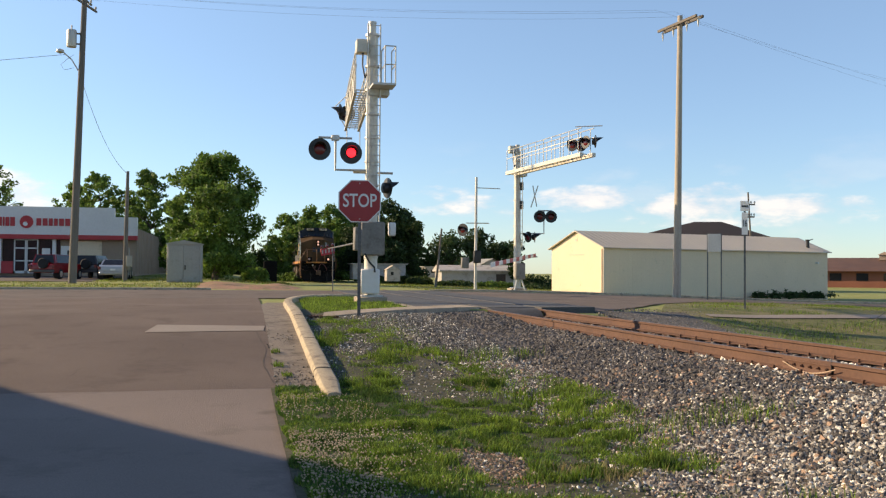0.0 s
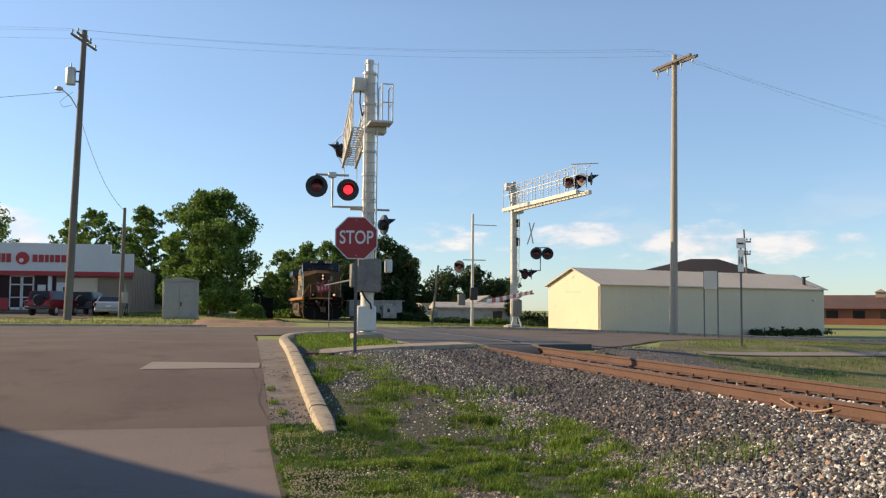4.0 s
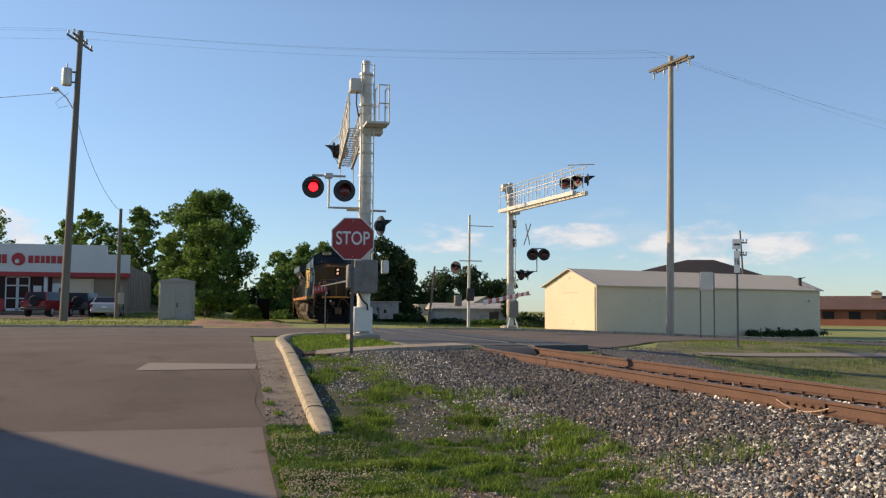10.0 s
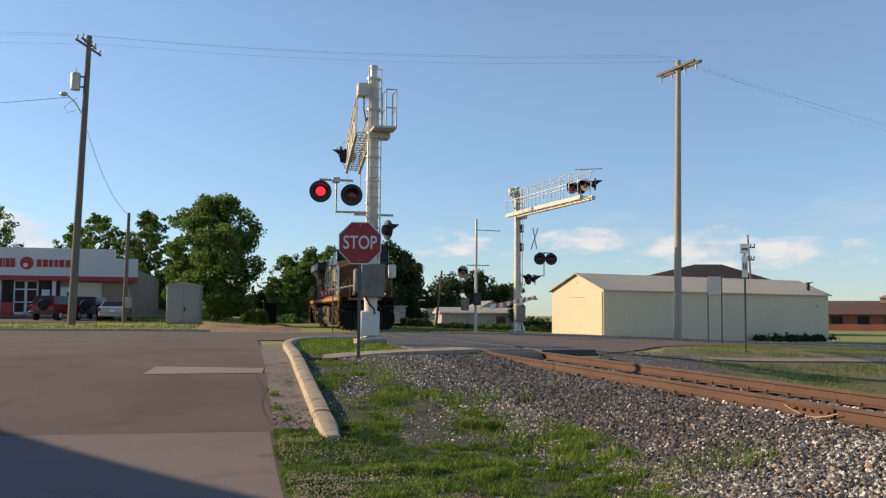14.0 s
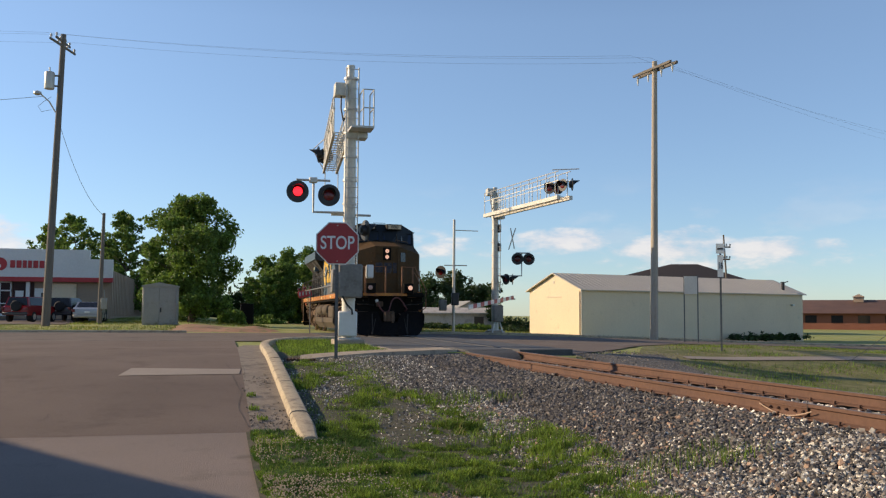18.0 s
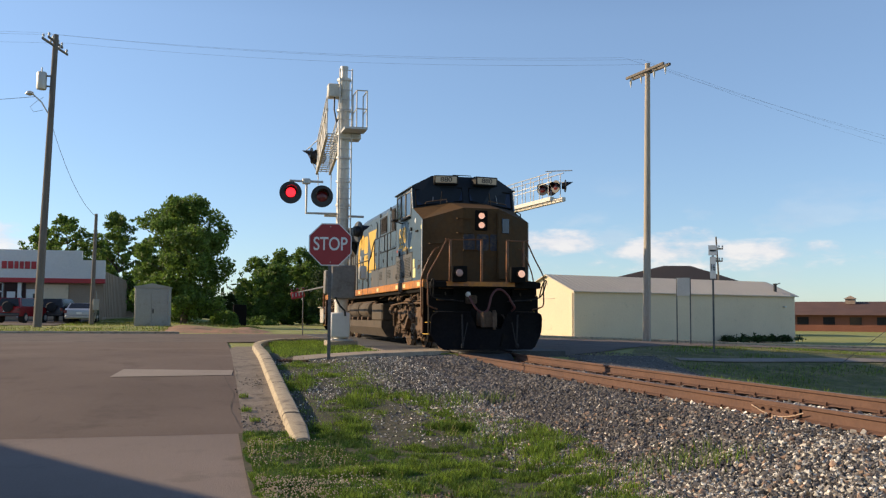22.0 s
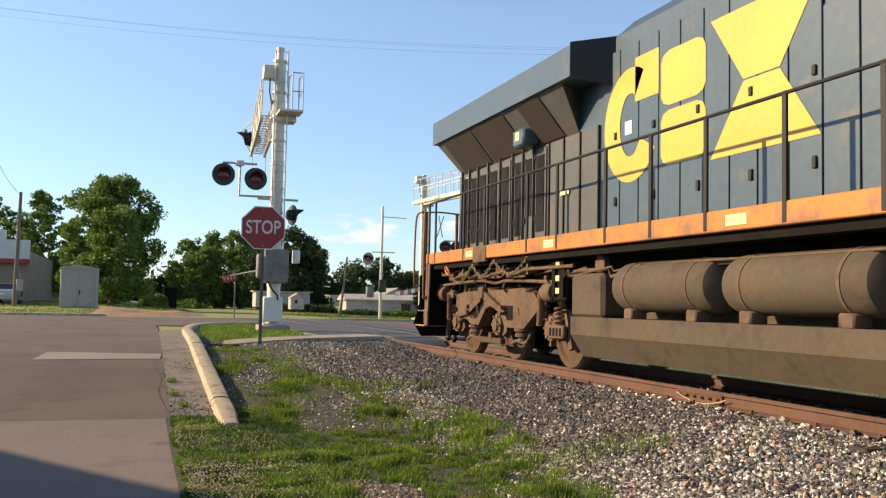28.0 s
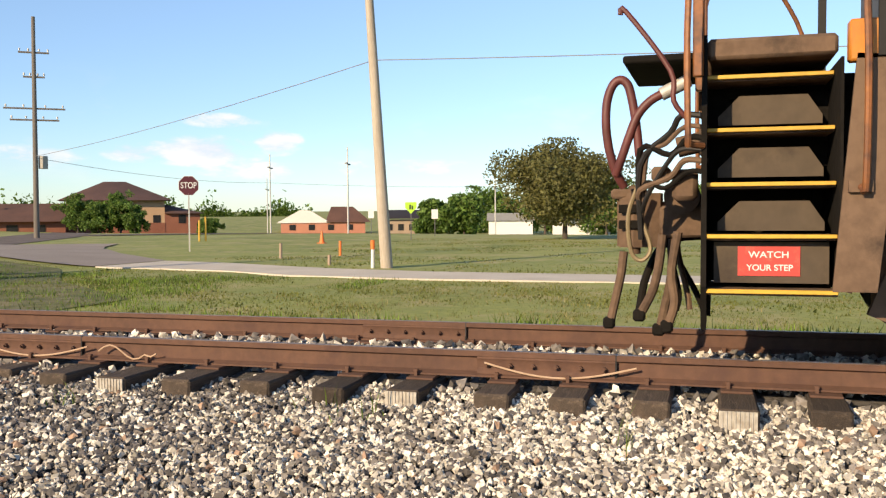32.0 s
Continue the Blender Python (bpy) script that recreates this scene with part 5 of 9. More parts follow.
def build_signals():
    # near mast
    a, ye, dk = cantilever(3.95, 28.1, 1, 7.9, "tall silver cantilever signal mast with red flashing lamps", xa=-0.5, xb=0.0, shear=0.075)
    for xx in (2.85,):
        part("lamp_bracket", Mesh().pipe([(3.85, 28.0, 4.0), (2.85, 28.0, 4.0), (2.85, 28.0, 4.95)], 0.04, 8), GALV, a)
    pair_bar(a, 2.84, 27.98, 4.95, 0.5)
    M1, B1 = lamp_unit(a, (2.37, 27.85, 4.58), (0.0, -1), "l")
    M2, B2 = lamp_unit(a, (3.3, 27.85, 4.5), (0.0, -1), "r")
    flasher(M1, B1)
    flasher(M2, B2)
    for xx, zz, f in ((4.45, 3.5, (0.9, 0.3)), (3.6, 3.2, (-0.8, 0.6))):
        lamp_unit(a, (xx, 28.1, zz), f, "s", 0.31)
    part("lamp_arm", Mesh().tube((3.4, 28.1, 3.95), (4.6, 28.1, 3.95), 0.035, n=8), GALV, a)
    part("control_box", Mesh().box(3.6, 4.32, 27.72, 28.0, 1.45, 2.45, 0.04), MAST_BOX, a, "dented grey control box")
    part("control_box", Mesh().box(3.42, 3.6, 27.8, 28.2, 1.6, 2.3, 0.03), MAST_BOX, a)
    part("control_box", Mesh().box(4.48, 4.68, 27.9, 28.2, 2.05, 2.45, 0.03), WHITE_PANEL, a)
    part("gate_mechanism", Mesh().box(3.6, 4.18, 27.75, 28.0, 0.3, 1.05, 0.04), WHITE_PANEL, a, "white gate motor housing")
    part("cable", Mesh().pipe([(3.72, 27.7, 1.5), (3.85, 27.68, 1.25), (4.0, 27.68, 1.1), (4.02, 27.7, 0.95)], 0.03), BLACK, a)
    for xx in (4.1,):
        lamp_unit(a, (xx, ye, dk + 0.5), (-0.25, -0.95), "e", 0.31)
        lamp_unit(a, (xx - 0.3, ye - 0.3, dk + 0.5), (-0.9, 0.3), "e", 0.31)
    part("end_frame", Mesh().pipe([(4.08, ye, dk - 0.1), (3.6, ye - 0.2, dk + 0.7), (4.05, ye - 0.8, dk + 1.1)], 0.02).pipe([(4.1, ye, dk - 0.12), (4.1, ye, dk - 0.75), (4.6, ye, dk - 0.75), (4.6, ye, dk - 0.12)], 0.02), GALV, a)
    g = thing("crossing_gate", "lowered red and white striped crossing gate arm", "crossing gate", "crossing gates")
    part("gate_arm", Mesh().tube((3.95, 28.4, 1.92), (3.88, 41.2, 1.96), 0.04, 0.025), POST_STEEL, g)
    b = part("gate_board", Mesh().box(3.58, 4.16, 41.0, 41.04, 1.7, 2.0, 0.01, Matrix.Translation((3.87, 41, 1.85)) @ Matrix.Rotation(radians(-12), 4, "Y") @ Matrix.Translation((-3.87, -41, -1.85))), RED_TRIM, g, "dark red and white striped end board")
    for k in range(4):
        part("white_stripe", Mesh().box(3.62 + k * 0.14, 3.68 + k * 0.14, 40.985, 40.997, 1.74 + 0.03 * k, 1.9 + 0.03 * k), WHITE_SHED, b)
    for k in range(3):
        part("gate_lamp", Mesh().lathe([(0.01, -0.05), (0.05, -0.04), (0.06, 0.04), (0.01, 0.05)], (3.62 + k * 0.24, 41, 2.03 + 0.05 * k), "y", 12), RED_LENS, b)
    part("arm_rest", Mesh().tube((4.1, 41.0, 0.1), (4.1, 41.0, 1.9), 0.025), POST_STEEL, g)
    # far mast
    b, ye, dk = cantilever(15.2, 50.0, -1, 9.0, "silver cantilever signal mast on the far side of the road", 8.0, 6.6, shear=-0.112, lattice=False)
    for xx in (15.75, 16.2):
        lamp_unit(b, (xx - 0.1, ye + 1.5, dk + 0.5), (-0.75, -0.65), "f", 0.3)
    lamp_unit(b, (16.28, ye + 0.1, dk + 0.5), (0.95, -0.2), "f", 0.3)
    lamp_unit(b, (15.9, ye + 0.4, dk + 0.5), (-0.9, -0.35), "f", 0.3)
    part("top_bar", Mesh().tube((15.4, ye + 0.4, dk + 1.2), (16.5, ye - 0.2, dk + 1.2), 0.025), GALV, b)
    part("lamp_bracket", Mesh().pipe([(15.3, 49.9, 3.15), (16.65, 49.7, 3.15), (16.65, 49.7, 4.45)], 0.04), GALV, b)
    for xx, f in ((16.34, (-0.3, -0.95)), (17.0, (-0.2, -0.97))):
        lamp_unit(b, (xx, 49.5, 4.08), f, "f", 0.33)
    part("lamp_arm", Mesh().tube((16.3, 49.65, 4.42), (17.1, 49.6, 4.42), 0.035), GALV, b)
    for zz in (5.55, 4.5):
        part("side_box", Mesh().box(15.3, 15.5, 49.8, 50.0, zz, zz + 0.45, 0.02), BLACK, b)
    for xx, f in ((15.75, (-0.9, -0.4)), (16.15, (0.9, -0.4))):
        lamp_unit(b, (xx, 49.75, 2.95), f, "f", 0.3)
    part("crossbuck", Mesh().add([(15.86, 49.7, 4.6), (15.92, 49.7, 4.58), (16.28, 49.55, 5.78), (16.22, 49.55, 5.8)], [(0, 1, 2, 3)]).add([(16.2, 49.7, 4.62), (16.26, 49.7, 4.64), (15.98, 49.55, 5.8), (15.92, 49.55, 5.78)], [(0, 1, 2, 3)]), GALV, b, "crossed warning boards seen edge-on", smooth=False)
    g = thing("crossing_gate", "lowered red and white striped crossing gate arm", "crossing gate", "crossing gates")
    part("gate_arm", Mesh().tube((16.3, 49.8, 1.87), (15.2, 49.8, 1.75), 0.04), GALV, g)
    crossing_gate(g, (16.2, 49.8, 1.95), (10.9, 39.8, 1.3))
    part("gate_motor", Mesh().box(14.95, 15.5, 49.4, 49.75, 0.6, 1.5, 0.04), MAST_BOX, g)
    part("gate_leg", Mesh().tube((14.9, 49.5, 0), (15.1, 49.6, 0.7), 0.04).tube((15.5, 49.5, 0), (15.3, 49.6, 0.7), 0.04), WHITE_PANEL, g)
    # simple lamp post beyond the track
    p = thing("signal_post", "thin grey signal post with one hooded red lamp", "railway signal")
    part("post", Mesh().tube((13.15, 51.3, 0), (13.18, 51.3, 6.35), 0.085, 0.07, n=12), GALV, p)
    part("street_arm", Mesh().tube((13.18, 51.3, 5.75), (14.5, 51.0, 5.7), 0.025), GALV, p)
    part("lamp_arm", Mesh().tube((12.6, 51.3, 3.75), (13.9, 51.2, 3.75), 0.03), GALV, p)
    lamp_unit(p, (12.35, 51.1, 3.35), (-0.75, -0.65), "p", 0.36)
    part("control_box", Mesh().box(13.0, 13.4, 51.0, 51.3, 1.5, 2.2, 0.03), BLACK, p)
    part("control_box", Mesh().box(12.3, 12.7, 51.0, 51.3, 1.2, 1.8, 0.03), MAST_BOX, p)


def stop_sign(x, y, zc, w, turn, label, face=None, post_col=None, base=None):
    z0 = gz(x, y) if base is None else base
    root = thing("stop_sign", label, "road sign", at=pose(x, y, 0, 0, 0, turn))
    part("post", Mesh().box(-0.035, 0.035, 0.02, 0.055, z0 - 0.1, zc + w * 0.5), post_col or POST_STEEL, root)
    r = w / 2 / math.cos(math.pi / 8)
    def octo(k, y0, y1):
        o = [(r * k * math.cos(math.pi / 8 + i * math.pi / 4), zc + r * k * math.sin(math.pi / 8 + i * math.pi / 4)) for i in range(8)]
        return Mesh().prism(o, y0, y1, "y")
    part("border", octo(1.0, 0.012, 0.02), SIGN_WHITE, root, "white rim", smooth=False)
    f = part("face", octo(0.95, 0.005, 0.012), face or SIGN_RED, root, "red octagonal face", smooth=False)
    letters("lettering", "STOP", w * 0.44, SIGN_WHITE, f, Matrix.Translation((0, 0.004, zc)) @ Euler((radians(90), 0, 0)).to_matrix().to_4x4(), 0.002, 0.76)
    for zz in (zc + w * 0.42, zc - w * 0.42):
        part("bolt", Mesh().tube((0, 0.006, zz), (0, -0.002, zz), 0.012, n=8), GALV, f)
    return root


def build_signs():
    stop_sign(2.58, 20.12, 2.48, 0.914, -7, "faded red stop sign on a thin steel post")
    # far sign: stop-sign red darkened to maroon for its shaded face
    stop_sign(38.7, 23.1, 2.15, 0.9, -58, "stop sign across the grass, its red darkened for shade", mat("shaded_stop_sign_red", (0.11, 0.02, 0.03), (0.085, 0.016, 0.024), 0.5, bump=0), GALV)
    s = thing("route_sign", "white route marker sign with plate above on a post", "road sign", at=pose(15.6, 26.8, 0, 0, 0, -30))
    z0 = gz(15.6, 26.8)
    part("post", Mesh().box(-0.03, 0.03, 0.01, 0.05, z0 - 0.1, 3.2), POST_STEEL, s)
    f = part("plate", Mesh().box(-0.09, 0.09, -0.01, 0.01, 2.2, 2.9), SIGN_WHITE, s)
    letters("lettering", "16", 0.3, BLACK, f, Matrix.Translation((0.0, -0.012, 2.55)) @ Euler((radians(90), 0, 0)).to_matrix().to_4x4(), 0.001, 0.5)
    u = part("plate", Mesh().box(-0.13, 0.13, -0.01, 0.01, 2.94, 3.26), SIGN_WHITE, s)
    part("bar", Mesh().box(-0.09, 0.09, -0.016, -0.009, 3.07, 3.12), BLACK, u)
    g = thing("road_sign", "grey-backed road sign on two thin posts", "road sign", at=pose(21.7, 40.6, 0, 0, 0, -28))
    z0 = gz(21.7, 40.6)
    for x in (0.0, 0.62):
        part("post", Mesh().box(x - 0.03, x + 0.03, 0.01, 0.06, z0 - 0.1, 2.9), POST_STEEL, g)
    part("plate", Mesh().box(0.0, 0.6, -0.01, 0.01, 2.0, 2.85, 0.004), GALV, g)


# ---- poles, wires ----
def utility_pole(x, y, h, label, lean=(0, 0), r=0.15, material=None, arms=(), z0=None, hang=False):
    z0 = gz(x, y) if z0 is None else z0
    root = thing("utility_pole", label, "utility pole", "utility poles", at=pose(x, y, z0))
    part("pole", Mesh().tube((0, 0, -0.2), (lean[0], lean[1], h), r, r * 0.62, n=14), material or WOOD_POLE, root)
    for z, dx, dy, w in arms:
        c = Vector((lean[0] * z / h, lean[1] * z / h, z))
        d = Vector((dx, dy, 0)).normalized()
        turn = Matrix.Translation(c) @ d.to_track_quat("X", "Z").to_matrix().to_4x4()
        beams = Mesh().box(-w, w, -0.05, 0.05, -0.06, 0.06, 0.01, turn) if not hang else Mesh().box(-w, w, -0.26, -0.14, -0.07, 0.07, 0.01, turn).box(-w, w, 0.14, 0.26, -0.07, 0.07, 0.01, turn)
        a = part("cross_arm", beams, WOOD_DARK, root)
        for k in (-0.92, -0.35, 0.35, 0.92):
            p = c + d * w * k
            part("insulator", Mesh().lathe([(0.02, 0.0), (0.03, 0.06), (0.07, 0.08), (0.06, 0.14), (0.075, 0.15), (0.05, 0.22), (0.01, 0.24)], p + Vector((0, 0, 0.05)), "z", 10) if not hang else Mesh().lathe([(0.012, 0.0), (0.06, -0.04), (0.05, -0.14), (0.065, -0.16), (0.05, -0.28), (0.012, -0.5)], p + Vector((0, 0, -0.05)), "z", 10).tube(p, p + Vector((0.28, 0.05, 0.1)), 0.03, n=6), GALV, a)
    return root


def wire(name, pts, r=0.012, sag=0.0):
    P = []
    for a, b in zip(pts, pts[1:]):
        a, b = Vector(a), Vector(b)
        for k in range(13):
            t = k / 12
            P.append(a + (b - a) * t - Vector((0, 0, sag * 4 * t * (1 - t))))
    return tagged(part(name, Mesh().pipe(P, r, 5), WIRE), "thin dark overhead wire sagging between poles", "wire", "overhead wires")


def build_poles():
    lp = utility_pole(-9.2, 57.3, 16.9, "tall dark wooden pole with transformer and street lamp", (0.45, 0.0), 0.24, WOOD_DARK, ((16.45, 0.2, 0.98, 1.1), (16.2, 0.26, 0.96, 1.7)))
    part("transformer", Mesh().lathe([(0.05, 0), (0.26, 0.02), (0.28, 0.08), (0.28, 0.95), (0.24, 1.02), (0.05, 1.05)], (-0.22, -0.1, 13.6), "z", 22).tube((-0.22, -0.1, 14.6), (-0.22, -0.1, 14.9), 0.04), GALV, lp, "grey can transformer")
    for z in (13.8, 14.4):
        part("transformer_bracket", Mesh().box(-0.1, 0.4, -0.15, 0.05, z, z + 0.06), WOOD_DARK, lp)
    part("street_lamp", Mesh().pipe([(0.15, 0, 12.3), (-0.2, 0, 12.9), (-0.7, 0, 13.35)], 0.04).lathe([(0.04, 0.12), (0.2, 0.05), (0.24, -0.08), (0.05, -0.16)], (-0.85, 0, 13.4), "z", 18), GALV, lp)
    part("service_loop", Mesh().pipe([(-0.1, 0, 13.2), (-0.5, 0, 12.9), (-0.8, 0, 12.6), (-0.6, 0, 12.3), (-0.1, 0, 12.45)], 0.012), WIRE, lp)
    utility_pole(23.1, 46.6, 15.2, "tall pale wooden pole with a crossarm of insulators", (0.1, -0.2), 0.22, WOOD_POLE, ((14.75, 0.135, -0.99, 1.78),), hang=True)
    utility_pole(-6.8, 61.6, 6.9, "short dark wooden pole with a meter box", (0.1, 0), 0.15, WOOD_DARK)
    m = thing("meter_box", "small grey meter box on the short pole", "meter", at=pose(-6.6, 61.4, 1.2))
    part("box", Mesh().box(-0.1, 0.25, -0.15, 0.1, 0, 0.7, 0.02).tube((0.1, 0, 0.7), (0.05, 0, 1.2), 0.03), CABINET, m)
    top_l, top_r = (-8.9, 57.3, 17.0), (23.2, 46.4, 15.0)
    for k, (dx, dz) in enumerate(((-0.9, 0.15), (0.3, 0.1), (0.9, -0.35))):
        wire("power_wire", [(-60, 62 + dx, 17.6 + dz), (top_l[0] + dx, top_l[1], top_l[2] + dz), (top_r[0] - 0.6 + dx * 0.9, top_r[1], top_r[2] + dz * 0.5), (67.5, 66.9 + dx, 14.2 + dz)], 0.0045, 0.5)
    wire("service_wire", [(-60, 52, 6.5), (-9.7, 57.3, 13.4)], 0.014, 0.5)
    wire("service_wire", [(-8.8, 57.3, 11.8), (-6.7, 61.6, 7.0)], 0.014, 0.8)
    # far side of the track
    utility_pole(23.3, 20.5, 10.4, "leaning grey wooden pole with wire guards", (-0.55, 0.6), 0.19, WOOD_DARK, (), None)
    utility_pole(29.45, 10.15, 10.2, "leaning pale wooden pole beside the footpath", (-0.2, 0.55), 0.21, WOOD_POLE)
    tp = utility_pole(55.8, 45.6, 15.5, "tall wooden pole with several crossarms and a switch box", (0.15, 0), 0.2, WOOD_DARK, ((13.0, 0.63, -0.78, 1.0), (11.3, 0.63, -0.78, 0.7), (9.1, 0.63, -0.78, 2.0), (8.3, 0.63, -0.78, 1.6)))
    part("switch_box", Mesh().box(0.2, 0.75, -0.5, -0.1, 4.9, 5.8, 0.03), CABINET, tp)
    utility_pole(68.5, 66.0, 15.0, "distant wooden pole with crossarms", (0, 0), 0.2, WOOD_DARK, ((13.0, 0.7, -0.7, 0.9), (11.0, 0.7, -0.7, 0.7), (8.2, 0.7, -0.7, 2.0)))
    utility_pole(66.5, 67.8, 14.2, "distant wooden pole with crossarms", (0.6, -0.4), 0.2, WOOD_DARK, ((12.3, 0.7, -0.7, 0.6), (10.3, 0.7, -0.7, 0.5), (8.4, 0.7, -0.7, 0.4)))
    utility_pole(40.8, 68.8, 7.6, "distant wooden pole behind the shed", (-0.45, 0), 0.1, WOOD_DARK, ((6.6, 0.9, -0.3, 0.5), (5.6, 0.9, -0.3, 0.4)), 0)
    wire("power_wire", [(55.8, 45.6, 4.9), (29.3, 10.5, 5.85), (29.0, -25, 5.6)], 0.016, 0.25)
    wire("power_wire", [(55.9, 45.6, 4.8), (98, 49, 4.2), (150, 20, 5.0)], 0.016, 0.5)
    for x, y, h, lab in ((98.7, 48.9, 9.2, "slim white light mast"), (83.7, 33.3, 8.2, "slim white light mast with side lamps"), (120, 60, 8.0, "slim light mast by the far road"), (100, 96, 7.5, "slim light mast by the hall"), (97, 22, 6.5, "slim light mast beyond the grass")):
        r = thing("light_mast", lab + " standing in the grass", "lamp post", "light masts", at=pose(x, y, gz(x, y)))
        part("pole", Mesh().tube((0, 0, -0.5), (0, 0, h), 0.09, 0.06, n=10), GALV, r)
        part("lamp_head", Mesh().box(-0.5, -0.1, -0.12, 0.12, h - 1.6, h - 1.45, 0.03).box(0.1, 0.5, -0.12, 0.12, h - 1.7, h - 1.55, 0.03), CABINET, r)


def build_far_side():
    # long brick school
    s = thing("brick_school", "long low red-brick school with a brown shingle roof", "school", at=pose(84.9, 123.7, -0.6, 0, 0, -41.5))
    part("wall", Mesh().box(-14, 38, 0, 14, -1.5, 2.2), BRICK_FAR, s)
    part("roof", Mesh().add([(-15, -1, 2.1), (39, -1, 2.1), (36, 8, 4.2), (-12, 8, 4.2), (-15, 16, 2.1), (39, 16, 2.1)], [(0, 1, 2, 3), (1, 5, 2), (5, 4, 3, 2), (4, 0, 3), (0, 4, 5, 1)]), BROWN_ROOF, s)
    part("cupola", Mesh().box(7.0, 8.4, 6, 7.4, 3.8, 4.6).add([(6.8, 5.8, 4.6), (8.6, 5.8, 4.6), (8.6, 7.6, 4.6), (6.8, 7.6, 4.6), (7.7, 6.7, 5.1)], [(0, 1, 4), (1, 2, 4), (2, 3, 4), (3, 0, 4)]), TAN_WALL, s)
    part("cupola", Mesh().box(12.6, 13.4, 6, 7, 3.9, 4.4), TAN_WALL, s)
    for k in range(12):
        part("window", Mesh().box(-10 + k * 3.6, -8.4 + k * 3.6, -0.06, 0.02, 0.7, 1.8), GLASS, s)
    p = part("porch", Mesh().box(26, 38, -4, 0, 1.9, 2.3), BROWN_ROOF, s)
    for k in range(5):
        part("column", Mesh().box(26.3 + k * 2.8, 26.8 + k * 2.8, -3.9, -3.4, 0, 1.9), BRICK_FAR, p)
    part("gable", Mesh().box(22, 32, 2, 10, 2.2, 4.4), TAN_WALL, s)
    # hipped brick hall
    h = thing("brick_hall", "square tan-brick hall with a brown hipped roof", "hall", at=pose(114.5, 80.7, -1.5, 0, 0, -54))
    part("wall", Mesh().box(-6.5, 6.6, 0, 12, -1.5, 4.2), mat("tan_brick", (0.5, 0.33, 0.2), (0.42, 0.27, 0.165), 0.85, big=0.5, fine=8, bump=0.1), h)
    part("roof", Mesh().add([(-7.6, -1.2, 4.1), (7.7, -1.2, 4.1), (7.7, 13, 4.1), (-7.6, 13, 4.1), (-1.5, 6, 6.9), (1.5, 6, 6.9)], [(0, 1, 5, 4), (1, 2, 5), (2, 3, 4, 5), (3, 0, 4), (0, 3, 2, 1)]), BROWN_ROOF, h)
    part("wing", Mesh().box(-26, -6.5, -3, 9, -1.5, 1.3), BRICK_FAR, h)
    part("wing_roof", Mesh().add([(-27, -4, 1.25), (-6.5, -4, 1.25), (-6.5, 10, 1.25), (-27, 10, 1.25), (-24, 3, 3.7), (-6.5, 3, 3.7)], [(0, 1, 5, 4), (1, 2, 5), (2, 3, 4, 5), (3, 0, 4), (0, 3, 2, 1)]), BROWN_ROOF, h)
    for k in range(5):
        part("window", Mesh().box(-24 + k * 3.4, -22.6 + k * 3.4, -3.06, -2.98, -0.2, 0.8), GLASS, h)
    part("brick_base", Mesh().box(-6.55, 6.65, -0.06, 0.02, -1.5, 0.9), BRICK_FAR, h)
    part("wing", Mesh().box(6.6, 11.5, 0, 8, -1.5, 2.2), BRICK_FAR, h)
    part("wing_roof", Mesh().add([(6.6, -0.6, 2.2), (12.2, -0.6, 2.2), (12.2, 8.6, 2.2), (6.6, 8.6, 2.2), (6.6, 4, 3.6)], [(0, 1, 4), (1, 2, 4), (2, 3, 4), (3, 0, 4)]), BROWN_ROOF, h)
    for x in (5.0, 8.5):
        part("window", Mesh().box(x, x + 1.0, -0.06, 0.02, 0.8, 2.0), GLASS, h)
    # brick and cream building with a gable, and a low grey one
    b = thing("clinic_building", "low salmon-brick building with a cream gable", "building", at=pose(153, 74, -3.2, 0, 0, -66))
    part("wall", Mesh().box(0, 15, 0, 10, -1.0, 2.1), mat("salmon_brick", (0.5, 0.22, 0.14), (0.42, 0.18, 0.12), 0.85, big=0.5, fine=8, bump=0.1), b)
    part("gable", Mesh().prism([(-0.8, 2.0), (8.8, 2.0), (5.2, 4.2), (3.4, 4.3)], -0.2, 10, "y"), WHITE_PANEL, b)
    part("roof", Mesh().add([(8, -0.5, 2.1), (16, -0.5, 2.1), (16, 10.5, 2.1), (8, 10.5, 2.1), (9, 4, 4.9), (13, 4, 4.9)], [(0, 1, 5, 4), (1, 2, 5), (2, 3, 4, 5), (3, 0, 4)]), BROWN_ROOF, b)
    for k in range(4):
        part("window", Mesh().box(1.5 + k * 3.4, 2.6 + k * 3.4, -0.06, 0.02, 0.7, 1.7), GLASS, b)
    b = thing("grey_building", "long low grey-roofed building beyond the park", "building", at=pose(113, 40, -1.6, 0, 0, -70))
    part("wall", Mesh().box(-0.5, 4.4, 0, 8, -1.5, 1.3), TAN_WALL, b)
    for k in range(3):
        part("window", Mesh().box(0.2 + k * 1.4, 0.9 + k * 1.4, -0.06, 0.02, 0.0, 0.8), GLASS, b)
    part("roof", Mesh().prism([(-0.6, 1.5), (8.6, 1.5), (4, 2.6)], -0.9, 4.8, "x"), DARK_ROOF, b)
    for i, (x, y, w) in enumerate(((147, 31, 7), (149, 20, 9))):
        b = thing("white_house", "small distant white house among trees", "house", at=pose(x, y, -2.6, 0, 0, -78))
        part("wall", Mesh().box(-w / 2, w / 2, 0, 6, -1, 1.8), WHITE_PANEL, b)
        part("roof", Mesh().prism([(-0.4, 1.8), (6.4, 1.8), (3, 3.0)], -w / 2 - 0.3, w / 2 + 0.3, "x"), CABINET, b)
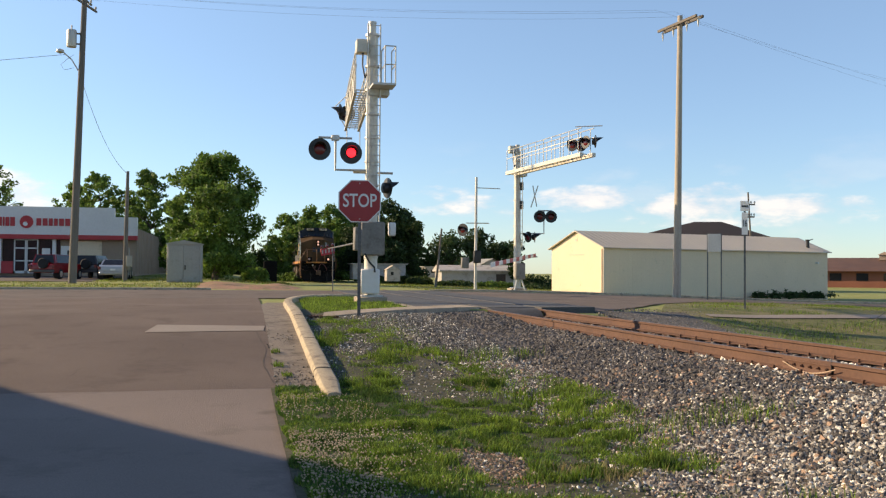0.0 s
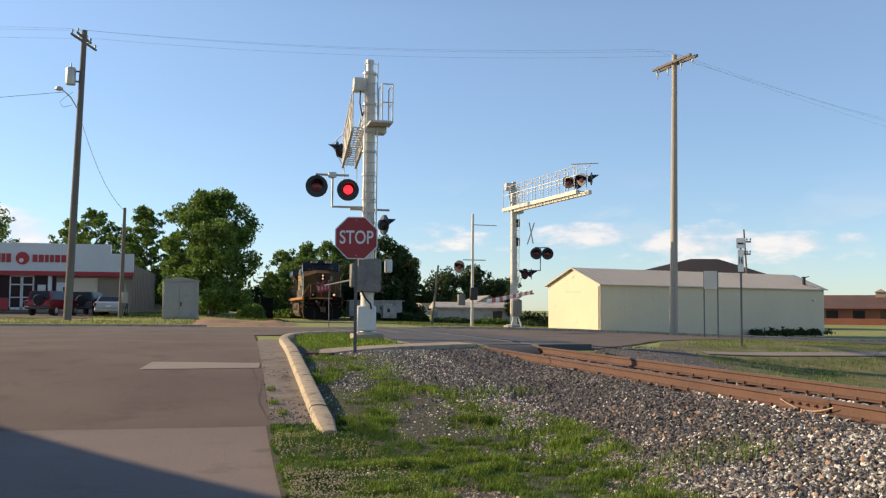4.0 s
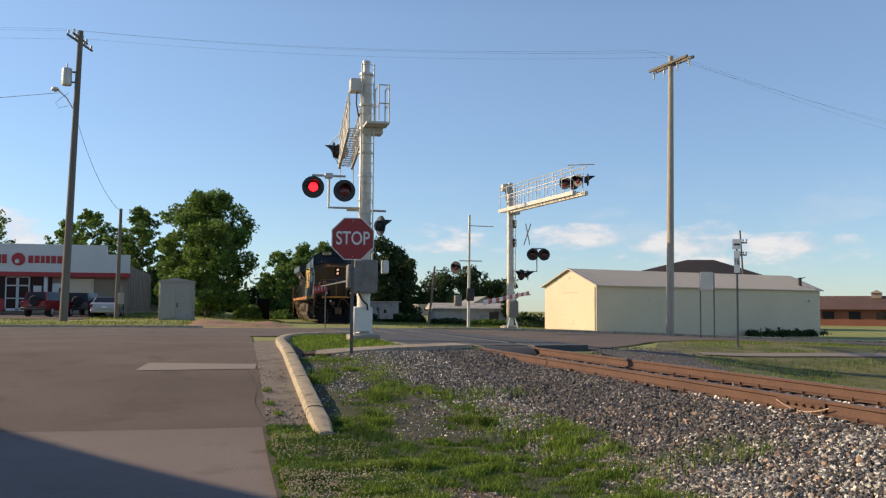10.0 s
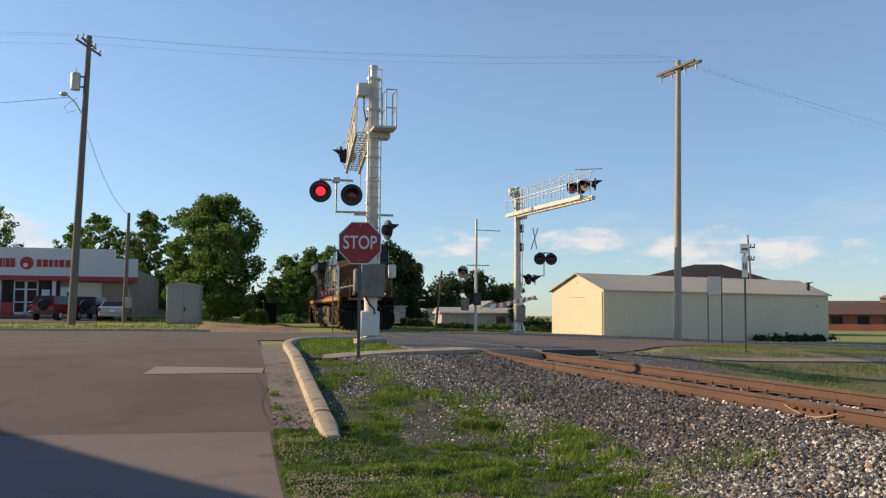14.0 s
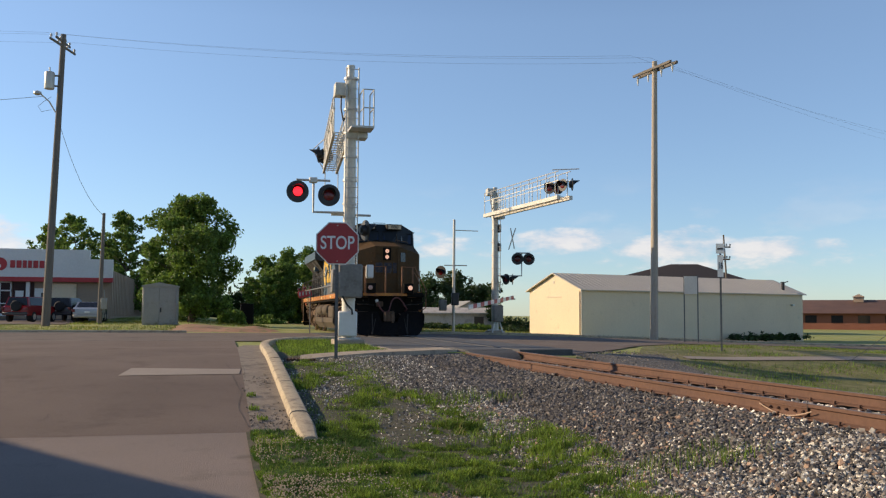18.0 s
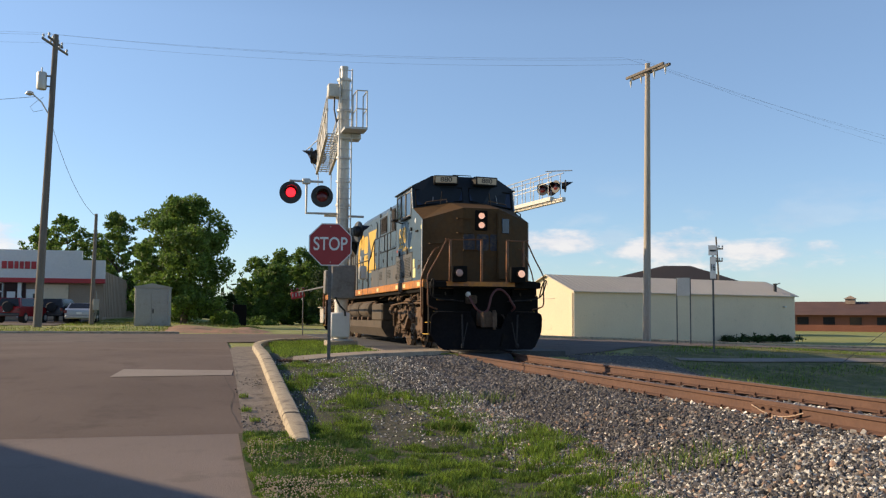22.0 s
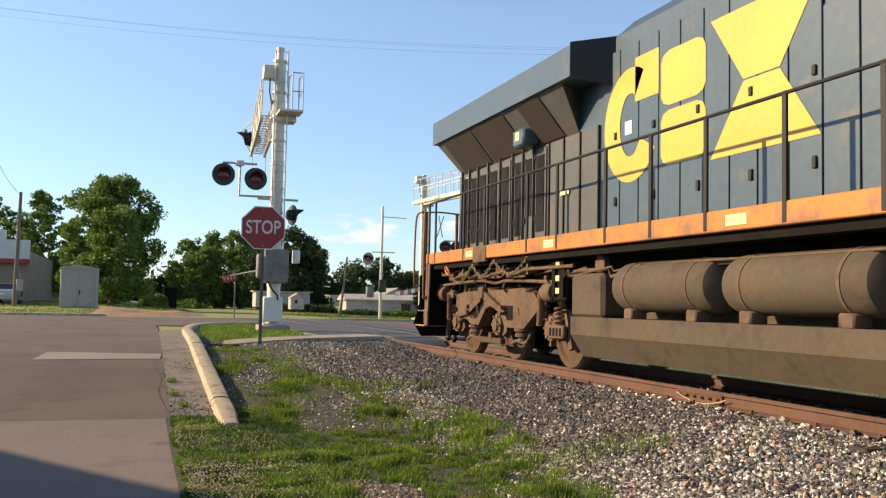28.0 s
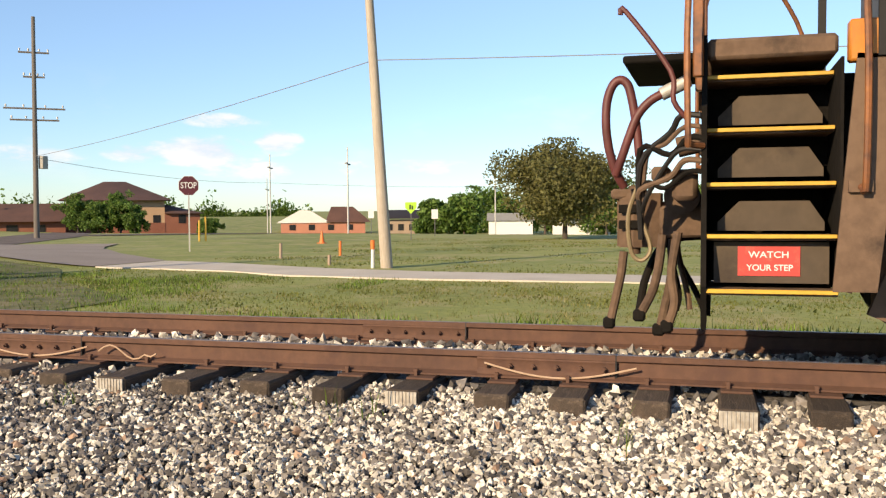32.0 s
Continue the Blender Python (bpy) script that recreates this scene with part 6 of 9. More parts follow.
    # street-name sign, markers, pedestrian sign
    g = thing("street_name_sign", "green street-name sign on a dark post", "road sign", at=pose(32.65, 31.0, -0.95, 0, 0, -46))
    part("post", Mesh().tube((0, 0, -0.2), (0, 0, 3.5), 0.04), POST_STEEL, g)
    part("blade", Mesh().box(-0.45, 0.45, -0.012, 0.012, 3.35, 3.52, 0.003), GREEN_SIGN, g)
    part("blade", Mesh().box(-0.012, 0.012, -0.45, 0.45, 3.54, 3.7, 0.003), GREEN_SIGN, g)
    y = thing("pedestrian_sign", "lime-yellow warning sign on a post", "road sign", at=pose(57.3, 18.4, -1.1, 0, 0, -72))
    part("post", Mesh().box(-0.03, 0.03, 0.01, 0.05, 0, 2.4), POST_STEEL, y)
    part("plate", Mesh().prism([(-0.36, 2.2), (0, 1.82), (0.36, 2.2), (0.36, 2.56), (-0.36, 2.56)], -0.01, 0.01, "y"), LIME, y, smooth=False)
    part("mark", Mesh().box(-0.1, 0.0, -0.016, -0.009, 2.1, 2.4).box(0.04, 0.14, -0.016, -0.009, 2.1, 2.35), BLACK, y)
    for x, yy, h in ((67.3, 19.8, 2.2), (75.2, 27.8, 2.2)):
        w = thing("white_sign", "small white sign on a thin post", "road sign", "white signs", at=pose(x, yy, -1.2, 0, 0, -72))
        part("post", Mesh().box(-0.03, 0.03, 0.01, 0.05, 0, h), POST_STEEL, w)
        part("plate", Mesh().box(-0.24, 0.24, -0.01, 0.01, h - 0.7, h), SIGN_WHITE, w)
    for x, yy, h, m_, lab in ((34.4, 16.4, 0.62, TAN_WALL, "short wooden marker post in the grass"), (30.6, 12.7, 0.36, TAN_WALL, "short wooden marker post in the grass"), (37.2, 15.0, 0.62, ORANGE_POST, "orange marker post in the grass"), (29.3, 10.6, 0.62, SIGN_WHITE, "white marker post with a red cap"), (51.2, 30.0, 1.3, YELLOW, "yellow marker post in the grass"), (51.6, 29.8, 1.5, YELLOW, "yellow marker post in the grass"), (24.5, 23.3, 1.5, YELLOW, "bent yellow bollard by the drive"), (39, 37, 1.3, YELLOW, "yellow guy-wire guard on the pole")):
        w = thing("marker_post", lab, "marker post", "marker posts", at=pose(x, yy, gz(x, yy)))
        part("post", Mesh().tube((0, 0, -0.1), (0.02, 0, h), 0.06, n=10), m_, w)
        if m_ is SIGN_WHITE:
            part("cap", Mesh().tube((0.02, 0, h), (0.02, 0, h + 0.3), 0.07, n=10), ORANGE_POST, w)
    for p, q in (((23.0, 20.9, 4.2), (18.8, 23.6, -0.7)), ((23.0, 20.9, 4.2), (18.2, 24.6, -0.6))):
        tagged(part("guy_wire", Mesh().tube(p, q, 0.009, n=6), POST_STEEL), "thin guy wire of the leaning pole", "guy wire", "guy wires")
    # drive on the far side
    drape("road_park", [(60, 47), (80, 30), (100, 5), (120, -60)], [(64, 50), (84, 33), (104, 7), (125, -60)], ROAD, 0.04, 40, 4, "far pale road along the park")


def bush(x, y, w, h, seed, label, leaf, name="bush"):
    g = np.random.default_rng(seed)
    n = 1500
    d = g.normal(size=(n, 3))
    d /= np.linalg.norm(d, axis=1)[:, None]
    P = d * g.uniform(0.55, 1.0, (n, 1)) * [w, w * 0.6, h]
    P = P + np.sin(P * 5 / w + seed) * 0.12 * w
    P[:, 2] = np.abs(P[:, 2])
    u, v = g.normal(size=(n, 3)) * 0.07, g.normal(size=(n, 3)) * 0.06
    ob = big_mesh(name, np.stack([P - u, P + v, P + u, P - v], 1).reshape(-1, 3), np.arange(4 * n).reshape(-1, 4), leaf)
    ob.matrix_basis = pose(x, y, gz(x, y))
    return tagged(ob, label, "bush")


def build_cabinet():
    for i, (x, y, w, h, l) in enumerate(((1.4, 74, 1.3, 1.3, LEAF), (2.0, 80, 1.6, 1.0, LEAF), (5.0, 92, 1.8, 0.9, LEAF), (12.5, 82.5, 1.5, 0.8, LEAF_DARK), (20.5, 74, 2.0, 0.7, LEAF), (26, 80, 2.2, 1.1, LEAF_DARK), (14.2, 82, 1.0, 0.7, LEAF_DARK), (15.6, 80, 1.4, 0.6, LEAF_DARK), (17.2, 73.5, 1.6, 0.45, LEAF_DARK), (23.6, 73, 1.8, 0.7, LEAF_DARK), (25.2, 77, 1.6, 1.0, LEAF_DARK), (11.4, 80.5, 0.8, 0.5, LEAF))):
        bush(x, y, w, h, i, "low overgrown bush beyond the crossing", l)
    p = thing("leaning_post", "thin leaning wooden post in the grass", "post", at=pose(13.95, 66, gz(13.95, 66)))
    part("post", Mesh().tube((0, 0, -0.3), (0.45, 0, 4.2), 0.09, 0.07, n=10), WOOD_DARK, p)
    c = thing("traffic_cone", "orange traffic cone on the far grass", "traffic cone", at=pose(50.5, 21.6, gz(50.5, 21.6)))
    part("cone", Mesh().tube((0, 0, 0), (0, 0, 0.7), 0.17, 0.04, n=16), ORANGE_POST, c)
    part("base", Mesh().box(-0.22, 0.22, -0.22, 0.22, 0, 0.04, 0.01), ORANGE_POST, c)
    c = thing("utility_cabinet", "tall grey sheet-metal utility cabinet on the verge", "cabinet", at=pose(-4.18, 60, gz(-4.2, 60), 0, 0, -3) @ Matrix.Diagonal((1.15, 1.15, 1.12, 1)))
    part("body", Mesh().box(0, 1.75, 0, 1.4, 0, 2.12, 0.02), CABINET, c)
    part("roof", Mesh().prism([(-0.05, 2.1), (1.8, 2.1), (1.8, 2.15), (0.88, 2.33), (-0.05, 2.15)], -0.05, 1.45, "y"), CABINET, c)
    d = part("door", Mesh().box(0.88, 1.68, -0.03, 0.0, 0.1, 2.0, 0.008), CABINET, c)
    part("door", Mesh().box(0.07, 0.87, -0.03, 0.0, 0.1, 2.0, 0.008), CABINET, c)
    part("handle", Mesh().box(0.93, 0.99, -0.07, -0.03, 0.7, 0.95, 0.01), BLACK, d)
    b = thing("dark_bin", "black rectangular container by the trees", "container", at=pose(3.1, 78, gz(3.1, 78)))
    part("body", Mesh().box(-0.9, 0.15, 0, 1.2, 0, 1.75, 0.03), UNDER_BLACK, b)
    xs, ys = np.linspace(-2.6, 4.2, 40), np.linspace(48.4, 60, 40)
    X, Y = np.meshgrid(xs, ys, indexing="ij")
    mound = ramp((X + 2.6) / 1.5) * ramp((4.2 - X) / 2.2) * ramp((Y - 48.4) / 2.5) * ramp((60 - Y) / 3)
    Z = ground(X, Y) - 0.03 + mound * (0.05 + 0.24 * patchy(X, Y, 1.6, 30))
    I = np.arange(1600).reshape(40, 40)
    F = np.stack([I[:-1, :-1], I[1:, :-1], I[1:, 1:], I[:-1, 1:]], -1).reshape(-1, 4)
    tagged(big_mesh("ground_bank", np.stack([X, Y, Z], -1).reshape(-1, 3), F, SOIL, True), "low bank of bare reddish soil beside the track", "soil", kind="structure")
    # the building whose roofline shades the street
    bm_ = thing("corner_building", "plain brick building at the corner of the side street", "building", at=pose(-10.25, 13.0, -0.72, 0, 0, 34.2))
    part("wall", Mesh().box(-8, 0, -2.5, 9, 0, 4.66), BRICK_FAR, bm_)
    part("parapet", Mesh().box(-8.1, 0.1, -2.6, 9.1, 4.66, 4.86), CONCRETE, bm_)


build_signals()
build_signs()
build_poles()
build_far_side()
build_cabinet()


# ---- trees ----
def tree(name, x, y, h, spread, seed, leaf, label, trunk_h=0.25, count=2600, leaf_size=0.3, squash=1.0, group=""):
    """A tapered trunk with limbs and a crown of many small leaf clumps with gaps."""
    r = random.Random(seed)
    z0 = gz(x, y) - 0.05
    root = thing(name, label, "tree", group, at=pose(x, y, z0))
    m = Mesh()
    m.tube((0, 0, 0), (0.05, 0, h * trunk_h), h * 0.028, h * 0.02, 9)
    m.tube((0.05, 0, h * trunk_h), (0, 0.05, h * 0.72), h * 0.02, h * 0.006, 8)
    clumps = []
    limbs = 15
    for i in range(limbs):
        a = 2 * math.pi * i / limbs * 2.4 + r.uniform(-0.4, 0.4)
        zb = h * (trunk_h + (0.72 - trunk_h) * (i / limbs) ** 0.9)
        ext = spread * r.uniform(0.5, 1.0) * (1.0 - 0.55 * max(0, (zb / h - 0.45)))
        top = (math.cos(a) * ext * 0.8, math.sin(a) * ext * 0.8, zb + h * r.uniform(0.04, 0.2) * squash)
        m.tube((0, 0, zb), top, h * 0.01, h * 0.003, 5)
        for k in range(5):
            f = r.uniform(0.35, 1.2)
            clumps.append((Vector(top) * f + Vector((0, 0, zb * (1 - f))) + Vector((r.gauss(0, 1), r.gauss(0, 1), r.gauss(0, 0.8))) * spread * 0.16, spread * r.uniform(0.16, 0.34)))
    for k in range(7):
        clumps.append((Vector((r.gauss(0, spread * 0.2), r.gauss(0, spread * 0.2), h * r.uniform(0.68, 0.92))), spread * r.uniform(0.16, 0.3)))
    part("trunk", m, BARK, root)
    g = np.random.default_rng(seed)
    C = np.array([c[0] for c in clumps])
    S = np.array([c[1] for c in clumps])
    w = S ** 2 / (S ** 2).sum()
    i = g.choice(len(C), count, p=w)
    d = g.normal(size=(count, 3))
    d /= np.linalg.norm(d, axis=1)[:, None]
    P = C[i] + d * (S[i] * g.uniform(0.45, 1.05, count))[:, None] * [1, 1, 0.8]
    P[:, 2] = np.clip(P[:, 2], h * trunk_h * 0.55, h * 1.02)
    u = g.normal(size=(count, 3))
    u /= np.linalg.norm(u, axis=1)[:, None]
    v = np.cross(u, g.normal(size=(count, 3)))
    v /= np.linalg.norm(v, axis=1)[:, None]
    s = (leaf_size * g.uniform(0.5, 1.25, count))[:, None]
    q = np.cross(u, v)
    V = np.stack([P - u * s, P + v * s * 0.55 + q * s * 0.15, P + u * s, P - v * s * 0.55 + q * s * 0.1], 1).reshape(-1, 3)
    F = np.arange(count * 4).reshape(-1, 4)
    cr = big_mesh("crown", V, F, leaf)
    cr.parent = root
    return root


def maple(name, x, y, h, spread, seed, leaf, label, count, leaf_size, group="", low=0.1):
    """A tree with a forked trunk, steep limbs and a tall ragged crown of sprays that reach almost to the ground."""
    r = random.Random(seed)
    root = thing(name, label, "tree", group, at=pose(x, y, gz(x, y) - 0.05))
    wood = Mesh().tube((0, 0, 0), (0.04 * h, 0, h * 0.2), h * 0.03, h * 0.022, 9)
    sprays = []
    for i in range(34):
        f = (i + 0.5) / 34
        a = i * 2.4 + r.uniform(-0.5, 0.5)
        zt = h * (low + (0.97 - low) * f)
        wide = spread * (0.74 + 0.26 * min(f / 0.45, 1.0)) * math.sqrt(max(0.02, 1 - max(0.0, (f - 0.45) / 0.56) ** 2))
        ext = wide * r.uniform(0.72, 1.08)
        zb = max(h * 0.12, zt - ext * r.uniform(0.5, 1.1))
        tip = Vector((math.cos(a) * ext, math.sin(a) * ext, zt))
        root_at = Vector((0.04 * h * (1 - zb / h), 0, zb))
        wood.tube(root_at, tip, h * 0.009 * (1.1 - 0.7 * f), h * 0.002, 5)
        for k in range(7):
            g = r.uniform(0.35, 1.04)
            c = root_at.lerp(tip, g) + Vector((r.gauss(0, 1), r.gauss(0, 1), r.gauss(0, 0.9))) * spread * 0.11
            sprays.append((c, spread * r.uniform(0.09, 0.21)))
    for k in range(10):
        sprays.append((Vector((r.gauss(0, spread * 0.1), r.gauss(0, spread * 0.1), h * r.uniform(0.86, 0.97))), spread * r.uniform(0.06, 0.12)))
    part("trunk", wood, BARK, root)
    g = np.random.default_rng(seed)
    C, S = np.array([tuple(c[0]) for c in sprays]), np.array([c[1] for c in sprays])
    i = g.choice(len(C), count, p=S ** 2 / (S ** 2).sum())
    d = g.normal(size=(count, 3))
    d /= np.linalg.norm(d, axis=1)[:, None]
    P = C[i] + d * (S[i] * g.uniform(0.3, 1.15, count) ** 0.8)[:, None] * [1.0, 1.0, 0.75]
    P[:, 2] = np.maximum(P[:, 2], h * 0.03)
    u = g.normal(size=(count, 3))
    u /= np.linalg.norm(u, axis=1)[:, None]
    v = np.cross(u, g.normal(size=(count, 3)))
    v /= np.linalg.norm(v, axis=1)[:, None]
    q = np.cross(u, v)
    s = (leaf_size * g.uniform(0.5, 1.3, count))[:, None]
    V = np.stack([P - u * s, P + v * s * 0.6 + q * s * 0.2, P + u * s, P - v * s * 0.6 + q * s * 0.12], 1).reshape(-1, 3)
    crown = big_mesh("crown", V, np.arange(count * 4).reshape(-1, 4), leaf)
    crown.parent = root
    return root


def build_trees():
    maple("tree", -1.55, 70, 9.25, 3.75, 1, LEAF, "tall leafy green maple with a ragged upright crown", 38000, 0.13)
    for i, (x, y, h, s) in enumerate([(5.6, 104, 7.3, 2.6), (8.4, 107, 8.3, 3.0), (10.6, 101, 8.0, 2.9), (13.2, 106, 8.4, 3.0), (6.8, 99, 6.4, 2.4)]):
        maple("tree", x, y, h, s, 20 + i, LEAF, "green tree in the row behind the crossing", 11000, 0.16, group="trees behind the crossing", low=0.04)
    for i, (x, y, h, s) in enumerate([(13.8, 88, 8.3, 3.0), (16.0, 91, 7.4, 2.8), (12.3, 93, 8.0, 3.0)]):
        tree("tree", x, y, h, s, 30 + i, LEAF_DARK, "dense dark green tree beside the track", 0.06, 15000, 0.17, group="dark trees by the track")
    for i, (x, y, h, s) in enumerate([(-14.7, 108, 11.3, 3.0), (-9.2, 104, 11.3, 2.5), (-26.2, 110, 12.2, 3.4), (-12.0, 112, 9.0, 2.6), (-6.0, 106, 8.4, 2.6), (-17.8, 112, 10.4, 2.6)]):
        maple("tree", x, y, h, s, 40 + i, LEAF, "green tree standing behind the store", 9000, 0.17, group="trees behind the store")
    for i, (x, y, h, s) in enumerate([(33, 148, 8.5, 4.0), (38, 150, 9.5, 3.4), (43, 152, 7.5, 4.0)]):
        tree("tree", x, y, h, s, 50 + i, LEAF_DARK, "distant dark green tree on the skyline", 0.15, 4500, 0.28, group="distant trees")
    tree("tree", 22.6, 75, 4.2, 0.7, 60, LEAF_DARK, "small dark conifer beside the shed", 0.08, 1500, 0.16)
    tree("tree", 59.6, 8.9, 6.4, 4.9, 61, LEAF_BROWN, "broad bronze-leaved tree in the grass", 0.28, 26000, 0.13, squash=0.55)
    for i, (x, y, h, s) in enumerate([(105, 79.8, 5.6, 2.2), (104, 76.0, 4.6, 2.4), (106, 74.0, 5.8, 2.5), (105, 71.2, 4.0, 1.8), (108, 62.5, 2.2, 1.6)]):
        tree("tree", x, y, h, s, 70 + i, LEAF, "low round green tree before the brick hall", 0.08, 6000, 0.18, group="trees by the brick hall")
    for i, (x, y, h, s) in enumerate([(112, 33.2, 4.6, 2.6), (112, 29.4, 5.4, 3.0), (150, 26, 9, 5), (158, 36, 8, 6), (148, 16, 10, 5), (150, 1, 9, 6), (150, -20, 9, 7)]):
        tree("tree", x, y, h, s, 80 + i, LEAF, "distant green tree at the edge of the park", 0.06, 5000, 0.35, group="distant trees")
    g = np.random.default_rng(9)
    n = 26000
    a = np.radians(g.uniform(-66, -40, n))
    P = np.stack([-np.sin(a) * 330, np.cos(a) * 330, -3.0 + np.abs(g.normal(0, 1, n)) * 2.6 * (0.4 + patchy(np.degrees(a), 0 * a, 1.3, 2))], -1)
    u, v = g.normal(size=(n, 3)) * 0.34, g.normal(size=(n, 3)) * 0.3
    tagged(big_mesh("far_woods", np.stack([P - u, P + v, P + u, P - v], 1).reshape(-1, 3), np.arange(n * 4).reshape(-1, 4), LEAF), "low line of distant green woods", "trees", kind="stuff")
    n = 20000
    a = np.radians(g.uniform(-12, 24, n))
    P = np.stack([-np.sin(a) * 150, np.cos(a) * 150, 0.5 + np.abs(g.normal(0, 1, n)) * 2.4 * (0.5 + patchy(np.degrees(a), 0 * a, 1.7, 5))], -1)
    u, v = g.normal(size=(n, 3)) * 0.27, g.normal(size=(n, 3)) * 0.24
    tagged(big_mesh("far_woods", np.stack([P - u, P + v, P + u, P - v], 1).reshape(-1, 3), np.arange(n * 4).reshape(-1, 4), LEAF_DARK), "dark green hedge and woods behind the lots", "trees", kind="stuff")


# ---- buildings ----
def build_shed():
    A = Vector((22.5, 55.4, -0.85))
    L = Vector((0.96, 0.28, 0)).normalized()
    W = Vector((-0.28, 0.96, 0)).normalized()
    m4 = Matrix((( L.x, W.x, 0, A.x), (L.y, W.y, 0, A.y), (0, 0, 1, A.z), (0, 0, 0, 1)))
    root = thing("metal_shed", "long cream-painted metal shed with a shallow pale roof", "shed", at=m4)
    LEN, WID, EV, RG = 20.6, 5.6, 3.45, 4.54
    m = Mesh()
    m.add([(0, 0, 0), (LEN, 0, 0), (LEN, 0, EV), (0, 0, EV), (0, WID, 0), (0, WID, EV), (0, WID / 2, RG - 0.05), (LEN, WID, 0), (LEN, WID, EV), (LEN, WID / 2, RG - 0.05)],
          [(0, 1, 2, 3), (0, 3, 6, 5, 4), (1, 7, 8, 9, 2), (4, 5, 8, 7)])
    part("wall", m, CREAM, root)
    ribs = Mesh()
    for k in range(58):
        x = 0.2 + k * 0.352
        ribs.box(x, x + 0.05, -0.003, 0.002, 0.05, EV - 0.02)
    part("siding_ribs", ribs, CREAM, root)
    for s in (0, 1):
        y0, y1 = (-0.22, WID / 2) if s == 0 else (WID + 0.22, WID / 2)
        z0, z1 = EV - 0.06, RG
        rf = Mesh()
        rf.add([(-0.2, y0, z0), (LEN + 0.2, y0, z0), (LEN + 0.2, y1, z1), (-0.2, y1, z1), (-0.2, y0, z0 + 0.06), (LEN + 0.2, y0, z0 + 0.06), (LEN + 0.2, y1, z1 + 0.06), (-0.2, y1, z1 + 0.06)],
               [(0, 1, 2, 3), (4, 7, 6, 5), (0, 4, 5, 1), (1, 5, 6, 2), (2, 6, 7, 3), (3, 7, 4, 0)])
        roof = part("roof", rf, CREAM_ROOF, root)
        rib = Mesh()
        for k in range(52):
            x = -0.15 + k * 0.4
            rib.add([(x, y0, z0 + 0.058), (x + 0.05, y0, z0 + 0.058), (x + 0.05, y1, z1 + 0.058), (x, y1, z1 + 0.058), (x, y0, z0 + 0.074), (x + 0.05, y0, z0 + 0.074), (x + 0.05, y1, z1 + 0.074), (x, y1, z1 + 0.074)], [(4, 7, 6, 5), (0, 4, 5, 1), (1, 5, 6, 2), (3, 7, 4, 0)])
        part("standing_seams", rib, CREAM_ROOF, roof)
    part("corner_trim", Mesh().box(-0.02, 0.06, -0.02, 0.06, 0, EV), CREAM_ROOF, root)
    part("flue", Mesh().tube((19.35, 0.7, 3.5), (19.35, 0.7, 4.3), 0.12).tube((19.35, 0.7, 4.3), (19.35, 0.7, 4.38), 0.18).tube((19.35, 0.7, 4.3), (19.9, 0.7, 4.42), 0.03), BLACK, root, "dark capped metal flue")
    rs = random.Random(8)
    edge = [(WID * k / 24, 0.0 if k in (0, 24) else rs.uniform(0.12, 0.34)) for k in range(25)]
    part("rust_stain", Mesh().prism(edge, -0.006, 0.002, "x"), SOIL, root, "rust-brown splashed band along the foot", smooth=False)
    part("lintel", Mesh().box(-0.03, 0.0, 2.0, 3.6, 3.0, 3.04), CREAM_ROOF, root)
    part("gable_vent", Mesh().box(-0.02, 0.0, 2.75, 2.95, 3.9, 4.05), CREAM_ROOF, root)
    part("downpipe", Mesh().tube((-0.06, 0.12, 0.0), (-0.06, 0.12, EV - 0.1), 0.04, n=8), CREAM, root)
    part("wall_lamp", Mesh().box(LEN - 1.3, LEN - 1.1, -0.2, 0, 2.6, 2.72, 0.02), WHITE_PANEL, root)
    # bushes along the wall
    g = np.random.default_rng(5)
    n = 1500
    t = g.uniform(12.2, 19.4, n)
    cl = np.round(t * 0.7) / 0.7
    P = np.stack([cl + g.normal(0, 0.24, n), -0.8 + g.normal(0, 0.22, n), np.abs(g.normal(0, 0.15, n)) + 0.02], -1)
    P = np.array([m4 @ Vector(p) for p in P])
    P[:, 2] += 0.2
    u, v = g.normal(size=(n, 3)) * 0.08, g.normal(size=(n, 3)) * 0.06
    V = np.stack([P - u, P + v, P + u, P - v], 1).reshape(-1, 3)
    tagged(big_mesh("bushes", V, np.arange(n * 4).reshape(-1, 4), LEAF_DARK), "low dark bushes along the shed wall", "bush", kind="stuff")
    # big dark roof behind
    d = thing("dark_hall", "large hall with a low dark brown roof behind the shed", "hall", at=pose(49.6, 96.5, -0.5, 0, 0, -18))
    part("roof", Mesh().add([(-12, -6, 4.2), (11, -6, 4.2), (11, 8, 4.2), (-12, 8, 4.2), (0.5, 1, 7.35), (3.5, 1, 7.35)], [(0, 1, 5, 4), (1, 2, 5), (2, 3, 4, 5), (3, 0, 4), (0, 3, 2, 1)]), DARK_ROOF, d)
    part("wall", Mesh().box(-11.5, 10.5, -5.5, 7.5, -1.0, 4.2), TAN_WALL, d)
    # small white sheds beyond the crossing
    s = thing("white_shed", "low white metal shed with an open doorway", "shed", at=pose(16.6, 76, -0.25, 0, 0, -4))
    part("wall", Mesh().box(0, 6.4, 0, 4, 0, 1.35), WHITE_SHED, s)
    part("roof", Mesh().prism([(-0.3, 1.3), (4.3, 1.3), (4.3, 1.4), (2, 1.85), (-0.3, 1.4)], -0.2, 6.6, "x"), WHITE_SHED, s)
    part("doorway", Mesh().box(4.6, 5.4, -0.03, 0.01, 0.1, 1.1), BLACK, s)
    s = thing("garden_shed", "tiny white wooden garden shed", "shed", at=pose(12.5, 79, 0.2) @ Matrix.Diagonal((0.6, 0.6, 0.62, 1)))
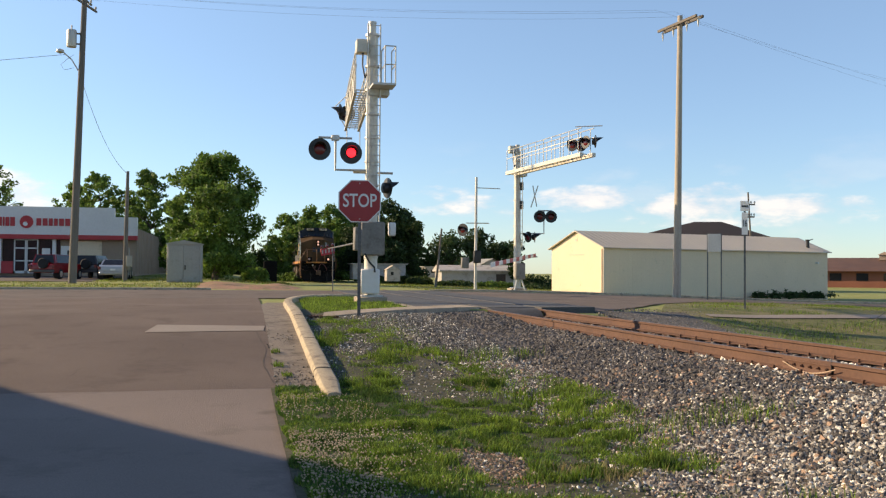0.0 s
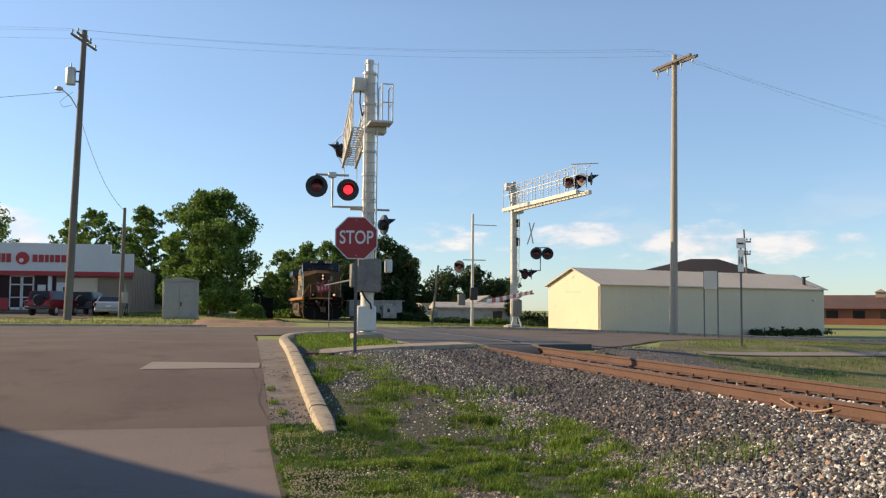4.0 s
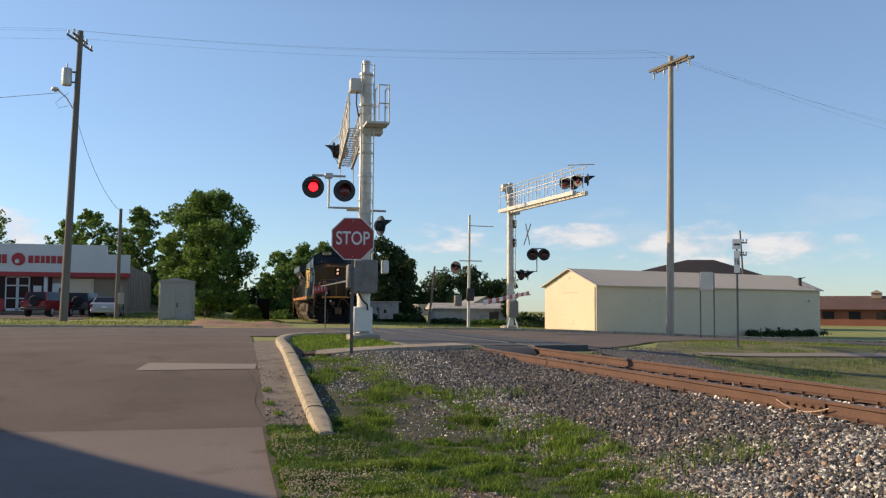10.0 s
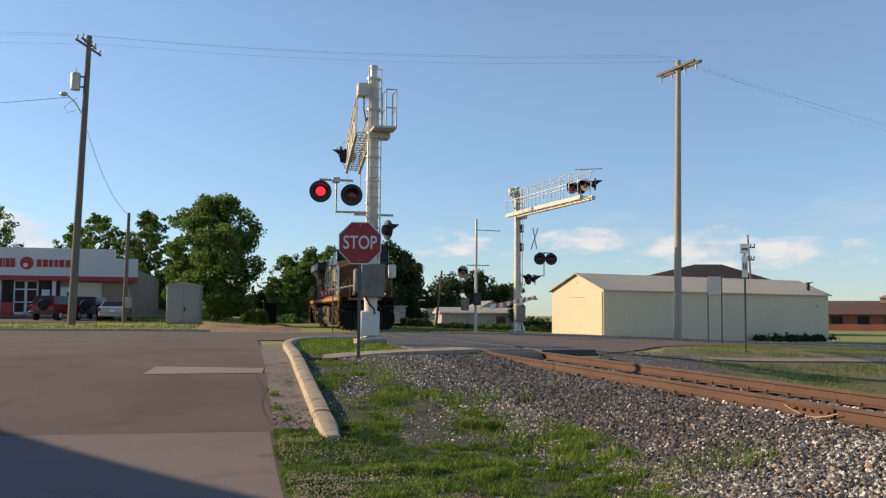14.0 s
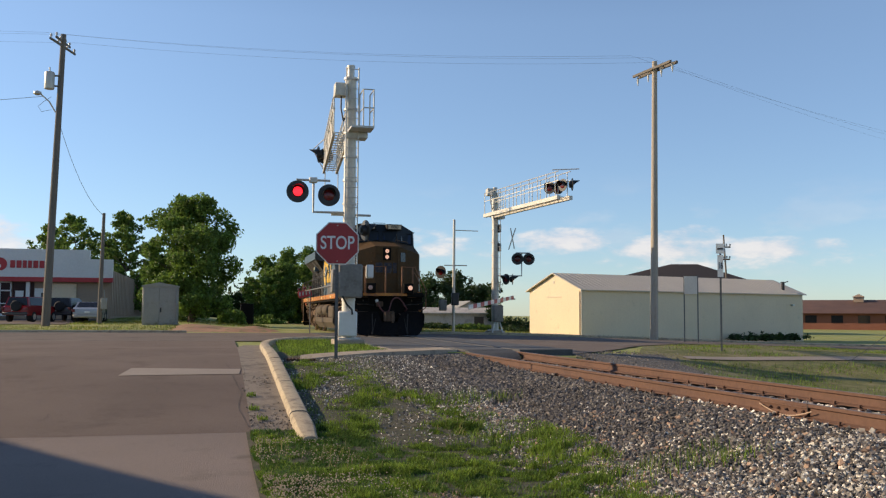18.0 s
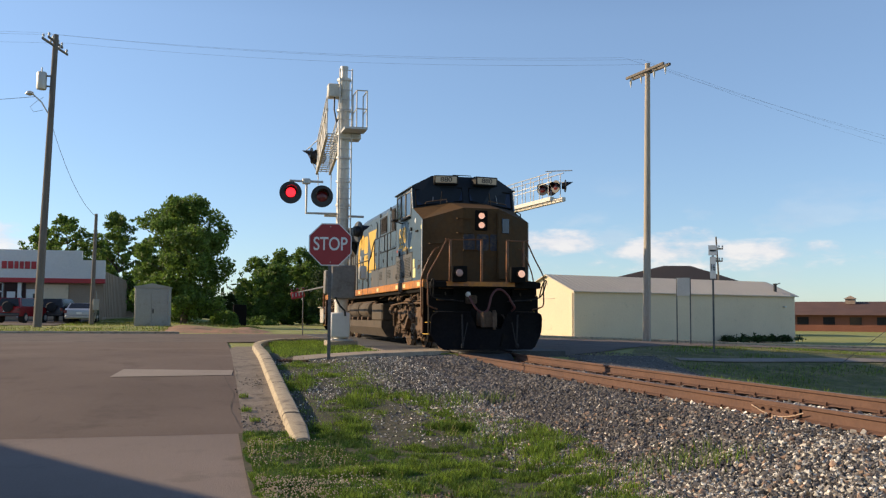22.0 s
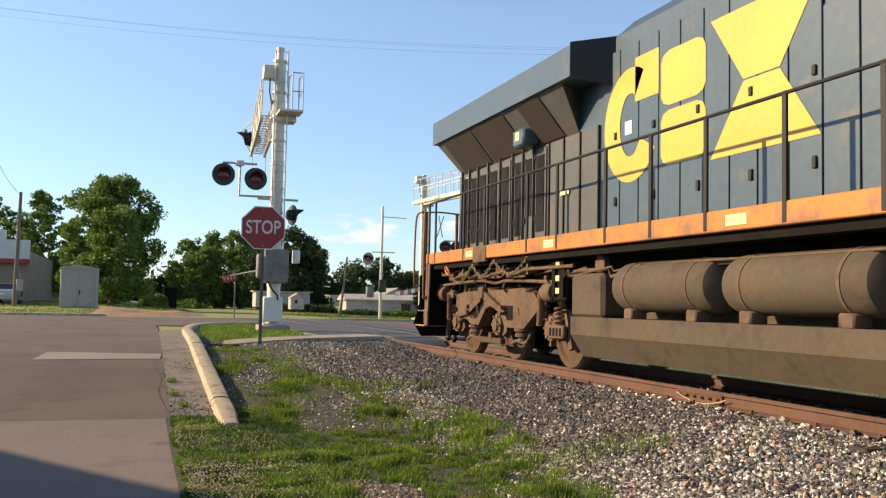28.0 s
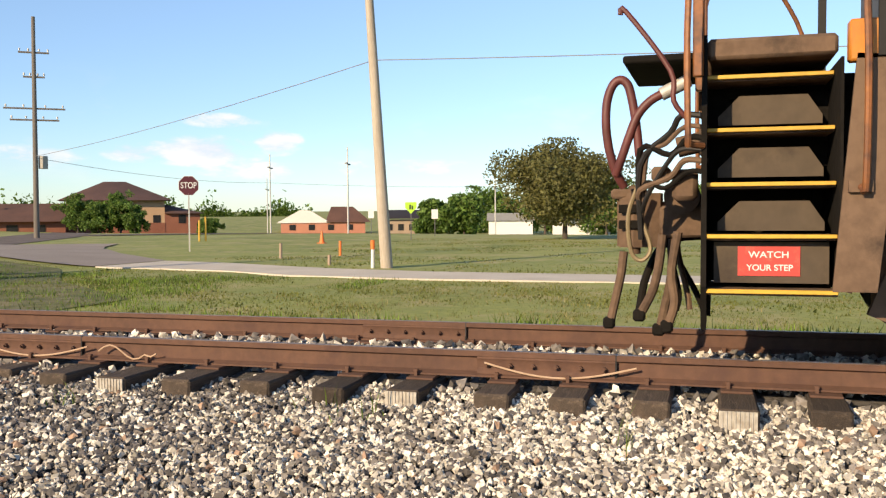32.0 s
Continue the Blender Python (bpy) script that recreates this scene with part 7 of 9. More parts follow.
    part("wall", Mesh().prism([(0, 0), (1.9, 0), (1.9, 1.6), (0.95, 2.15), (0, 1.6)], 0, 2.2, "y"), WHITE_SHED, s)
    part("roof", Mesh().add([(-0.15, -0.1, 1.55), (0.95, -0.1, 2.2), (2.05, -0.1, 1.55), (-0.15, 2.3, 1.55), (0.95, 2.3, 2.2), (2.05, 2.3, 1.55)], [(0, 1, 4, 3), (1, 2, 5, 4)]), CREAM_ROOF, s)
    part("window", Mesh().box(0.55, 0.95, -0.03, 0.01, 0.8, 1.3), GLASS, s)
    for i, (x, y, w) in enumerate([(10.2, 84, 4.8), (23.6, 118, 2.8)]):
        s = thing("mobile_home", "long white mobile home with a flat roof", "house", at=pose(x, y, 0.3) @ Matrix.Diagonal((1, 0.7, 0.55, 1)))
        part("wall", Mesh().box(0, w, 0, 3.5, 0, 2.5, 0.05), WHITE_SHED, s)
        part("roof", Mesh().box(-0.2, w + 0.2, -0.2, 3.7, 2.5, 2.62), CREAM_ROOF, s)
        for k in range(1 + (w > 4)):
            part("window", Mesh().box(0.8 + k * 2, 1.5 + k * 2, -0.03, 0.01, 1.1, 1.8), GLASS, s)
    s = thing("grey_house", "grey house with a pitched roof beyond the crossing", "house", at=pose(27.4, 108, -0.4) @ Matrix.Diagonal((0.95, 1, 0.8, 1)))
    part("wall", Mesh().prism([(0, 0), (5, 0), (5, 2.3), (2.5, 3.7), (0, 2.3)], 0, 7, "y"), WHITE_SHED, s)
    part("roof", Mesh().add([(-0.3, -0.3, 2.2), (2.5, -0.3, 3.85), (5.3, -0.3, 2.2), (-0.3, 7.3, 2.2), (2.5, 7.3, 3.85), (5.3, 7.3, 2.2)], [(0, 1, 4, 3), (1, 2, 5, 4)]), CABINET, s)


def build_store():
    z = 0.7
    root = thing("variety_store", "single-storey shop with white fascia and red band", "shop", at=pose(-8.0, 79.6, z))
    part("wall", Mesh().box(-34, 0, 0.3, 34, -0.2, 3.75), TAN_WALL, root, "tan metal cladding")
    ribs = Mesh()
    for k in range(24):
        ribs.box(-0.02, 0.06, 0.6 + k * 1.4, 0.75 + k * 1.4, 0, 3.75)
    part("wall_ribs", ribs, TAN_WALL, root)
    part("fascia", Mesh().box(-34, -1.6, -0.3, 0.3, 3.07, 5.28).box(-1.6, 0.15, -0.3, 0.3, 3.07, 4.55), WHITE_PANEL, root, "white sheet fascia")
    part("red_band", Mesh().box(-34, 0.18, -0.36, 0.3, 2.72, 3.07), RED_TRIM, root)
    part("dado", Mesh().box(-34, -9.2, 0.02, 0.3, 0, 0.95), RED_TRIM, root, "red panel under the windows")
    for a, b in ((-34, -10.35), (-10.0, -9.2), (-7.3, -6.35), (-6.1, -5.75)):
        part("shop_window", Mesh().box(a, b, 0.2, 0.31, 0.95 if a < -10 else 0.6, 2.68), SHOP_GLASS, root)
    part("wall_panel", Mesh().box(-4.5, -2.6, 0.2, 0.285, 0.3, 2.6), CREAM, root)
    part("poster_mark", Mesh().box(-5.2, -4.9, 0.17, 0.2, 1.5, 1.85), BLACK, root)
    part("poster", Mesh().box(-7.1, -6.5, 0.16, 0.2, 1.2, 2.0), SIGN_WHITE, root)
    part("poster", Mesh().box(-5.7, -4.6, 0.2, 0.28, 1.1, 2.2), SIGN_WHITE, root)
    d = part("entrance", Mesh().box(-9.15, -7.4, 0.12, 0.25, 0, 2.68), SHOP_GLASS, root)
    fr = Mesh()
    for x in (-9.15, -8.35, -8.24, -7.45):
        fr.box(x, x + 0.09, 0.06, 0.14, 0, 2.7)
    fr.box(-9.15, -7.36, 0.06, 0.14, 0.0, 0.2).box(-9.15, -7.36, 0.06, 0.12, 0.95, 1.03).box(-9.15, -7.36, 0.06, 0.14, 2.62, 2.72).box(-9.15, -7.36, 0.06, 0.14, 1.95, 2.05)
    part("frame", fr, SIGN_WHITE, d)
    for x in (-10.35, -6.3, -14.2):
        part("pier", Mesh().box(x, x + 0.28, -0.05, 0.3, 0, 2.72), SIGN_WHITE, root)
    # the sign's lettering, as plain blocks in its colour
    sg = lambda mesh: part("sign_block", mesh, RED_TRIM, root)
    x = -9.0
    for w in (0.42, 0.12, 0.28, 0.34):
        sg(Mesh().box(x - 1.4, x - 1.4 + w, -0.36, -0.3, 3.72, 4.42, 0.03))
        x += w + 0.07
    sg(Mesh().tube((-8.18, -0.3, 4.06), (-8.18, -0.36, 4.06), 0.5, n=28))
    x = -7.45
    for w in (0.36, 0.36, 0.28, 0.28, 0.36, 0.36):
        sg(Mesh().box(x, x + w, -0.36, -0.3, 3.78, 4.36, 0.03))
        x += w + 0.1
    part("sign_inset", Mesh().tube((-8.26, -0.36, 3.9), (-8.26, -0.38, 3.9), 0.17, n=16), SIGN_WHITE, root)


def car(name, x, y, turn, paint, label, suv=False):
    """A parked car seen from behind: body, cabin, windows, lamps, bumper and four wheels."""
    root = thing(name, label, "car", at=pose(x, y, gz(x, y) + 0.03, 0, 0, turn))
    h = 0.42 if suv else 0.3
    body = [(-2.25, h), (2.2, h), (2.3, h + 0.3), (2.2, h + 0.52), (1.1, h + 0.62), (-1.9, h + 0.66), (-2.25, h + 0.55), (-2.3, h + 0.25)]
    m = Mesh().prism([(a, b) for a, b in body], -0.86, 0.86, "x")
    part("body", m, paint, root)
    top = h + (1.22 if suv else 1.02)
    cab = Mesh()
    y0, y1, y2, y3 = (-2.05, 1.0, 0.2, -1.9) if suv else (-1.85, 1.05, 0.3, -1.1)
    zb = h + 0.62
    cab.add([(-0.82, y0, zb), (0.82, y0, zb), (0.82, y1, zb), (-0.82, y1, zb), (-0.66, y3, top), (0.66, y3, top), (0.66, y2, top), (-0.66, y2, top)], [(0, 1, 5, 4), (1, 2, 6, 5), (2, 3, 7, 6), (3, 0, 4, 7), (4, 5, 6, 7)])
    part("cabin", cab, paint, root)
    for a, b, c, d in ((0, 1, 5, 4), (1, 2, 6, 5), (2, 3, 7, 6), (3, 0, 4, 7)):
        v = [Vector(cab.v[i]) for i in (a, b, c, d)]
        ce = sum(v, Vector()) / 4
        nrm = (v[1] - v[0]).cross(v[3] - v[0]).normalized()
        if nrm.dot(ce - Vector((0, -0.4, zb + 0.2))) < 0:
            nrm = -nrm
        part("window", Mesh().add([ce + (p - ce) * 0.86 + nrm * 0.012 for p in v], [(0, 1, 2, 3)]), GLASS, root)
    for s in (-1, 1):
        part("tail_lamp", Mesh().box(s * 0.8 - 0.12, s * 0.8 + 0.06, -2.33, -2.2, h + 0.35, h + 0.55, 0.02), RED_LENS, root)
        for yy in (-1.4, 1.4):
            w = part("wheel", Mesh().lathe([(0.2, -0.11), (0.33, -0.1), (0.345, 0), (0.33, 0.1), (0.2, 0.11)], (s * 0.78, yy, 0.33), "x", 18), TYRE, root)
            part("rim", Mesh().lathe([(0.05, 0), (0.2, 0), (0.2, 0.03), (0.05, 0.05)], (s * 0.87, yy, 0.33), "x", 12), GALV, w)
    part("bumper", Mesh().box(-0.85, 0.85, -2.38, -2.2, h + 0.02, h + 0.22, 0.05), CAR_DARK if suv else paint, root)
    part("number_plate", Mesh().box(-0.16, 0.16, -2.4, -2.37, h + 0.3, h + 0.42), SIGN_WHITE, root)
    if suv:
        part("spare_wheel", Mesh().lathe([(0.1, 0), (0.34, 0.02), (0.36, -0.1), (0.3, -0.2), (0.05, -0.22)], (0.1, -2.3, h + 0.62), "y", 20), TYRE, root)
    return root


build_trees()
build_shed()
build_store()
car("suv", -11.9, 68.5, -16, CAR_RED, "red boxy off-road car parked at the store", True)
car("sedan", -7.95, 66.5, 3, CAR_SILVER, "silver saloon car parked at the store")
car("pickup", -10.0, 72.0, -10, CAR_DARK, "dark car parked between the others", True)
car("hatchback", -8.35, 71.8, 4, CAR_DARK, "dark car parked behind the silver one")


# ---- locomotive: x across (camera side negative), y from the nose to the rear, z up from the rail ----
LOCO_BLUE = mat("loco_blue", (0.06, 0.1, 0.135), (0.045, 0.078, 0.108), 0.42, big=0.7, fine=9, bump=0.04, dirt=(0.14, 0.125, 0.105), dirt_at=0.66)
LOCO_GREY = mat("dusty_blue_grey", (0.085, 0.088, 0.085), (0.06, 0.066, 0.068), 0.6, big=0.9, fine=10, bump=0.06, dirt=(0.11, 0.085, 0.065), dirt_at=0.6)
LOCO_DARK = mat("dark_blue_roof", (0.012, 0.017, 0.023), (0.008, 0.012, 0.017), 0.5, spec=0.3, big=0.8, fine=10, bump=0.05)
LOCO_YELLOW = mat("loco_yellow", (0.72, 0.44, 0.06), (0.62, 0.37, 0.05), 0.45, big=1.0, fine=12, bump=0.03)
# dusty yellow, darkened far below the paint because the nose front is shaded
NOSE_YELLOW = mat("dusty_shaded_nose_yellow", (0.1, 0.055, 0.022), (0.07, 0.038, 0.016), 0.75, spec=0.2, big=0.9, fine=12, bump=0.05, dirt=(0.075, 0.05, 0.028), dirt_at=0.6)
SILL = mat("orange_sill_stripe", (0.6, 0.22, 0.025), (0.43, 0.15, 0.024), 0.5, big=1.2, fine=14, bump=0.05, dirt=(0.25, 0.11, 0.055), dirt_at=0.57)
DUST = mat("brown_road_dust", (0.175, 0.115, 0.077), (0.112, 0.073, 0.05), 0.95, spec=0.2, big=1.0, fine=16, bump=0.15, dirt=(0.05, 0.036, 0.028), dirt_at=0.62)
DUST_TANK = mat("dusty_tank", (0.105, 0.08, 0.056), (0.078, 0.06, 0.043), 0.85, spec=0.3, big=0.8, fine=12, bump=0.06, dirt=(0.05, 0.038, 0.03), dirt_at=0.64)
# underframe black; also stands in for shade in side-frame recesses and step wells
UNDER = mat("greasy_black_and_painted_shade", (0.014, 0.012, 0.01), (0.008, 0.007, 0.006), 0.95, spec=0.15, big=2, fine=18, bump=0.2)
GRILLE = mat("dark_radiator_grille", (0.032, 0.023, 0.018), (0.02, 0.014, 0.011), 0.8, big=2, fine=18, bump=0.1)
WHEEL = mat("dusty_wheel", (0.12, 0.08, 0.054), (0.08, 0.054, 0.037), 0.95, spec=0.15, big=1.5, fine=14, bump=0.08)
TREAD = mat("bright_wheel_tread", (0.55, 0.5, 0.44), (0.45, 0.4, 0.35), 0.3, metal=0.8, bump=0.02)
RAILING = mat("handrail_dark", (0.022, 0.02, 0.019), (0.015, 0.014, 0.013), 0.6, spec=0.3, big=3, fine=20, bump=0.05)
RAIL_YEL = mat("worn_yellow_handrail", (0.3, 0.11, 0.03), (0.1, 0.045, 0.025), 0.45, big=4, fine=20, bump=0.05)
HOSE = mat("red_brown_hose", (0.15, 0.04, 0.036), (0.09, 0.027, 0.024), 0.55, bump=0.05)
CHAIN = mat("rusty_chain", (0.3, 0.24, 0.13), (0.2, 0.15, 0.09), 0.6, metal=0.3, bump=0.1)
HEADLIGHT = mat("lit_headlight", (0.5, 0.34, 0.25), (0.5, 0.34, 0.25), 0.2, bump=0, emit=(1.0, 0.56, 0.4, 0.6))
DITCH_DIM = mat("ditch_lamp_glass", (0.25, 0.2, 0.19), (0.2, 0.15, 0.145), 0.15, bump=0, emit=(1.0, 0.6, 0.5, 0.04))
LOUVRE = mat("louvre_shadow", (0.035, 0.032, 0.03), (0.022, 0.02, 0.019), 0.8, bump=0)
CAB_GLASS = mat("cab_window_glass", (0.02, 0.03, 0.055), (0.014, 0.022, 0.042), 0.06, bump=0, spec=0.5)
BOARD = mat("number_board", (0.34, 0.3, 0.22), (0.27, 0.24, 0.175), 0.5, bump=0, emit=(1.0, 0.86, 0.6, 0.05))
LABEL_RED = mat("red_label", (0.62, 0.06, 0.05), (0.5, 0.05, 0.04), 0.6, big=5, fine=30, bump=0.05, dirt=(0.3, 0.12, 0.08), dirt_at=0.62)
LABEL_YEL = mat("pale_yellow_label", (0.72, 0.66, 0.32), (0.66, 0.6, 0.28), 0.6, bump=0)
FADED = mat("faded_blue_shapes", (0.016, 0.018, 0.036), (0.011, 0.013, 0.027), 0.6, big=3, fine=14, bump=0.02, dirt=(0.09, 0.06, 0.035), dirt_at=0.56)

locomotive = thing("locomotive", "blue-grey and yellow freight locomotive coated in brown dust", "locomotive")
LO = locomotive


def loco_cab():
    # nose: flat middle, swept corners, sloping top
    m = Mesh()
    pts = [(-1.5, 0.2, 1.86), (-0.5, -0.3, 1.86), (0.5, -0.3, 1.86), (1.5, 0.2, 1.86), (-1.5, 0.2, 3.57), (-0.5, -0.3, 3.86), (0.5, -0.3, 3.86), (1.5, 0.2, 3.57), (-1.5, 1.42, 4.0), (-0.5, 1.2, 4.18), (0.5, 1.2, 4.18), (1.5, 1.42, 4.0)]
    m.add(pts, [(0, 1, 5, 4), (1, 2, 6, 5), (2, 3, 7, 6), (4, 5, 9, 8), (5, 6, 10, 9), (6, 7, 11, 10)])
    part("nose", m, NOSE_YELLOW, LO, "dusty yellow nose, its paint darkened for shade", smooth=False)
    # cab shell
    for s in (-1, 1):
        side = Mesh()
        o = [(0.2, 1.92), (3.8, 1.92), (3.8, 4.66), (1.6, 4.67), (1.42, 4.0), (0.2, 3.57)]
        side.prism(o, s * 1.5, s * 1.42, "x")
        p = part("cab_side", side, LOCO_BLUE, LO, smooth=False)
        # window openings
        for a, b, z0, z1 in ((3.1, 3.62, 3.84, 4.52), (2.45, 3.0, 3.86, 4.54), (1.66, 2.35, 3.84, 4.52)):
            part("window_pane", Mesh().box(s * 1.495, s * 1.506, a, b, z0, z1), CAB_GLASS, p)
            fr = Mesh()
            for q in (a, b):
                fr.box(s * 1.5, s * 1.52, q - 0.018, q + 0.018, z0 - 0.02, z1 + 0.02)
            for q in (z0, z1):
                fr.box(s * 1.5, s * 1.52, a - 0.02, b + 0.02, q - 0.018, q + 0.018)
            part("window_frame", fr, MAST_BOX if a < 3 else RAILING, p)
        part("drip_rail", Mesh().box(s * 1.49, s * 1.56, 1.5, 3.85, 4.6, 4.64, 0.01), LOCO_DARK, p)
        part("arm_rest", Mesh().box(s * 1.5, s * 1.6, 1.7, 2.9, 3.76, 3.8, 0.015), LOCO_DARK, p)
        part("mirror", Mesh().pipe([(s * 1.5, 2.9, 3.7), (s * 1.72, 2.85, 3.75), (s * 1.76, 2.8, 3.78)], 0.02).box(s * 1.68, s * 1.84, 2.6, 2.95, 3.74, 3.8, 0.02), RAILING, p)
        # louvred doors
        for a, b in ((2.64, 3.78), (1.46, 2.62)):
            d = part("louvre_door", Mesh().box(s * 1.5, s * 1.518, a, b, 1.97, 2.75, 0.006), LOCO_GREY, p)
            for k in range(13):
                z = 2.06 + k * 0.045
                part("louvre", Mesh().box(s * 1.517, s * 1.53, a + 0.2, b - 0.2, z, z + 0.02, 0.004), LOUVRE, d)
            for q in (a + 0.12, b - 0.12):
                part("latch", Mesh().tube((s * 1.515, q, 2.12), (s * 1.54, q, 2.12), 0.045, n=12).box(s * 1.518, s * 1.535, q - 0.015, q + 0.015, 2.16, 2.22, 0.004), RAILING, d)
            part("hinge", Mesh().tube((s * 1.53, (a + b) / 2, 2.72), (s * 1.53, (a + b) / 2, 2.9), 0.018, n=8).box(s * 1.5, s * 1.53, (a + b) / 2 - 0.03, (a + b) / 2 + 0.03, 2.74, 2.84, 0.005), RAILING, d)
            part("door_gap", Mesh().box(s * 1.5, s * 1.512, a - 0.02, b + 0.02, 2.755, 2.772), LOUVRE, d)
        part("lug", Mesh().tube((s * 1.5, 1.55, 3.42), (s * 1.55, 1.55, 3.42), 0.05, n=10), RAILING, p)
        for k in range(4):
            part("bolt", Mesh().tube((s * 1.5, 0.75 + k * 0.075, 3.3 + (k % 2) * 0.012), (s * 1.53, 0.75 + k * 0.075, 3.3 + (k % 2) * 0.012), 0.026, n=8), LOUVRE, p)
        part("round_patch", Mesh().tube((s * 1.5, 1.1, 3.62), (s * 1.506, 1.1, 3.62), 0.07, n=18), SIGN_WHITE, p)
        part("corner_patch", Mesh().box(s * 1.5, s * 1.507, 0.26, 0.38, 3.32, 3.44), LABEL_YEL, p)
        part("notice", Mesh().box(s * 1.5, s * 1.507, 1.15, 1.37, 2.31, 2.55), LABEL_YEL, p, "pale yellow notice")
        part("notice", Mesh().box(s * 1.5, s * 1.507, 1.03, 1.37, 2.03, 2.29), LABEL_YEL, p, "pale yellow notice")
        part("flag_patch", Mesh().box(s * 1.5, s * 1.506, 3.56, 3.7, 2.87, 2.95), LABEL_RED, p)
        part("model_plate", Mesh().box(s * 1.5, s * 1.505, 1.52, 1.88, 2.87, 2.92), LABEL_YEL, p)
        ring = Mesh()
        n = 30
        ring.add([(s * 1.506, 0.59 + r * math.cos(2 * math.pi * k / n) * 0.9, 2.3 + r * math.sin(2 * math.pi * k / n)) for r in (0.185, 0.168) for k in range(n)], [(k, (k + 1) % n, n + (k + 1) % n, n + k) for k in range(n)])
        part("ring_mark", ring, NOSE_YELLOW, p, "thin orange ring mark")
        letters("lettering", "(DP)", 0.15, NOSE_YELLOW, p, Matrix.Translation((s * 1.504, 0.59, 2.3)) @ Euler((radians(90), 0, radians(-90 if s < 0 else 90))).to_matrix().to_4x4(), 0.002)
        letters("road_number", "880", 0.68, LOCO_YELLOW, p, Matrix.Translation((s * 1.503, 2.83, 3.3)) @ Euler((radians(90), 0, radians(-90 if s < 0 else 90))).to_matrix().to_4x4(), 0.003, 0.98)
        bolt = Mesh()
        zz = [(3.42, 2.97), (3.26, 3.07), (2.64, 3.04), (2.72, 2.94), (2.25, 3.0), (2.33, 2.91), (2.0, 2.93), (2.47, 2.83), (2.43, 2.89), (2.93, 2.86), (2.86, 2.95)]
        bolt.prism(zz, s * 1.5, s * 1.507, "x")
        part("flash_mark", bolt, LOCO_YELLOW, p, "yellow flash under the number", smooth=False)
    back = Mesh().box(-1.42, 1.42, 3.72, 3.8, 1.92, 4.66)
    part("cab_back", back, LOCO_BLUE, LO)
    # windscreen band and roof
    w = Mesh()
    w.add([(-1.5, 1.42, 4.0), (-0.5, 1.2, 4.18), (0.5, 1.2, 4.18), (1.5, 1.42, 4.0), (-1.5, 1.6, 4.67), (-0.95, 1.46, 4.96), (0.95, 1.46, 4.96), (1.5, 1.6, 4.67), (-1.5, 3.8, 4.66), (-0.95, 3.8, 4.95), (0.95, 3.8, 4.95), (1.5, 3.8, 4.66)],
          [(0, 1, 5, 4), (1, 2, 6, 5), (2, 3, 7, 6), (4, 5, 9, 8), (5, 6, 10, 9), (6, 7, 11, 10), (8, 9, 10, 11)])
    part("cab_roof", w, LOCO_DARK, LO, "dark blue roof and windscreen surround", smooth=False)
    for s in (-1, 1):
        a = [Vector((s * 1.42, 1.41, 4.07)), Vector((s * 0.1, 1.215, 4.23)), Vector((s * 0.1, 1.37, 4.62)), Vector((s * 1.42, 1.55, 4.54))]
        off = Vector((0, -0.02, 0.0))
        gl = Mesh().add([p + off for p in a] + [p + off + Vector((0, 0.012, 0)) for p in a], [(0, 1, 2, 3), (4, 7, 6, 5), (0, 4, 5, 1), (1, 5, 6, 2), (2, 6, 7, 3), (3, 7, 4, 0)])
        ws = part("windscreen", gl, CAB_GLASS, LO, smooth=False)
        rim = [p + off * 1.6 for p in a]
        part("rubber_seal", Mesh().pipe(rim + rim[:1], 0.018, 6), UNDER, ws)
        part("wiper_blade", Mesh().pipe([(s * 0.52, 1.235, 4.25), (s * 0.5, 1.36, 4.52)], 0.009, 6).pipe([(s * 0.95, 1.3, 4.2), (s * 0.93, 1.41, 4.5)], 0.009, 6), GALV, ws, "pale wiper blades")
        part("corner_strip", Mesh().pipe([(s * 1.507, 0.21, 1.95), (s * 1.507, 0.21, 3.56)], 0.016, 6), GALV, LO, "pale strip along the corner edge")
        part("corner_strip", Mesh().pipe([(s * 1.507, 1.42, 4.0), (s * 1.507, 1.6, 4.66)], 0.02, 6), GALV, LO, "pale strip along the corner edge")
        part("wiper", Mesh().pipe([(s * 0.75, 1.25, 4.12), (s * 0.7, 1.28, 4.5)], 0.012).pipe([(s * 1.2, 1.2, 4.1), (s * 1.18, 1.18, 4.16), (s * 0.62, 1.06, 4.24), (s * 0.6, 1.06, 4.16)], 0.015), DUST, LO)
        tw = Matrix.Translation((s * 0.58, 1.3, 4.82)) @ Matrix.Rotation(radians(s * 9), 4, "Z")
        b = part("number_board", Mesh().box(-0.345, 0.345, -0.13, 0.3, -0.125, 0.125, 0.012, tw), RAILING, LO)
        part("lit_panel", Mesh().box(-0.3, 0.3, -0.142, -0.128, -0.088, 0.088, 0.004, tw), BOARD, b, "pale lit number panel")
        letters("road_number", "880", 0.19, BLACK, b, tw @ Matrix.Translation((0.0, -0.144, 0.0)) @ Euler((radians(90), 0, 0)).to_matrix().to_4x4(), 0.002, 1.2)
    part("roof_unit", Mesh().box(-0.55, 0.55, 2.0, 3.2, 4.9, 5.0, 0.03).pipe([(-0.3, 1.6, 4.9), (-0.3, 1.6, 5.02), (0.25, 1.6, 5.02), (0.25, 1.6, 4.9)], 0.013), LOCO_DARK, LO)
    # nose fittings
    hb = part("headlight_box", Mesh().box(-0.17, 0.17, -0.34, -0.28, 3.26, 3.8, 0.02), UNDER, LO)
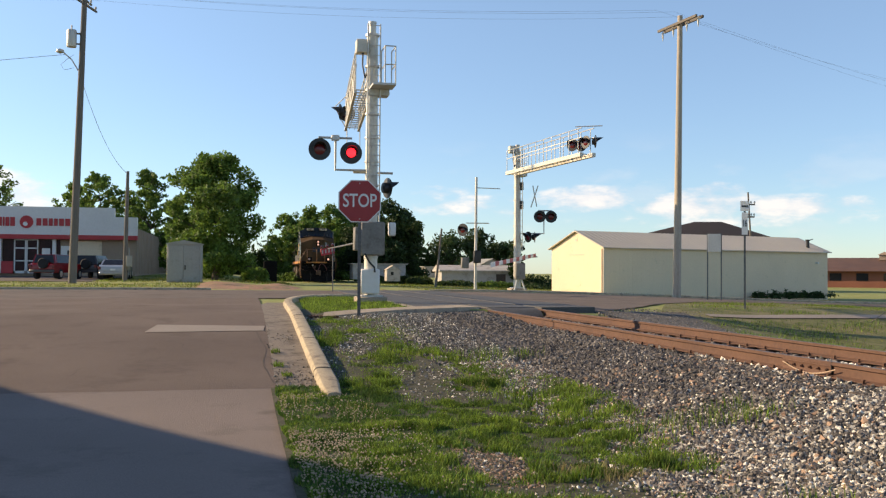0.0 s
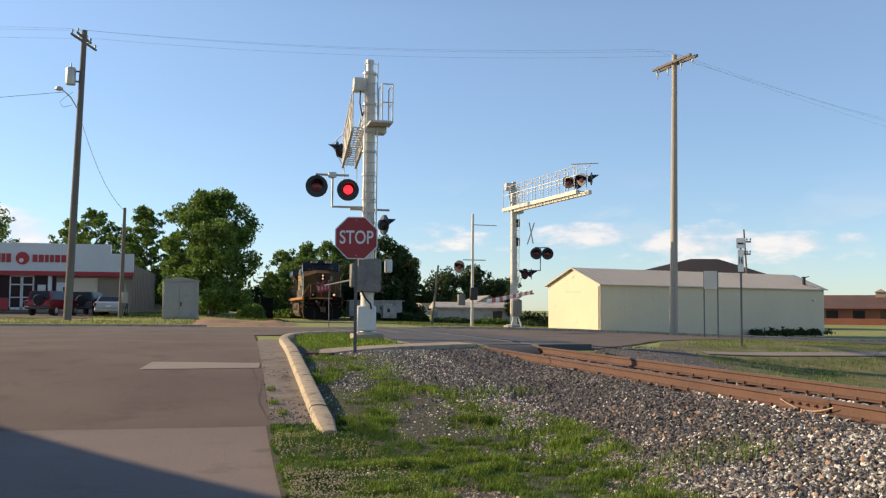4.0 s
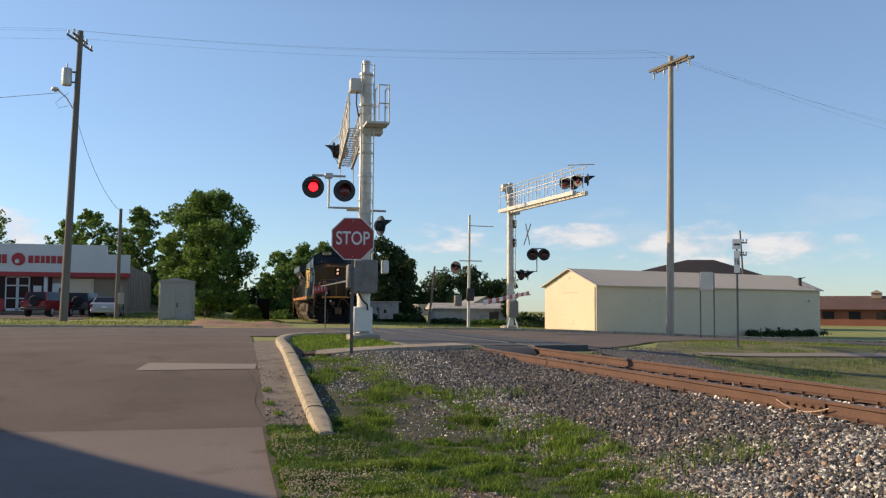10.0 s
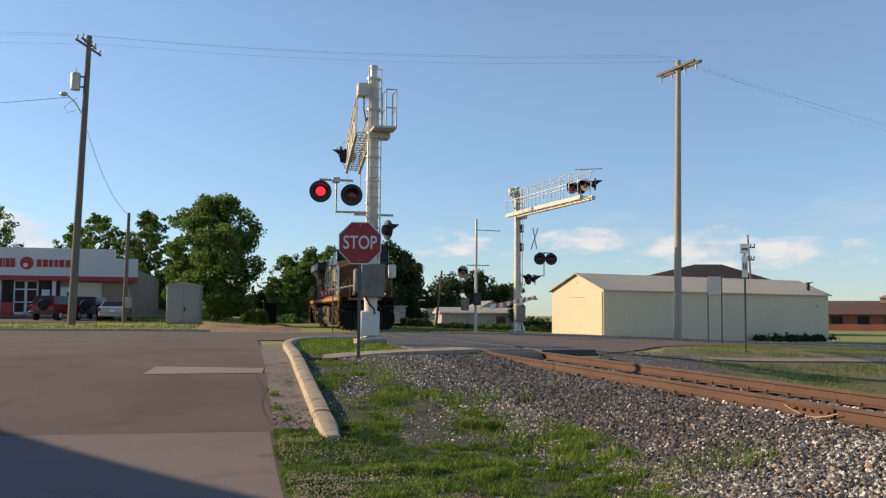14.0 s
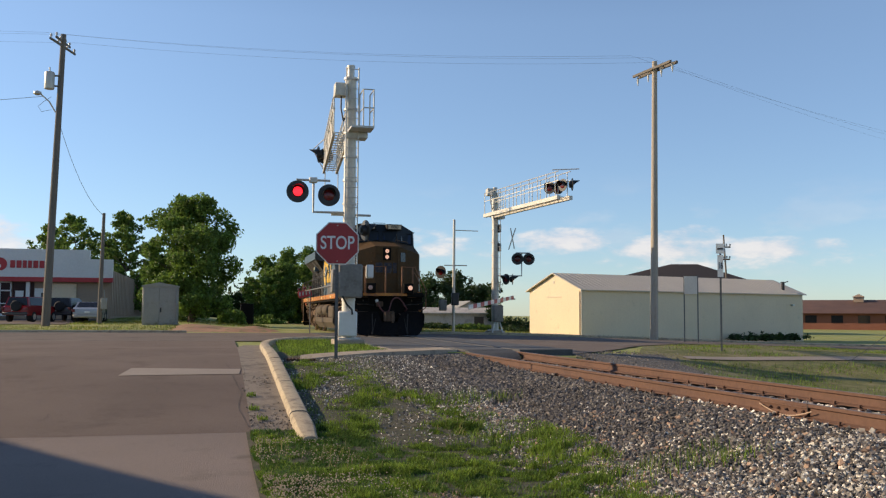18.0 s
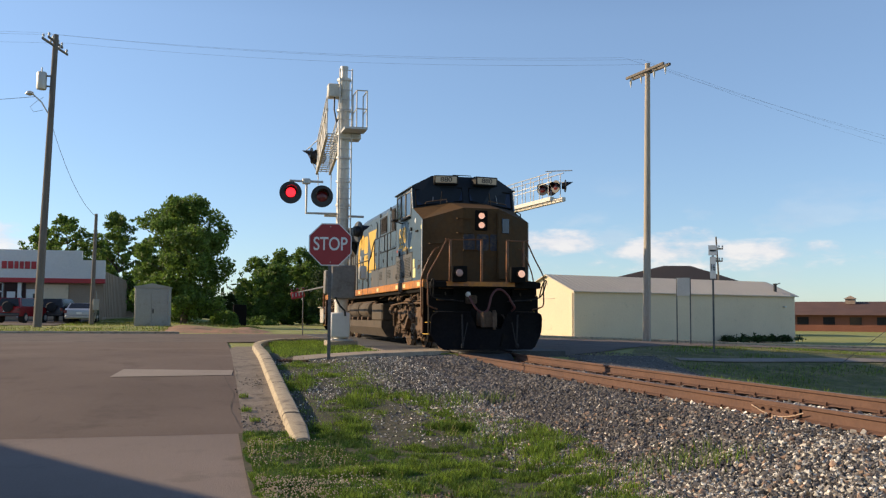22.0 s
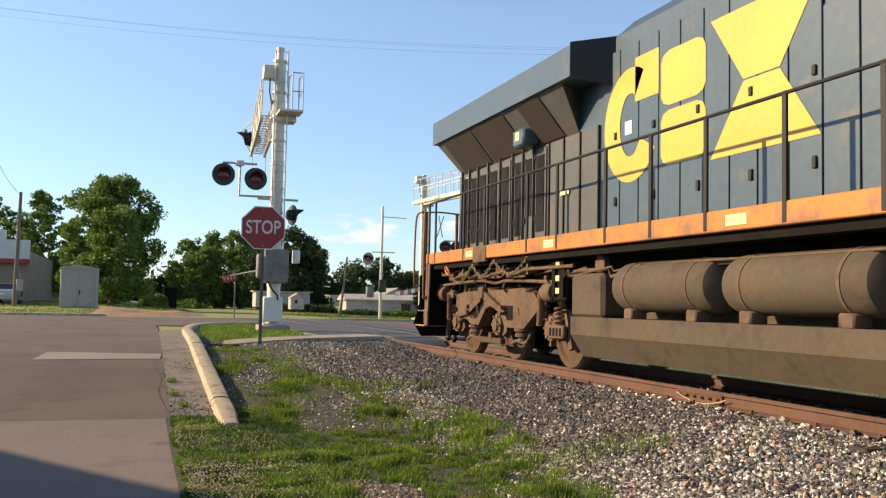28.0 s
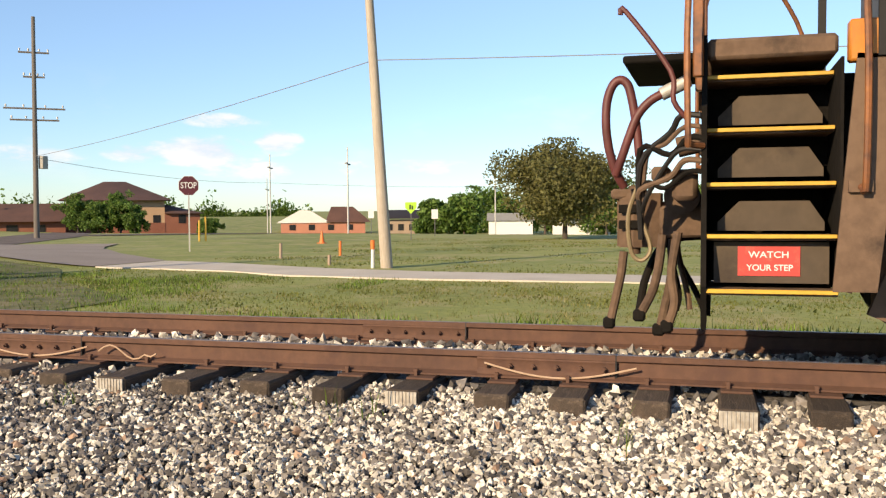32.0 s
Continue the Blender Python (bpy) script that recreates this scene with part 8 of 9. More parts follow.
    for z in (3.65, 3.4):
        part("headlight", Mesh().lathe([(0.02, 0.03), (0.07, 0.022), (0.082, 0.005), (0.082, 0.03)], (0, -0.37, z), "y", 20), HEADLIGHT, hb, "lit round headlight")
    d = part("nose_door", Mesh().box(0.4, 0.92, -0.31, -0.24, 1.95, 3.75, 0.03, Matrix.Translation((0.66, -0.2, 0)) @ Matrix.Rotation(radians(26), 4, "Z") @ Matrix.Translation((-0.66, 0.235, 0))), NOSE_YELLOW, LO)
    part("door_window", Mesh().box(0.53, 0.79, -0.33, -0.3, 3.2, 3.6, 0.05, Matrix.Translation((0.66, -0.2, 0)) @ Matrix.Rotation(radians(26), 4, "Z") @ Matrix.Translation((-0.66, 0.235, 0))), CAB_GLASS, d)
    for x, w, z in ((-0.34, 0.32, 2.94), (0.04, 0.34, 2.94), (0.36, 0.22, 2.94)):
        part("faded_mark", Mesh().prism([(x + w / 2 * max(-1, min(1, 1.3 * math.cos(math.pi * k / 10))), z + 0.22 * max(-1, min(1, 1.3 * math.sin(math.pi * k / 10)))) for k in range(20)], -0.308, -0.298, "y"), FADED, LO, "faded dark blue shape on the nose")
    grabs = ((-1.15, 2.9), (-0.47, 3.57), (-0.47, 3.18), (-0.3, 2.72))
    for x, z in grabs:
        yy = -0.3 - 0.06 if abs(x) < 0.5 else -0.3 + (abs(x) - 0.5) * 0.5 - 0.06
        part("grab_iron", Mesh().pipe([(x - 0.2, yy + 0.08, z), (x - 0.2, yy, z), (x + 0.2, yy, z), (x + 0.2, yy + 0.06, z)], 0.014), NOSE_YELLOW, LO)
    part("lift_rail", Mesh().pipe([(1.3, 0.25, 3.68), (1.3, 0.25, 3.8), (1.42, 1.0, 3.95), (1.42, 1.0, 3.86)], 0.015), RAILING, LO)


def loco_hood():
    # engine hood
    part("hood", Mesh().box(-0.95, 0.95, 3.8, 20.6, 1.92, 4.55, 0.0).prism([(-0.95, 4.55), (0.95, 4.55), (0.95, 4.64), (0.66, 4.9), (-0.66, 4.9), (-0.95, 4.64)], 3.8, 14.2, "y"), LOCO_BLUE, LO, smooth=False)
    part("rear_hood_skin", Mesh().box(-0.965, 0.965, 14.62, 20.61, 1.94, 3.5), LOCO_GREY, LO, "dusty grey-brown rear doors")
    for s in (-1, 1):
        x = s * 0.965
        # upper grilles and vents behind the cab
        for a, b, z0, z1 in ((8.2, 9.25, 3.92, 4.5), (6.69, 7.24, 3.85, 4.62), (5.8, 6.38, 3.95, 4.62), (5.18, 5.64, 4.3, 4.64)):
            g = part("intake_grille", Mesh().box(x, x + s * 0.02, a, b, z0, z1, 0.006), RAILING, LO)
            sl = Mesh()
            for k in range(7):
                q = a + 0.05 + k * (b - a - 0.1) / 7
                sl.box(x + s * 0.018, x + s * 0.034, q, q + 0.035, z0 + 0.05, z1 - 0.05)
            part("slat", sl, GRILLE, g)
        for v in (5.7, 6.52, 7.5, 9.5, 10.4, 11.5):
            part("panel_seam", Mesh().box(x - s * 0.012, x + s * 0.006, v, v + 0.02, 1.95, 4.5), RAILING, LO)
        for v, z in ((9.45, 4.62), (7.5, 4.66)):
            part("lifting_lug", Mesh().lathe([(0.03, -0.02), (0.075, -0.02), (0.075, 0.02), (0.03, 0.02)], (x, v, z), "x", 14), RAILING, LO)
        # low cabinets along the walkway
        c = part("side_cabinet", Mesh().box(s * 1.0, s * 1.49, 3.86, 8.3, 1.93, 2.54, 0.02), LOCO_GREY, LO, "low dusty cabinet with louvres")
        for a in (4.75, 6.2):
            sl = Mesh()
            for k in range(6):
                sl.box(s * 1.49, s * 1.5, a, a + 0.5, 2.16 + k * 0.045, 2.18 + k * 0.045)
            part("louvre", sl, LOUVRE, c)
        tc_ = part("side_cabinet", Mesh().box(s * 0.95, s * 1.28, 3.84, 7.45, 2.53, 3.12, 0.015), LOCO_BLUE, LO, "taller blue cabinet behind the walkway")
        for v in (4.6, 5.45, 6.3, 7.0):
            part("door_gap", Mesh().box(s * 1.275, s * 1.284, v, v + 0.016, 2.57, 3.1), LOUVRE, tc_)
            part("latch", Mesh().box(s * 1.28, s * 1.3, v + 0.08, v + 0.13, 2.76, 2.88, 0.008), RAILING, tc_)
        part("ledge", Mesh().box(s * 1.0, s * 1.31, 3.84, 7.47, 3.12, 3.15, 0.006), LOCO_DARK, tc_)
        for v in (5.4, 6.9):
            part("seam", Mesh().box(s * 1.485, s * 1.495, v, v + 0.018, 1.95, 2.5), LOUVRE, c)
        # engine doors with latches
        for k in range(12):
            v = 8.62 + k * 0.49
            part("hood_door", Mesh().box(x, x + s * 0.02, v + 0.01, v + 0.475, 2.0, 3.85 if k < 3 else 4.42, 0.006), LOCO_BLUE, LO)
            if k % 2:
                for za, zb in ((2.3, 2.42), (3.2, 3.3)):
                    part("latch", Mesh().box(x + s * 0.018, x + s * 0.045, v + 0.07, v + 0.13, za, zb, 0.01), RAILING, LO)
        # rear grilled doors
        for a, b, z0, z1 in ((19.93, 20.25, 2.08, 3.4), (19.5, 19.84, 2.1, 3.36), (19.05, 19.36, 2.1, 3.36), (18.49, 18.82, 2.1, 3.36), (17.94, 18.23, 2.1, 3.36), (17.32, 17.64, 2.1, 3.36), (16.89, 17.19, 2.4, 3.36), (16.44, 16.75, 2.12, 3.36)):
            d = part("grille_door", Mesh().box(x, x + s * 0.025, a - 0.05, b + 0.06, 1.97, 3.47, 0.008), LOCO_GREY, LO)
            part("grille", Mesh().box(x + s * 0.024, x + s * 0.03, a, b, z0, z1), GRILLE, d)
            for k in range(8):
                q = a + 0.012 + k * (b - a) / 8
                part("grille_bar", Mesh().box(x + s * 0.028, x + s * 0.042, q, q + 0.014, z0 + 0.01, z1 - 0.01), LOUVRE, d)
            for za, zb in ((2.28, 2.4), (3.3, 3.38)):
                part("latch", Mesh().box(x + s * 0.024, x + s * 0.05, b + 0.005, b + 0.045, za, zb, 0.009), RAILING, d)
            part("hinge_post", Mesh().box(x + s * 0.02, x + s * 0.07, b + 0.062, b + 0.085, 2.0, 3.55, 0.01), LOCO_GREY, d)
        for v in (14.62, 15.2, 15.75, 16.28):
            part("door_seam", Mesh().box(x, x + s * 0.024, v, v + 0.03, 1.97, 3.5), RAILING, LO)
        part("stencil_patch", Mesh().box(x + s * 0.02, x + s * 0.028, 15.55, 15.85, 2.62, 2.68), LABEL_YEL, LO)
        part("white_patch", Mesh().box(x + s * 0.02, x + s * 0.028, 13.68, 13.86, 3.22, 3.4), SIGN_WHITE, LO)
        part("white_patch", Mesh().box(x + s * 0.02, x + s * 0.028, 19.98, 20.14, 3.33, 3.42), LABEL_YEL, LO)
        # large yellow shapes of the livery: an open ring, two stacked pads and two wedges point to point
        xo = x + s * 0.027
        def flat(rings, faces):
            part("livery_shape", Mesh().add([(xo, a, z) for a, z in rings], faces), LOCO_YELLOW, LO, "large yellow livery shape", smooth=False)
        n = 30
        def arc(cy, cz, ro, ri, t0, t1):
            t = [radians(t0 + (t1 - t0) * k / n) for k in range(n + 1)]
            pts = [(cy - s * -ro[0] * math.cos(q), cz + ro[1] * math.sin(q)) for q in t] + [(cy - s * -ri[0] * math.cos(q), cz + ri[1] * math.sin(q)) for q in t]
            flat(pts, [(k, k + 1, n + 2 + k, n + 1 + k) for k in range(n)])
        arc(13.72, 3.34, (0.71, 0.76), (0.28, 0.42), 62, 330)
        flat([(13.7 + s * 0.1, 3.62), (13.7 + s * 0.68, 3.62), (13.7 + s * 0.68, 4.2), (13.7 + s * 0.1, 4.2)], [(0, 1, 2, 3)])
        for zc in (3.76, 3.02):
            flat([(12.48 + 0.48 * max(-1, min(1, 1.25 * math.cos(2 * math.pi * k / 24))), zc + 0.34 * max(-1, min(1, 1.25 * math.sin(2 * math.pi * k / 24)))) for k in range(24)], [tuple(range(24))])
        flat([(11.0 - 0.9, 4.2), (11.0 + 0.9, 4.2), (11.0 + 0.3, 3.41), (11.0 - 0.3, 3.41)], [(0, 1, 2, 3)])
        flat([(11.0 - 0.9, 2.62), (11.0 + 0.9, 2.62), (11.0 + 0.3, 3.39), (11.0 - 0.3, 3.39)], [(0, 1, 2, 3)])
    # radiators: wide top with raked grilles below
    part("radiator_top", Mesh().prism([(-1.5, 4.12), (1.5, 4.12), (1.5, 4.56), (1.38, 4.62), (-1.38, 4.62), (-1.5, 4.56)], 14.5, 20.78, "y"), LOCO_BLUE, LO, "wide grey-blue radiator housing", smooth=False)
    part("radiator_nose", Mesh().add([(-1.5, 14.5, 4.12), (1.5, 14.5, 4.12), (1.5, 14.5, 4.6), (-1.5, 14.5, 4.6), (-0.95, 14.2, 3.95), (0.95, 14.2, 3.95), (0.95, 14.2, 4.66), (-0.95, 14.2, 4.66)], [(4, 5, 6, 7), (0, 4, 7, 3), (1, 2, 6, 5), (0, 1, 5, 4), (2, 3, 7, 6)]), LOCO_DARK, LO, smooth=False)
    for s in (-1, 1):
        rk = Mesh().add([(s * 0.95, 15.3, 3.5), (s * 0.95, 20.44, 3.5), (s * 1.44, 20.7, 4.13), (s * 1.44, 14.9, 4.13), (s * 0.9, 15.3, 4.13), (s * 0.9, 20.44, 4.13)], [(0, 1, 2, 3), (1, 5, 2), (0, 3, 4), (0, 4, 5, 1)])
        g = part("raked_grille", rk, LOCO_GREY, LO, smooth=False)
        for a, b in ((15.7, 16.5), (17.15, 18.6), (18.72, 20.22)):
            p0, p1 = Vector((s * 0.985, 0, 3.53)), Vector((s * 1.42, 0, 4.09))
            nn = Vector((s * 0.63, 0, -0.49)) * 0.012
            q = Mesh().add([Vector((p0.x, a, p0.z)) + nn, Vector((p0.x, b, p0.z)) + nn, Vector((p1.x, b + 0.1, p1.z)) + nn, Vector((p1.x, a + 0.06, p1.z)) + nn], [(0, 1, 2, 3)])
            part("mesh_panel", q, GRILLE, g, smooth=False)
        part("marker_box", Mesh().box(s * 1.0, s * 1.3, 16.6, 17.05, 3.5, 3.8, 0.04).box(s * 1.02, s * 1.2, 16.65, 17.0, 3.78, 4.05, 0.03), LOCO_BLUE, LO)
        part("notice", Mesh().box(s * 1.298, s * 1.306, 16.75, 16.92, 3.6, 3.74), LABEL_YEL, LO)


def loco_frame():
    for s in (-1, 1):
        st = part("sill", Mesh().box(s * 1.42, s * 1.53, 0.02, 21.0, 1.72, 1.94, 0.012), SILL, LO, "orange-striped side sill")
        for v in (2.25, 3.35, 6.6, 10.5, 14.9, 18.25, 0.35):
            part("reflector", Mesh().box(s * 1.528, s * 1.535, v, v + 0.34, 1.77, 1.88), LABEL_YEL, st)
        part("jacking_pad", Mesh().box(s * 1.5, s * 1.545, 2.73, 3.2, 1.66, 1.945, 0.01), DUST, st)
        part("jacking_pad", Mesh().box(s * 1.5, s * 1.545, 17.57, 18.2, 1.66, 1.945, 0.01), DUST, st)
        # walkway and handrail
        part("walkway", Mesh().box(s * 0.95, s * 1.44, 3.8, 20.9, 1.86, 1.93), UNDER, LO)
        X = s * 1.52
        hr = part("handrail", Mesh().pipe([(X, 3.82, 3.6), (X, 7.45, 3.57), (X, 7.65, 3.5), (X, 8.4, 2.98), (X, 8.6, 2.93), (X, 20.83, 2.94)], 0.02, 8), RAILING, LO)
        for v, z in ((5.16, 3.59), (6.65, 3.58), (7.5, 3.56)):
            part("stanchion", Mesh().box(X - 0.012, X + 0.012, v - 0.03, v + 0.03, 2.5, z), RAILING, hr)
        for v in (8.75, 9.95, 11.2, 12.3, 13.39, 14.82, 15.88, 17.7, 18.75, 20.42, 20.83):
            part("stanchion", Mesh().box(X - 0.014, X + 0.014, v - 0.032, v + 0.032, 1.74, 2.95, 0.004), RAILING, hr)
    part("deck_plate", Mesh().box(-1.45, 1.45, 0.2, 20.7, 1.62, 1.74).box(-0.84, 0.84, 20.7, 21.62, 1.62, 1.74), UNDER, LO)
    part("underframe_beam", Mesh().box(-0.9, 0.9, 0.2, 21.42, 1.2, 1.64), UNDER, LO)
    # fuel tank
    tk = part("fuel_tank", Mesh().prism([(-1.42, 0.56), (-1.22, 0.26), (1.22, 0.26), (1.42, 0.56), (1.42, 0.8), (-1.42, 0.8)], 6.6, 14.56, "y").box(-1.42, 1.42, 6.6, 8.52, 0.79, 1.38, 0.05).box(-1.42, 1.42, 13.65, 14.56, 0.79, 1.38, 0.05).box(-0.9, 0.9, 8.4, 13.7, 0.79, 1.5), DUST_TANK, LO, "dust-covered fuel tank", smooth=False)
    for s in (-1, 1):
        for a, b in ((8.9, 11.08), (11.22, 13.38)):
            t = part("air_reservoir", Mesh().lathe([(0.02, 0), (0.16, 0.02), (0.28, 0.1), (0.305, 0.18), (0.305, b - a - 0.18), (0.28, b - a - 0.1), (0.16, b - a - 0.02), (0.02, b - a)], (s * 1.2, a, 1.19), "y", 26), DUST_TANK, LO, "dusty round air reservoir")
            for v in (a + 0.4, b - 0.4):
                part("strap", Mesh().lathe([(0.306, -0.02), (0.313, -0.02), (0.313, 0.02), (0.306, 0.02)], (s * 1.2, v, 1.19), "y", 26), DUST, t)
                part("bracket", Mesh().box(s * 1.22, s * 1.43, v - 0.1, v + 0.1, 0.79, 0.93, 0.02), DUST, t)
        part("filler", Mesh().lathe([(0.03, 0), (0.13, 0.0), (0.13, 0.08), (0.05, 0.1)], (s * 1.3, 13.95, 1.5), "x", 16), DUST, LO)
        # fuel gauge column
        gq = part("gauge_column", Mesh().box(s * 1.2, s * 1.3, 14.95, 15.4, 1.02, 1.62, 0.02).box(s * 1.3, s * 1.34, 14.98, 15.1, 1.08, 1.58).box(s * 1.3, s * 1.34, 15.26, 15.36, 1.08, 1.58), UNDER, LO)
        for z in (1.12, 1.3, 1.5):
            part("gauge_label", Mesh().box(s * 1.33, s * 1.336, 15.12, 15.24, z, z + 0.08), LABEL_YEL, gq)
        # pipes under the sill
        rnd = random.Random(8)
        for k in range(10):
            z = 1.66 - 0.05 * (k % 5) - rnd.uniform(0, 0.03)
            xx = s * (1.36 - 0.07 * (k % 4))
            a, b = ((3.8, 8.2), (0.5, 6.0), (14.9, 20.9), (14.6, 20.4), (8.2, 14.9))[k % 5]
            pts = [(xx, a, z)]
            v = a
            while v < b:
                v += rnd.uniform(0.5, 1.4)
                z2 = z - rnd.choice((0, 0, 0.06, 0.1))
                pts += [(xx, min(v, b), z2), (xx, min(v + 0.06, b), z)]
            part("pipe", Mesh().pipe(pts, rnd.choice((0.014, 0.02, 0.026)), 7), DUST, LO)
        for a in (0.9, 2.2, 4.1, 16.2, 17.2, 19.2):
            part("hanger", Mesh().box(s * 1.3, s * 1.36, a, a + 0.07, 1.42, 1.73).tube((s * 1.28, a - 0.1, 1.5), (s * 1.28, a + 0.35, 1.48), 0.055, n=10), DUST, LO)
        part("valve_pot", Mesh().lathe([(0.02, -0.1), (0.07, -0.1), (0.08, 0.05), (0.05, 0.1), (0.09, 0.12), (0.02, 0.14)], (s * 1.3, 17.5, 1.52), "z", 14), DUST, LO)
        part("valve_pot", Mesh().lathe([(0.02, -0.1), (0.07, -0.1), (0.08, 0.05), (0.05, 0.1), (0.09, 0.12), (0.02, 0.14)], (s * 1.3, 1.35, 1.52), "z", 14), DUST, LO)
        # safety chain in swags
        links = Mesh()
        pins = [(19.72, 1.52), (18.45, 1.64), (17.42, 1.68), (15.98, 1.68)]
        for (a, za), (b, zb) in zip(pins, pins[1:]):
            nl = int(abs(a - b) / 0.058)
            for k in range(nl):
                t = (k + 0.5) / nl
                c = Vector((s * 1.46, a + (b - a) * t, za + (zb - za) * t - 0.24 * math.sin(math.pi * t)))
                t2 = t + 0.02
                d = (Vector((s * 1.46, a + (b - a) * t2, za + (zb - za) * t2 - 0.24 * math.sin(math.pi * t2))) - c).normalized()
                side = Vector((1, 0, 0)) if k % 2 else d.cross(Vector((1, 0, 0))).normalized()
                ring = [c + d * 0.04 * math.cos(w) + side * 0.021 * math.sin(w) for w in [2 * math.pi * i / 8 for i in range(9)]]
                links.pipe(ring, 0.0075, 5)
        part("safety_chain", links, CHAIN, LO, "rusty safety chain hung in swags")
        part("chain_clip", Mesh().pipe([(s * 1.47, 19.71, 1.56), (s * 1.47, 19.86, 1.64), (s * 1.47, 19.93, 1.62), (s * 1.47, 19.9, 1.56), (s * 1.47, 19.74, 1.49), (s * 1.47, 19.69, 1.52), (s * 1.47, 19.71, 1.56)], 0.017, 8), ORANGE_POST, LO, "orange chain clip")


def loco_truck(vs, mirror):
    """A three-axle truck; vs: the axles' places."""
    mid = vs[1]
    for v in vs:
        part("traction_motor", Mesh().box(-0.6, 0.6, v - 0.5, v + 0.5, 0.2, 0.75, 0.06), UNDER, LO)
    tr = part("truck_bolster", Mesh().box(-0.9, 0.9, vs[0] - 0.3, vs[2] + 0.3, 0.7, 1.18), UNDER, LO)
    for v in vs:
        ax = part("wheelset", Mesh().tube((-1.0, v, 0.535), (1.0, v, 0.535), 0.1, n=14), UNDER, LO)
        for s in (-1, 1):
            prof = [(0.04, 0.02), (0.16, 0.03), (0.2, -0.02), (0.42, -0.03), (0.46, 0.01), (0.525, 0.015), (0.532, 0.0), (0.535, -0.1), (0.56, -0.115), (0.56, -0.14), (0.46, -0.145), (0.04, -0.1)]
            w = part("wheel", Mesh().lathe([(r, s * t) for r, t in prof], (s * 0.8, v, 0.535), "x", 44), WHEEL, ax)
            part("tread", Mesh().lathe([(0.536, s * -0.005), (0.5385, s * -0.005), (0.5385, s * -0.1), (0.536, s * -0.1)], (s * 0.8, v, 0.535), "x", 44, False), TREAD, w, "bright worn tread")
    for s in (-1, 1):
        xo, xi = s * 1.22, s * 1.08
        # cast side frame, arched over the middle axle
        o = [(-2.0, 0.93), (-1.72, 1.14), (-1.3, 1.22), (-0.5, 1.2), (0.1, 1.19), (0.3, 1.24), (0.55, 1.24), (0.7, 1.19), (1.5, 1.17), (1.95, 1.12), (1.97, 0.92), (1.68, 0.68), (1.2, 0.66), (0.96, 0.57), (0.56, 0.57), (0.42, 0.7), (0.22, 0.86), (0.0, 0.91), (-0.22, 0.86), (-0.4, 0.72), (-0.52, 0.57), (-1.34, 0.57)]
        f = part("side_frame", Mesh().prism([(mid + a, z) for a, z in o], xo, xi, "x"), DUST, tr, "dust-coated cast side frame", smooth=False)
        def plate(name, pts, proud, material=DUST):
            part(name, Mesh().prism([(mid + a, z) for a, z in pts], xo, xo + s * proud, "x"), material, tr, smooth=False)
        plate("rib", [(-0.66, 0.84), (-0.56, 0.78), (0.5, 1.08), (0.5, 1.17), (0.3, 1.17)], 0.07)
        plate("rib", [(0.56, 0.58), (0.96, 0.58), (1.2, 0.67), (1.1, 0.73), (0.92, 0.68), (0.66, 0.68), (0.44, 0.86), (0.2, 0.98), (0.0, 1.0), (-0.2, 0.97), (-0.32, 0.86), (-0.22, 0.87), (0.0, 0.92), (0.22, 0.87), (0.42, 0.71)], 0.06)
        plate("rib", [(0.5, 1.0), (0.5, 1.1), (1.2, 0.88), (1.72, 0.8), (1.68, 0.7), (1.15, 0.76)], 0.06)
        # flat black plates give the recesses and the window their shade as colour
        plate("pocket_shade", [(0.46, 0.9), (0.5, 0.99), (1.08, 0.77), (0.92, 0.69), (0.68, 0.7)], 0.004, UNDER)
        plate("pocket_shade", [(0.0, 1.01), (0.24, 1.03), (0.12, 1.06), (-0.3, 0.95), (-0.22, 0.97)], 0.004, UNDER)
        plate("frame_window_shade", [(-0.62, 0.69), (-0.88, 0.69), (-0.88, 0.93), (-0.62, 0.93)], 0.006, UNDER)
        plate("cast_mark", [(-1.08, 0.78), (-1.16, 0.78), (-1.12, 0.9), (-1.04, 0.9)], 0.012)
        part("bracket", Mesh().box(xo, xo + s * 0.1, mid + 0.3, mid + 0.52, 1.04, 1.25, 0.02), DUST, tr)
        for a in (1.1, -0.57):
            for z in (0.8, 0.9):
                part("bolt", Mesh().tube((xo, mid + a, z), (xo + s * 0.11, mid + a, z), 0.035, n=8), DUST, tr)
        if mirror:
            gp = part("guard_plate", Mesh().box(s * 1.16, s * 1.24, vs[0] - 0.62, vs[0] - 0.12, 0.46, 0.66, 0.02), DUST, tr)
            for k in range(4):
                part("slot", Mesh().box(s * 1.238, s * 1.244, vs[0] - 0.56 + 0.11 * k, vs[0] - 0.49 + 0.11 * k, 0.5, 0.62, 0.01), UNDER, gp)
        # journal boxes, springs, brake gear
        for k, v in enumerate(vs):
            j = part("journal_box", Mesh().lathe([(0.03, 0.0), (0.11, 0.0), (0.12, -0.03), (0.19, -0.05), (0.2, -0.2)], (s * 1.2, v, 0.6), "x", 20) if s > 0 else Mesh().lathe([(0.03, 0.0), (0.11, 0.0), (0.12, 0.03), (0.19, 0.05), (0.2, 0.2)], (s * 1.2, v, 0.6), "x", 20), DUST, tr)
            for q in range(6):
                w = 2 * math.pi * q / 6
                part("bolt", Mesh().tube((s * 1.15, v + 0.155 * math.cos(w), 0.6 + 0.155 * math.sin(w)), (s * 1.19, v + 0.155 * math.cos(w), 0.6 + 0.155 * math.sin(w)), 0.019, n=6), CHAIN, j)
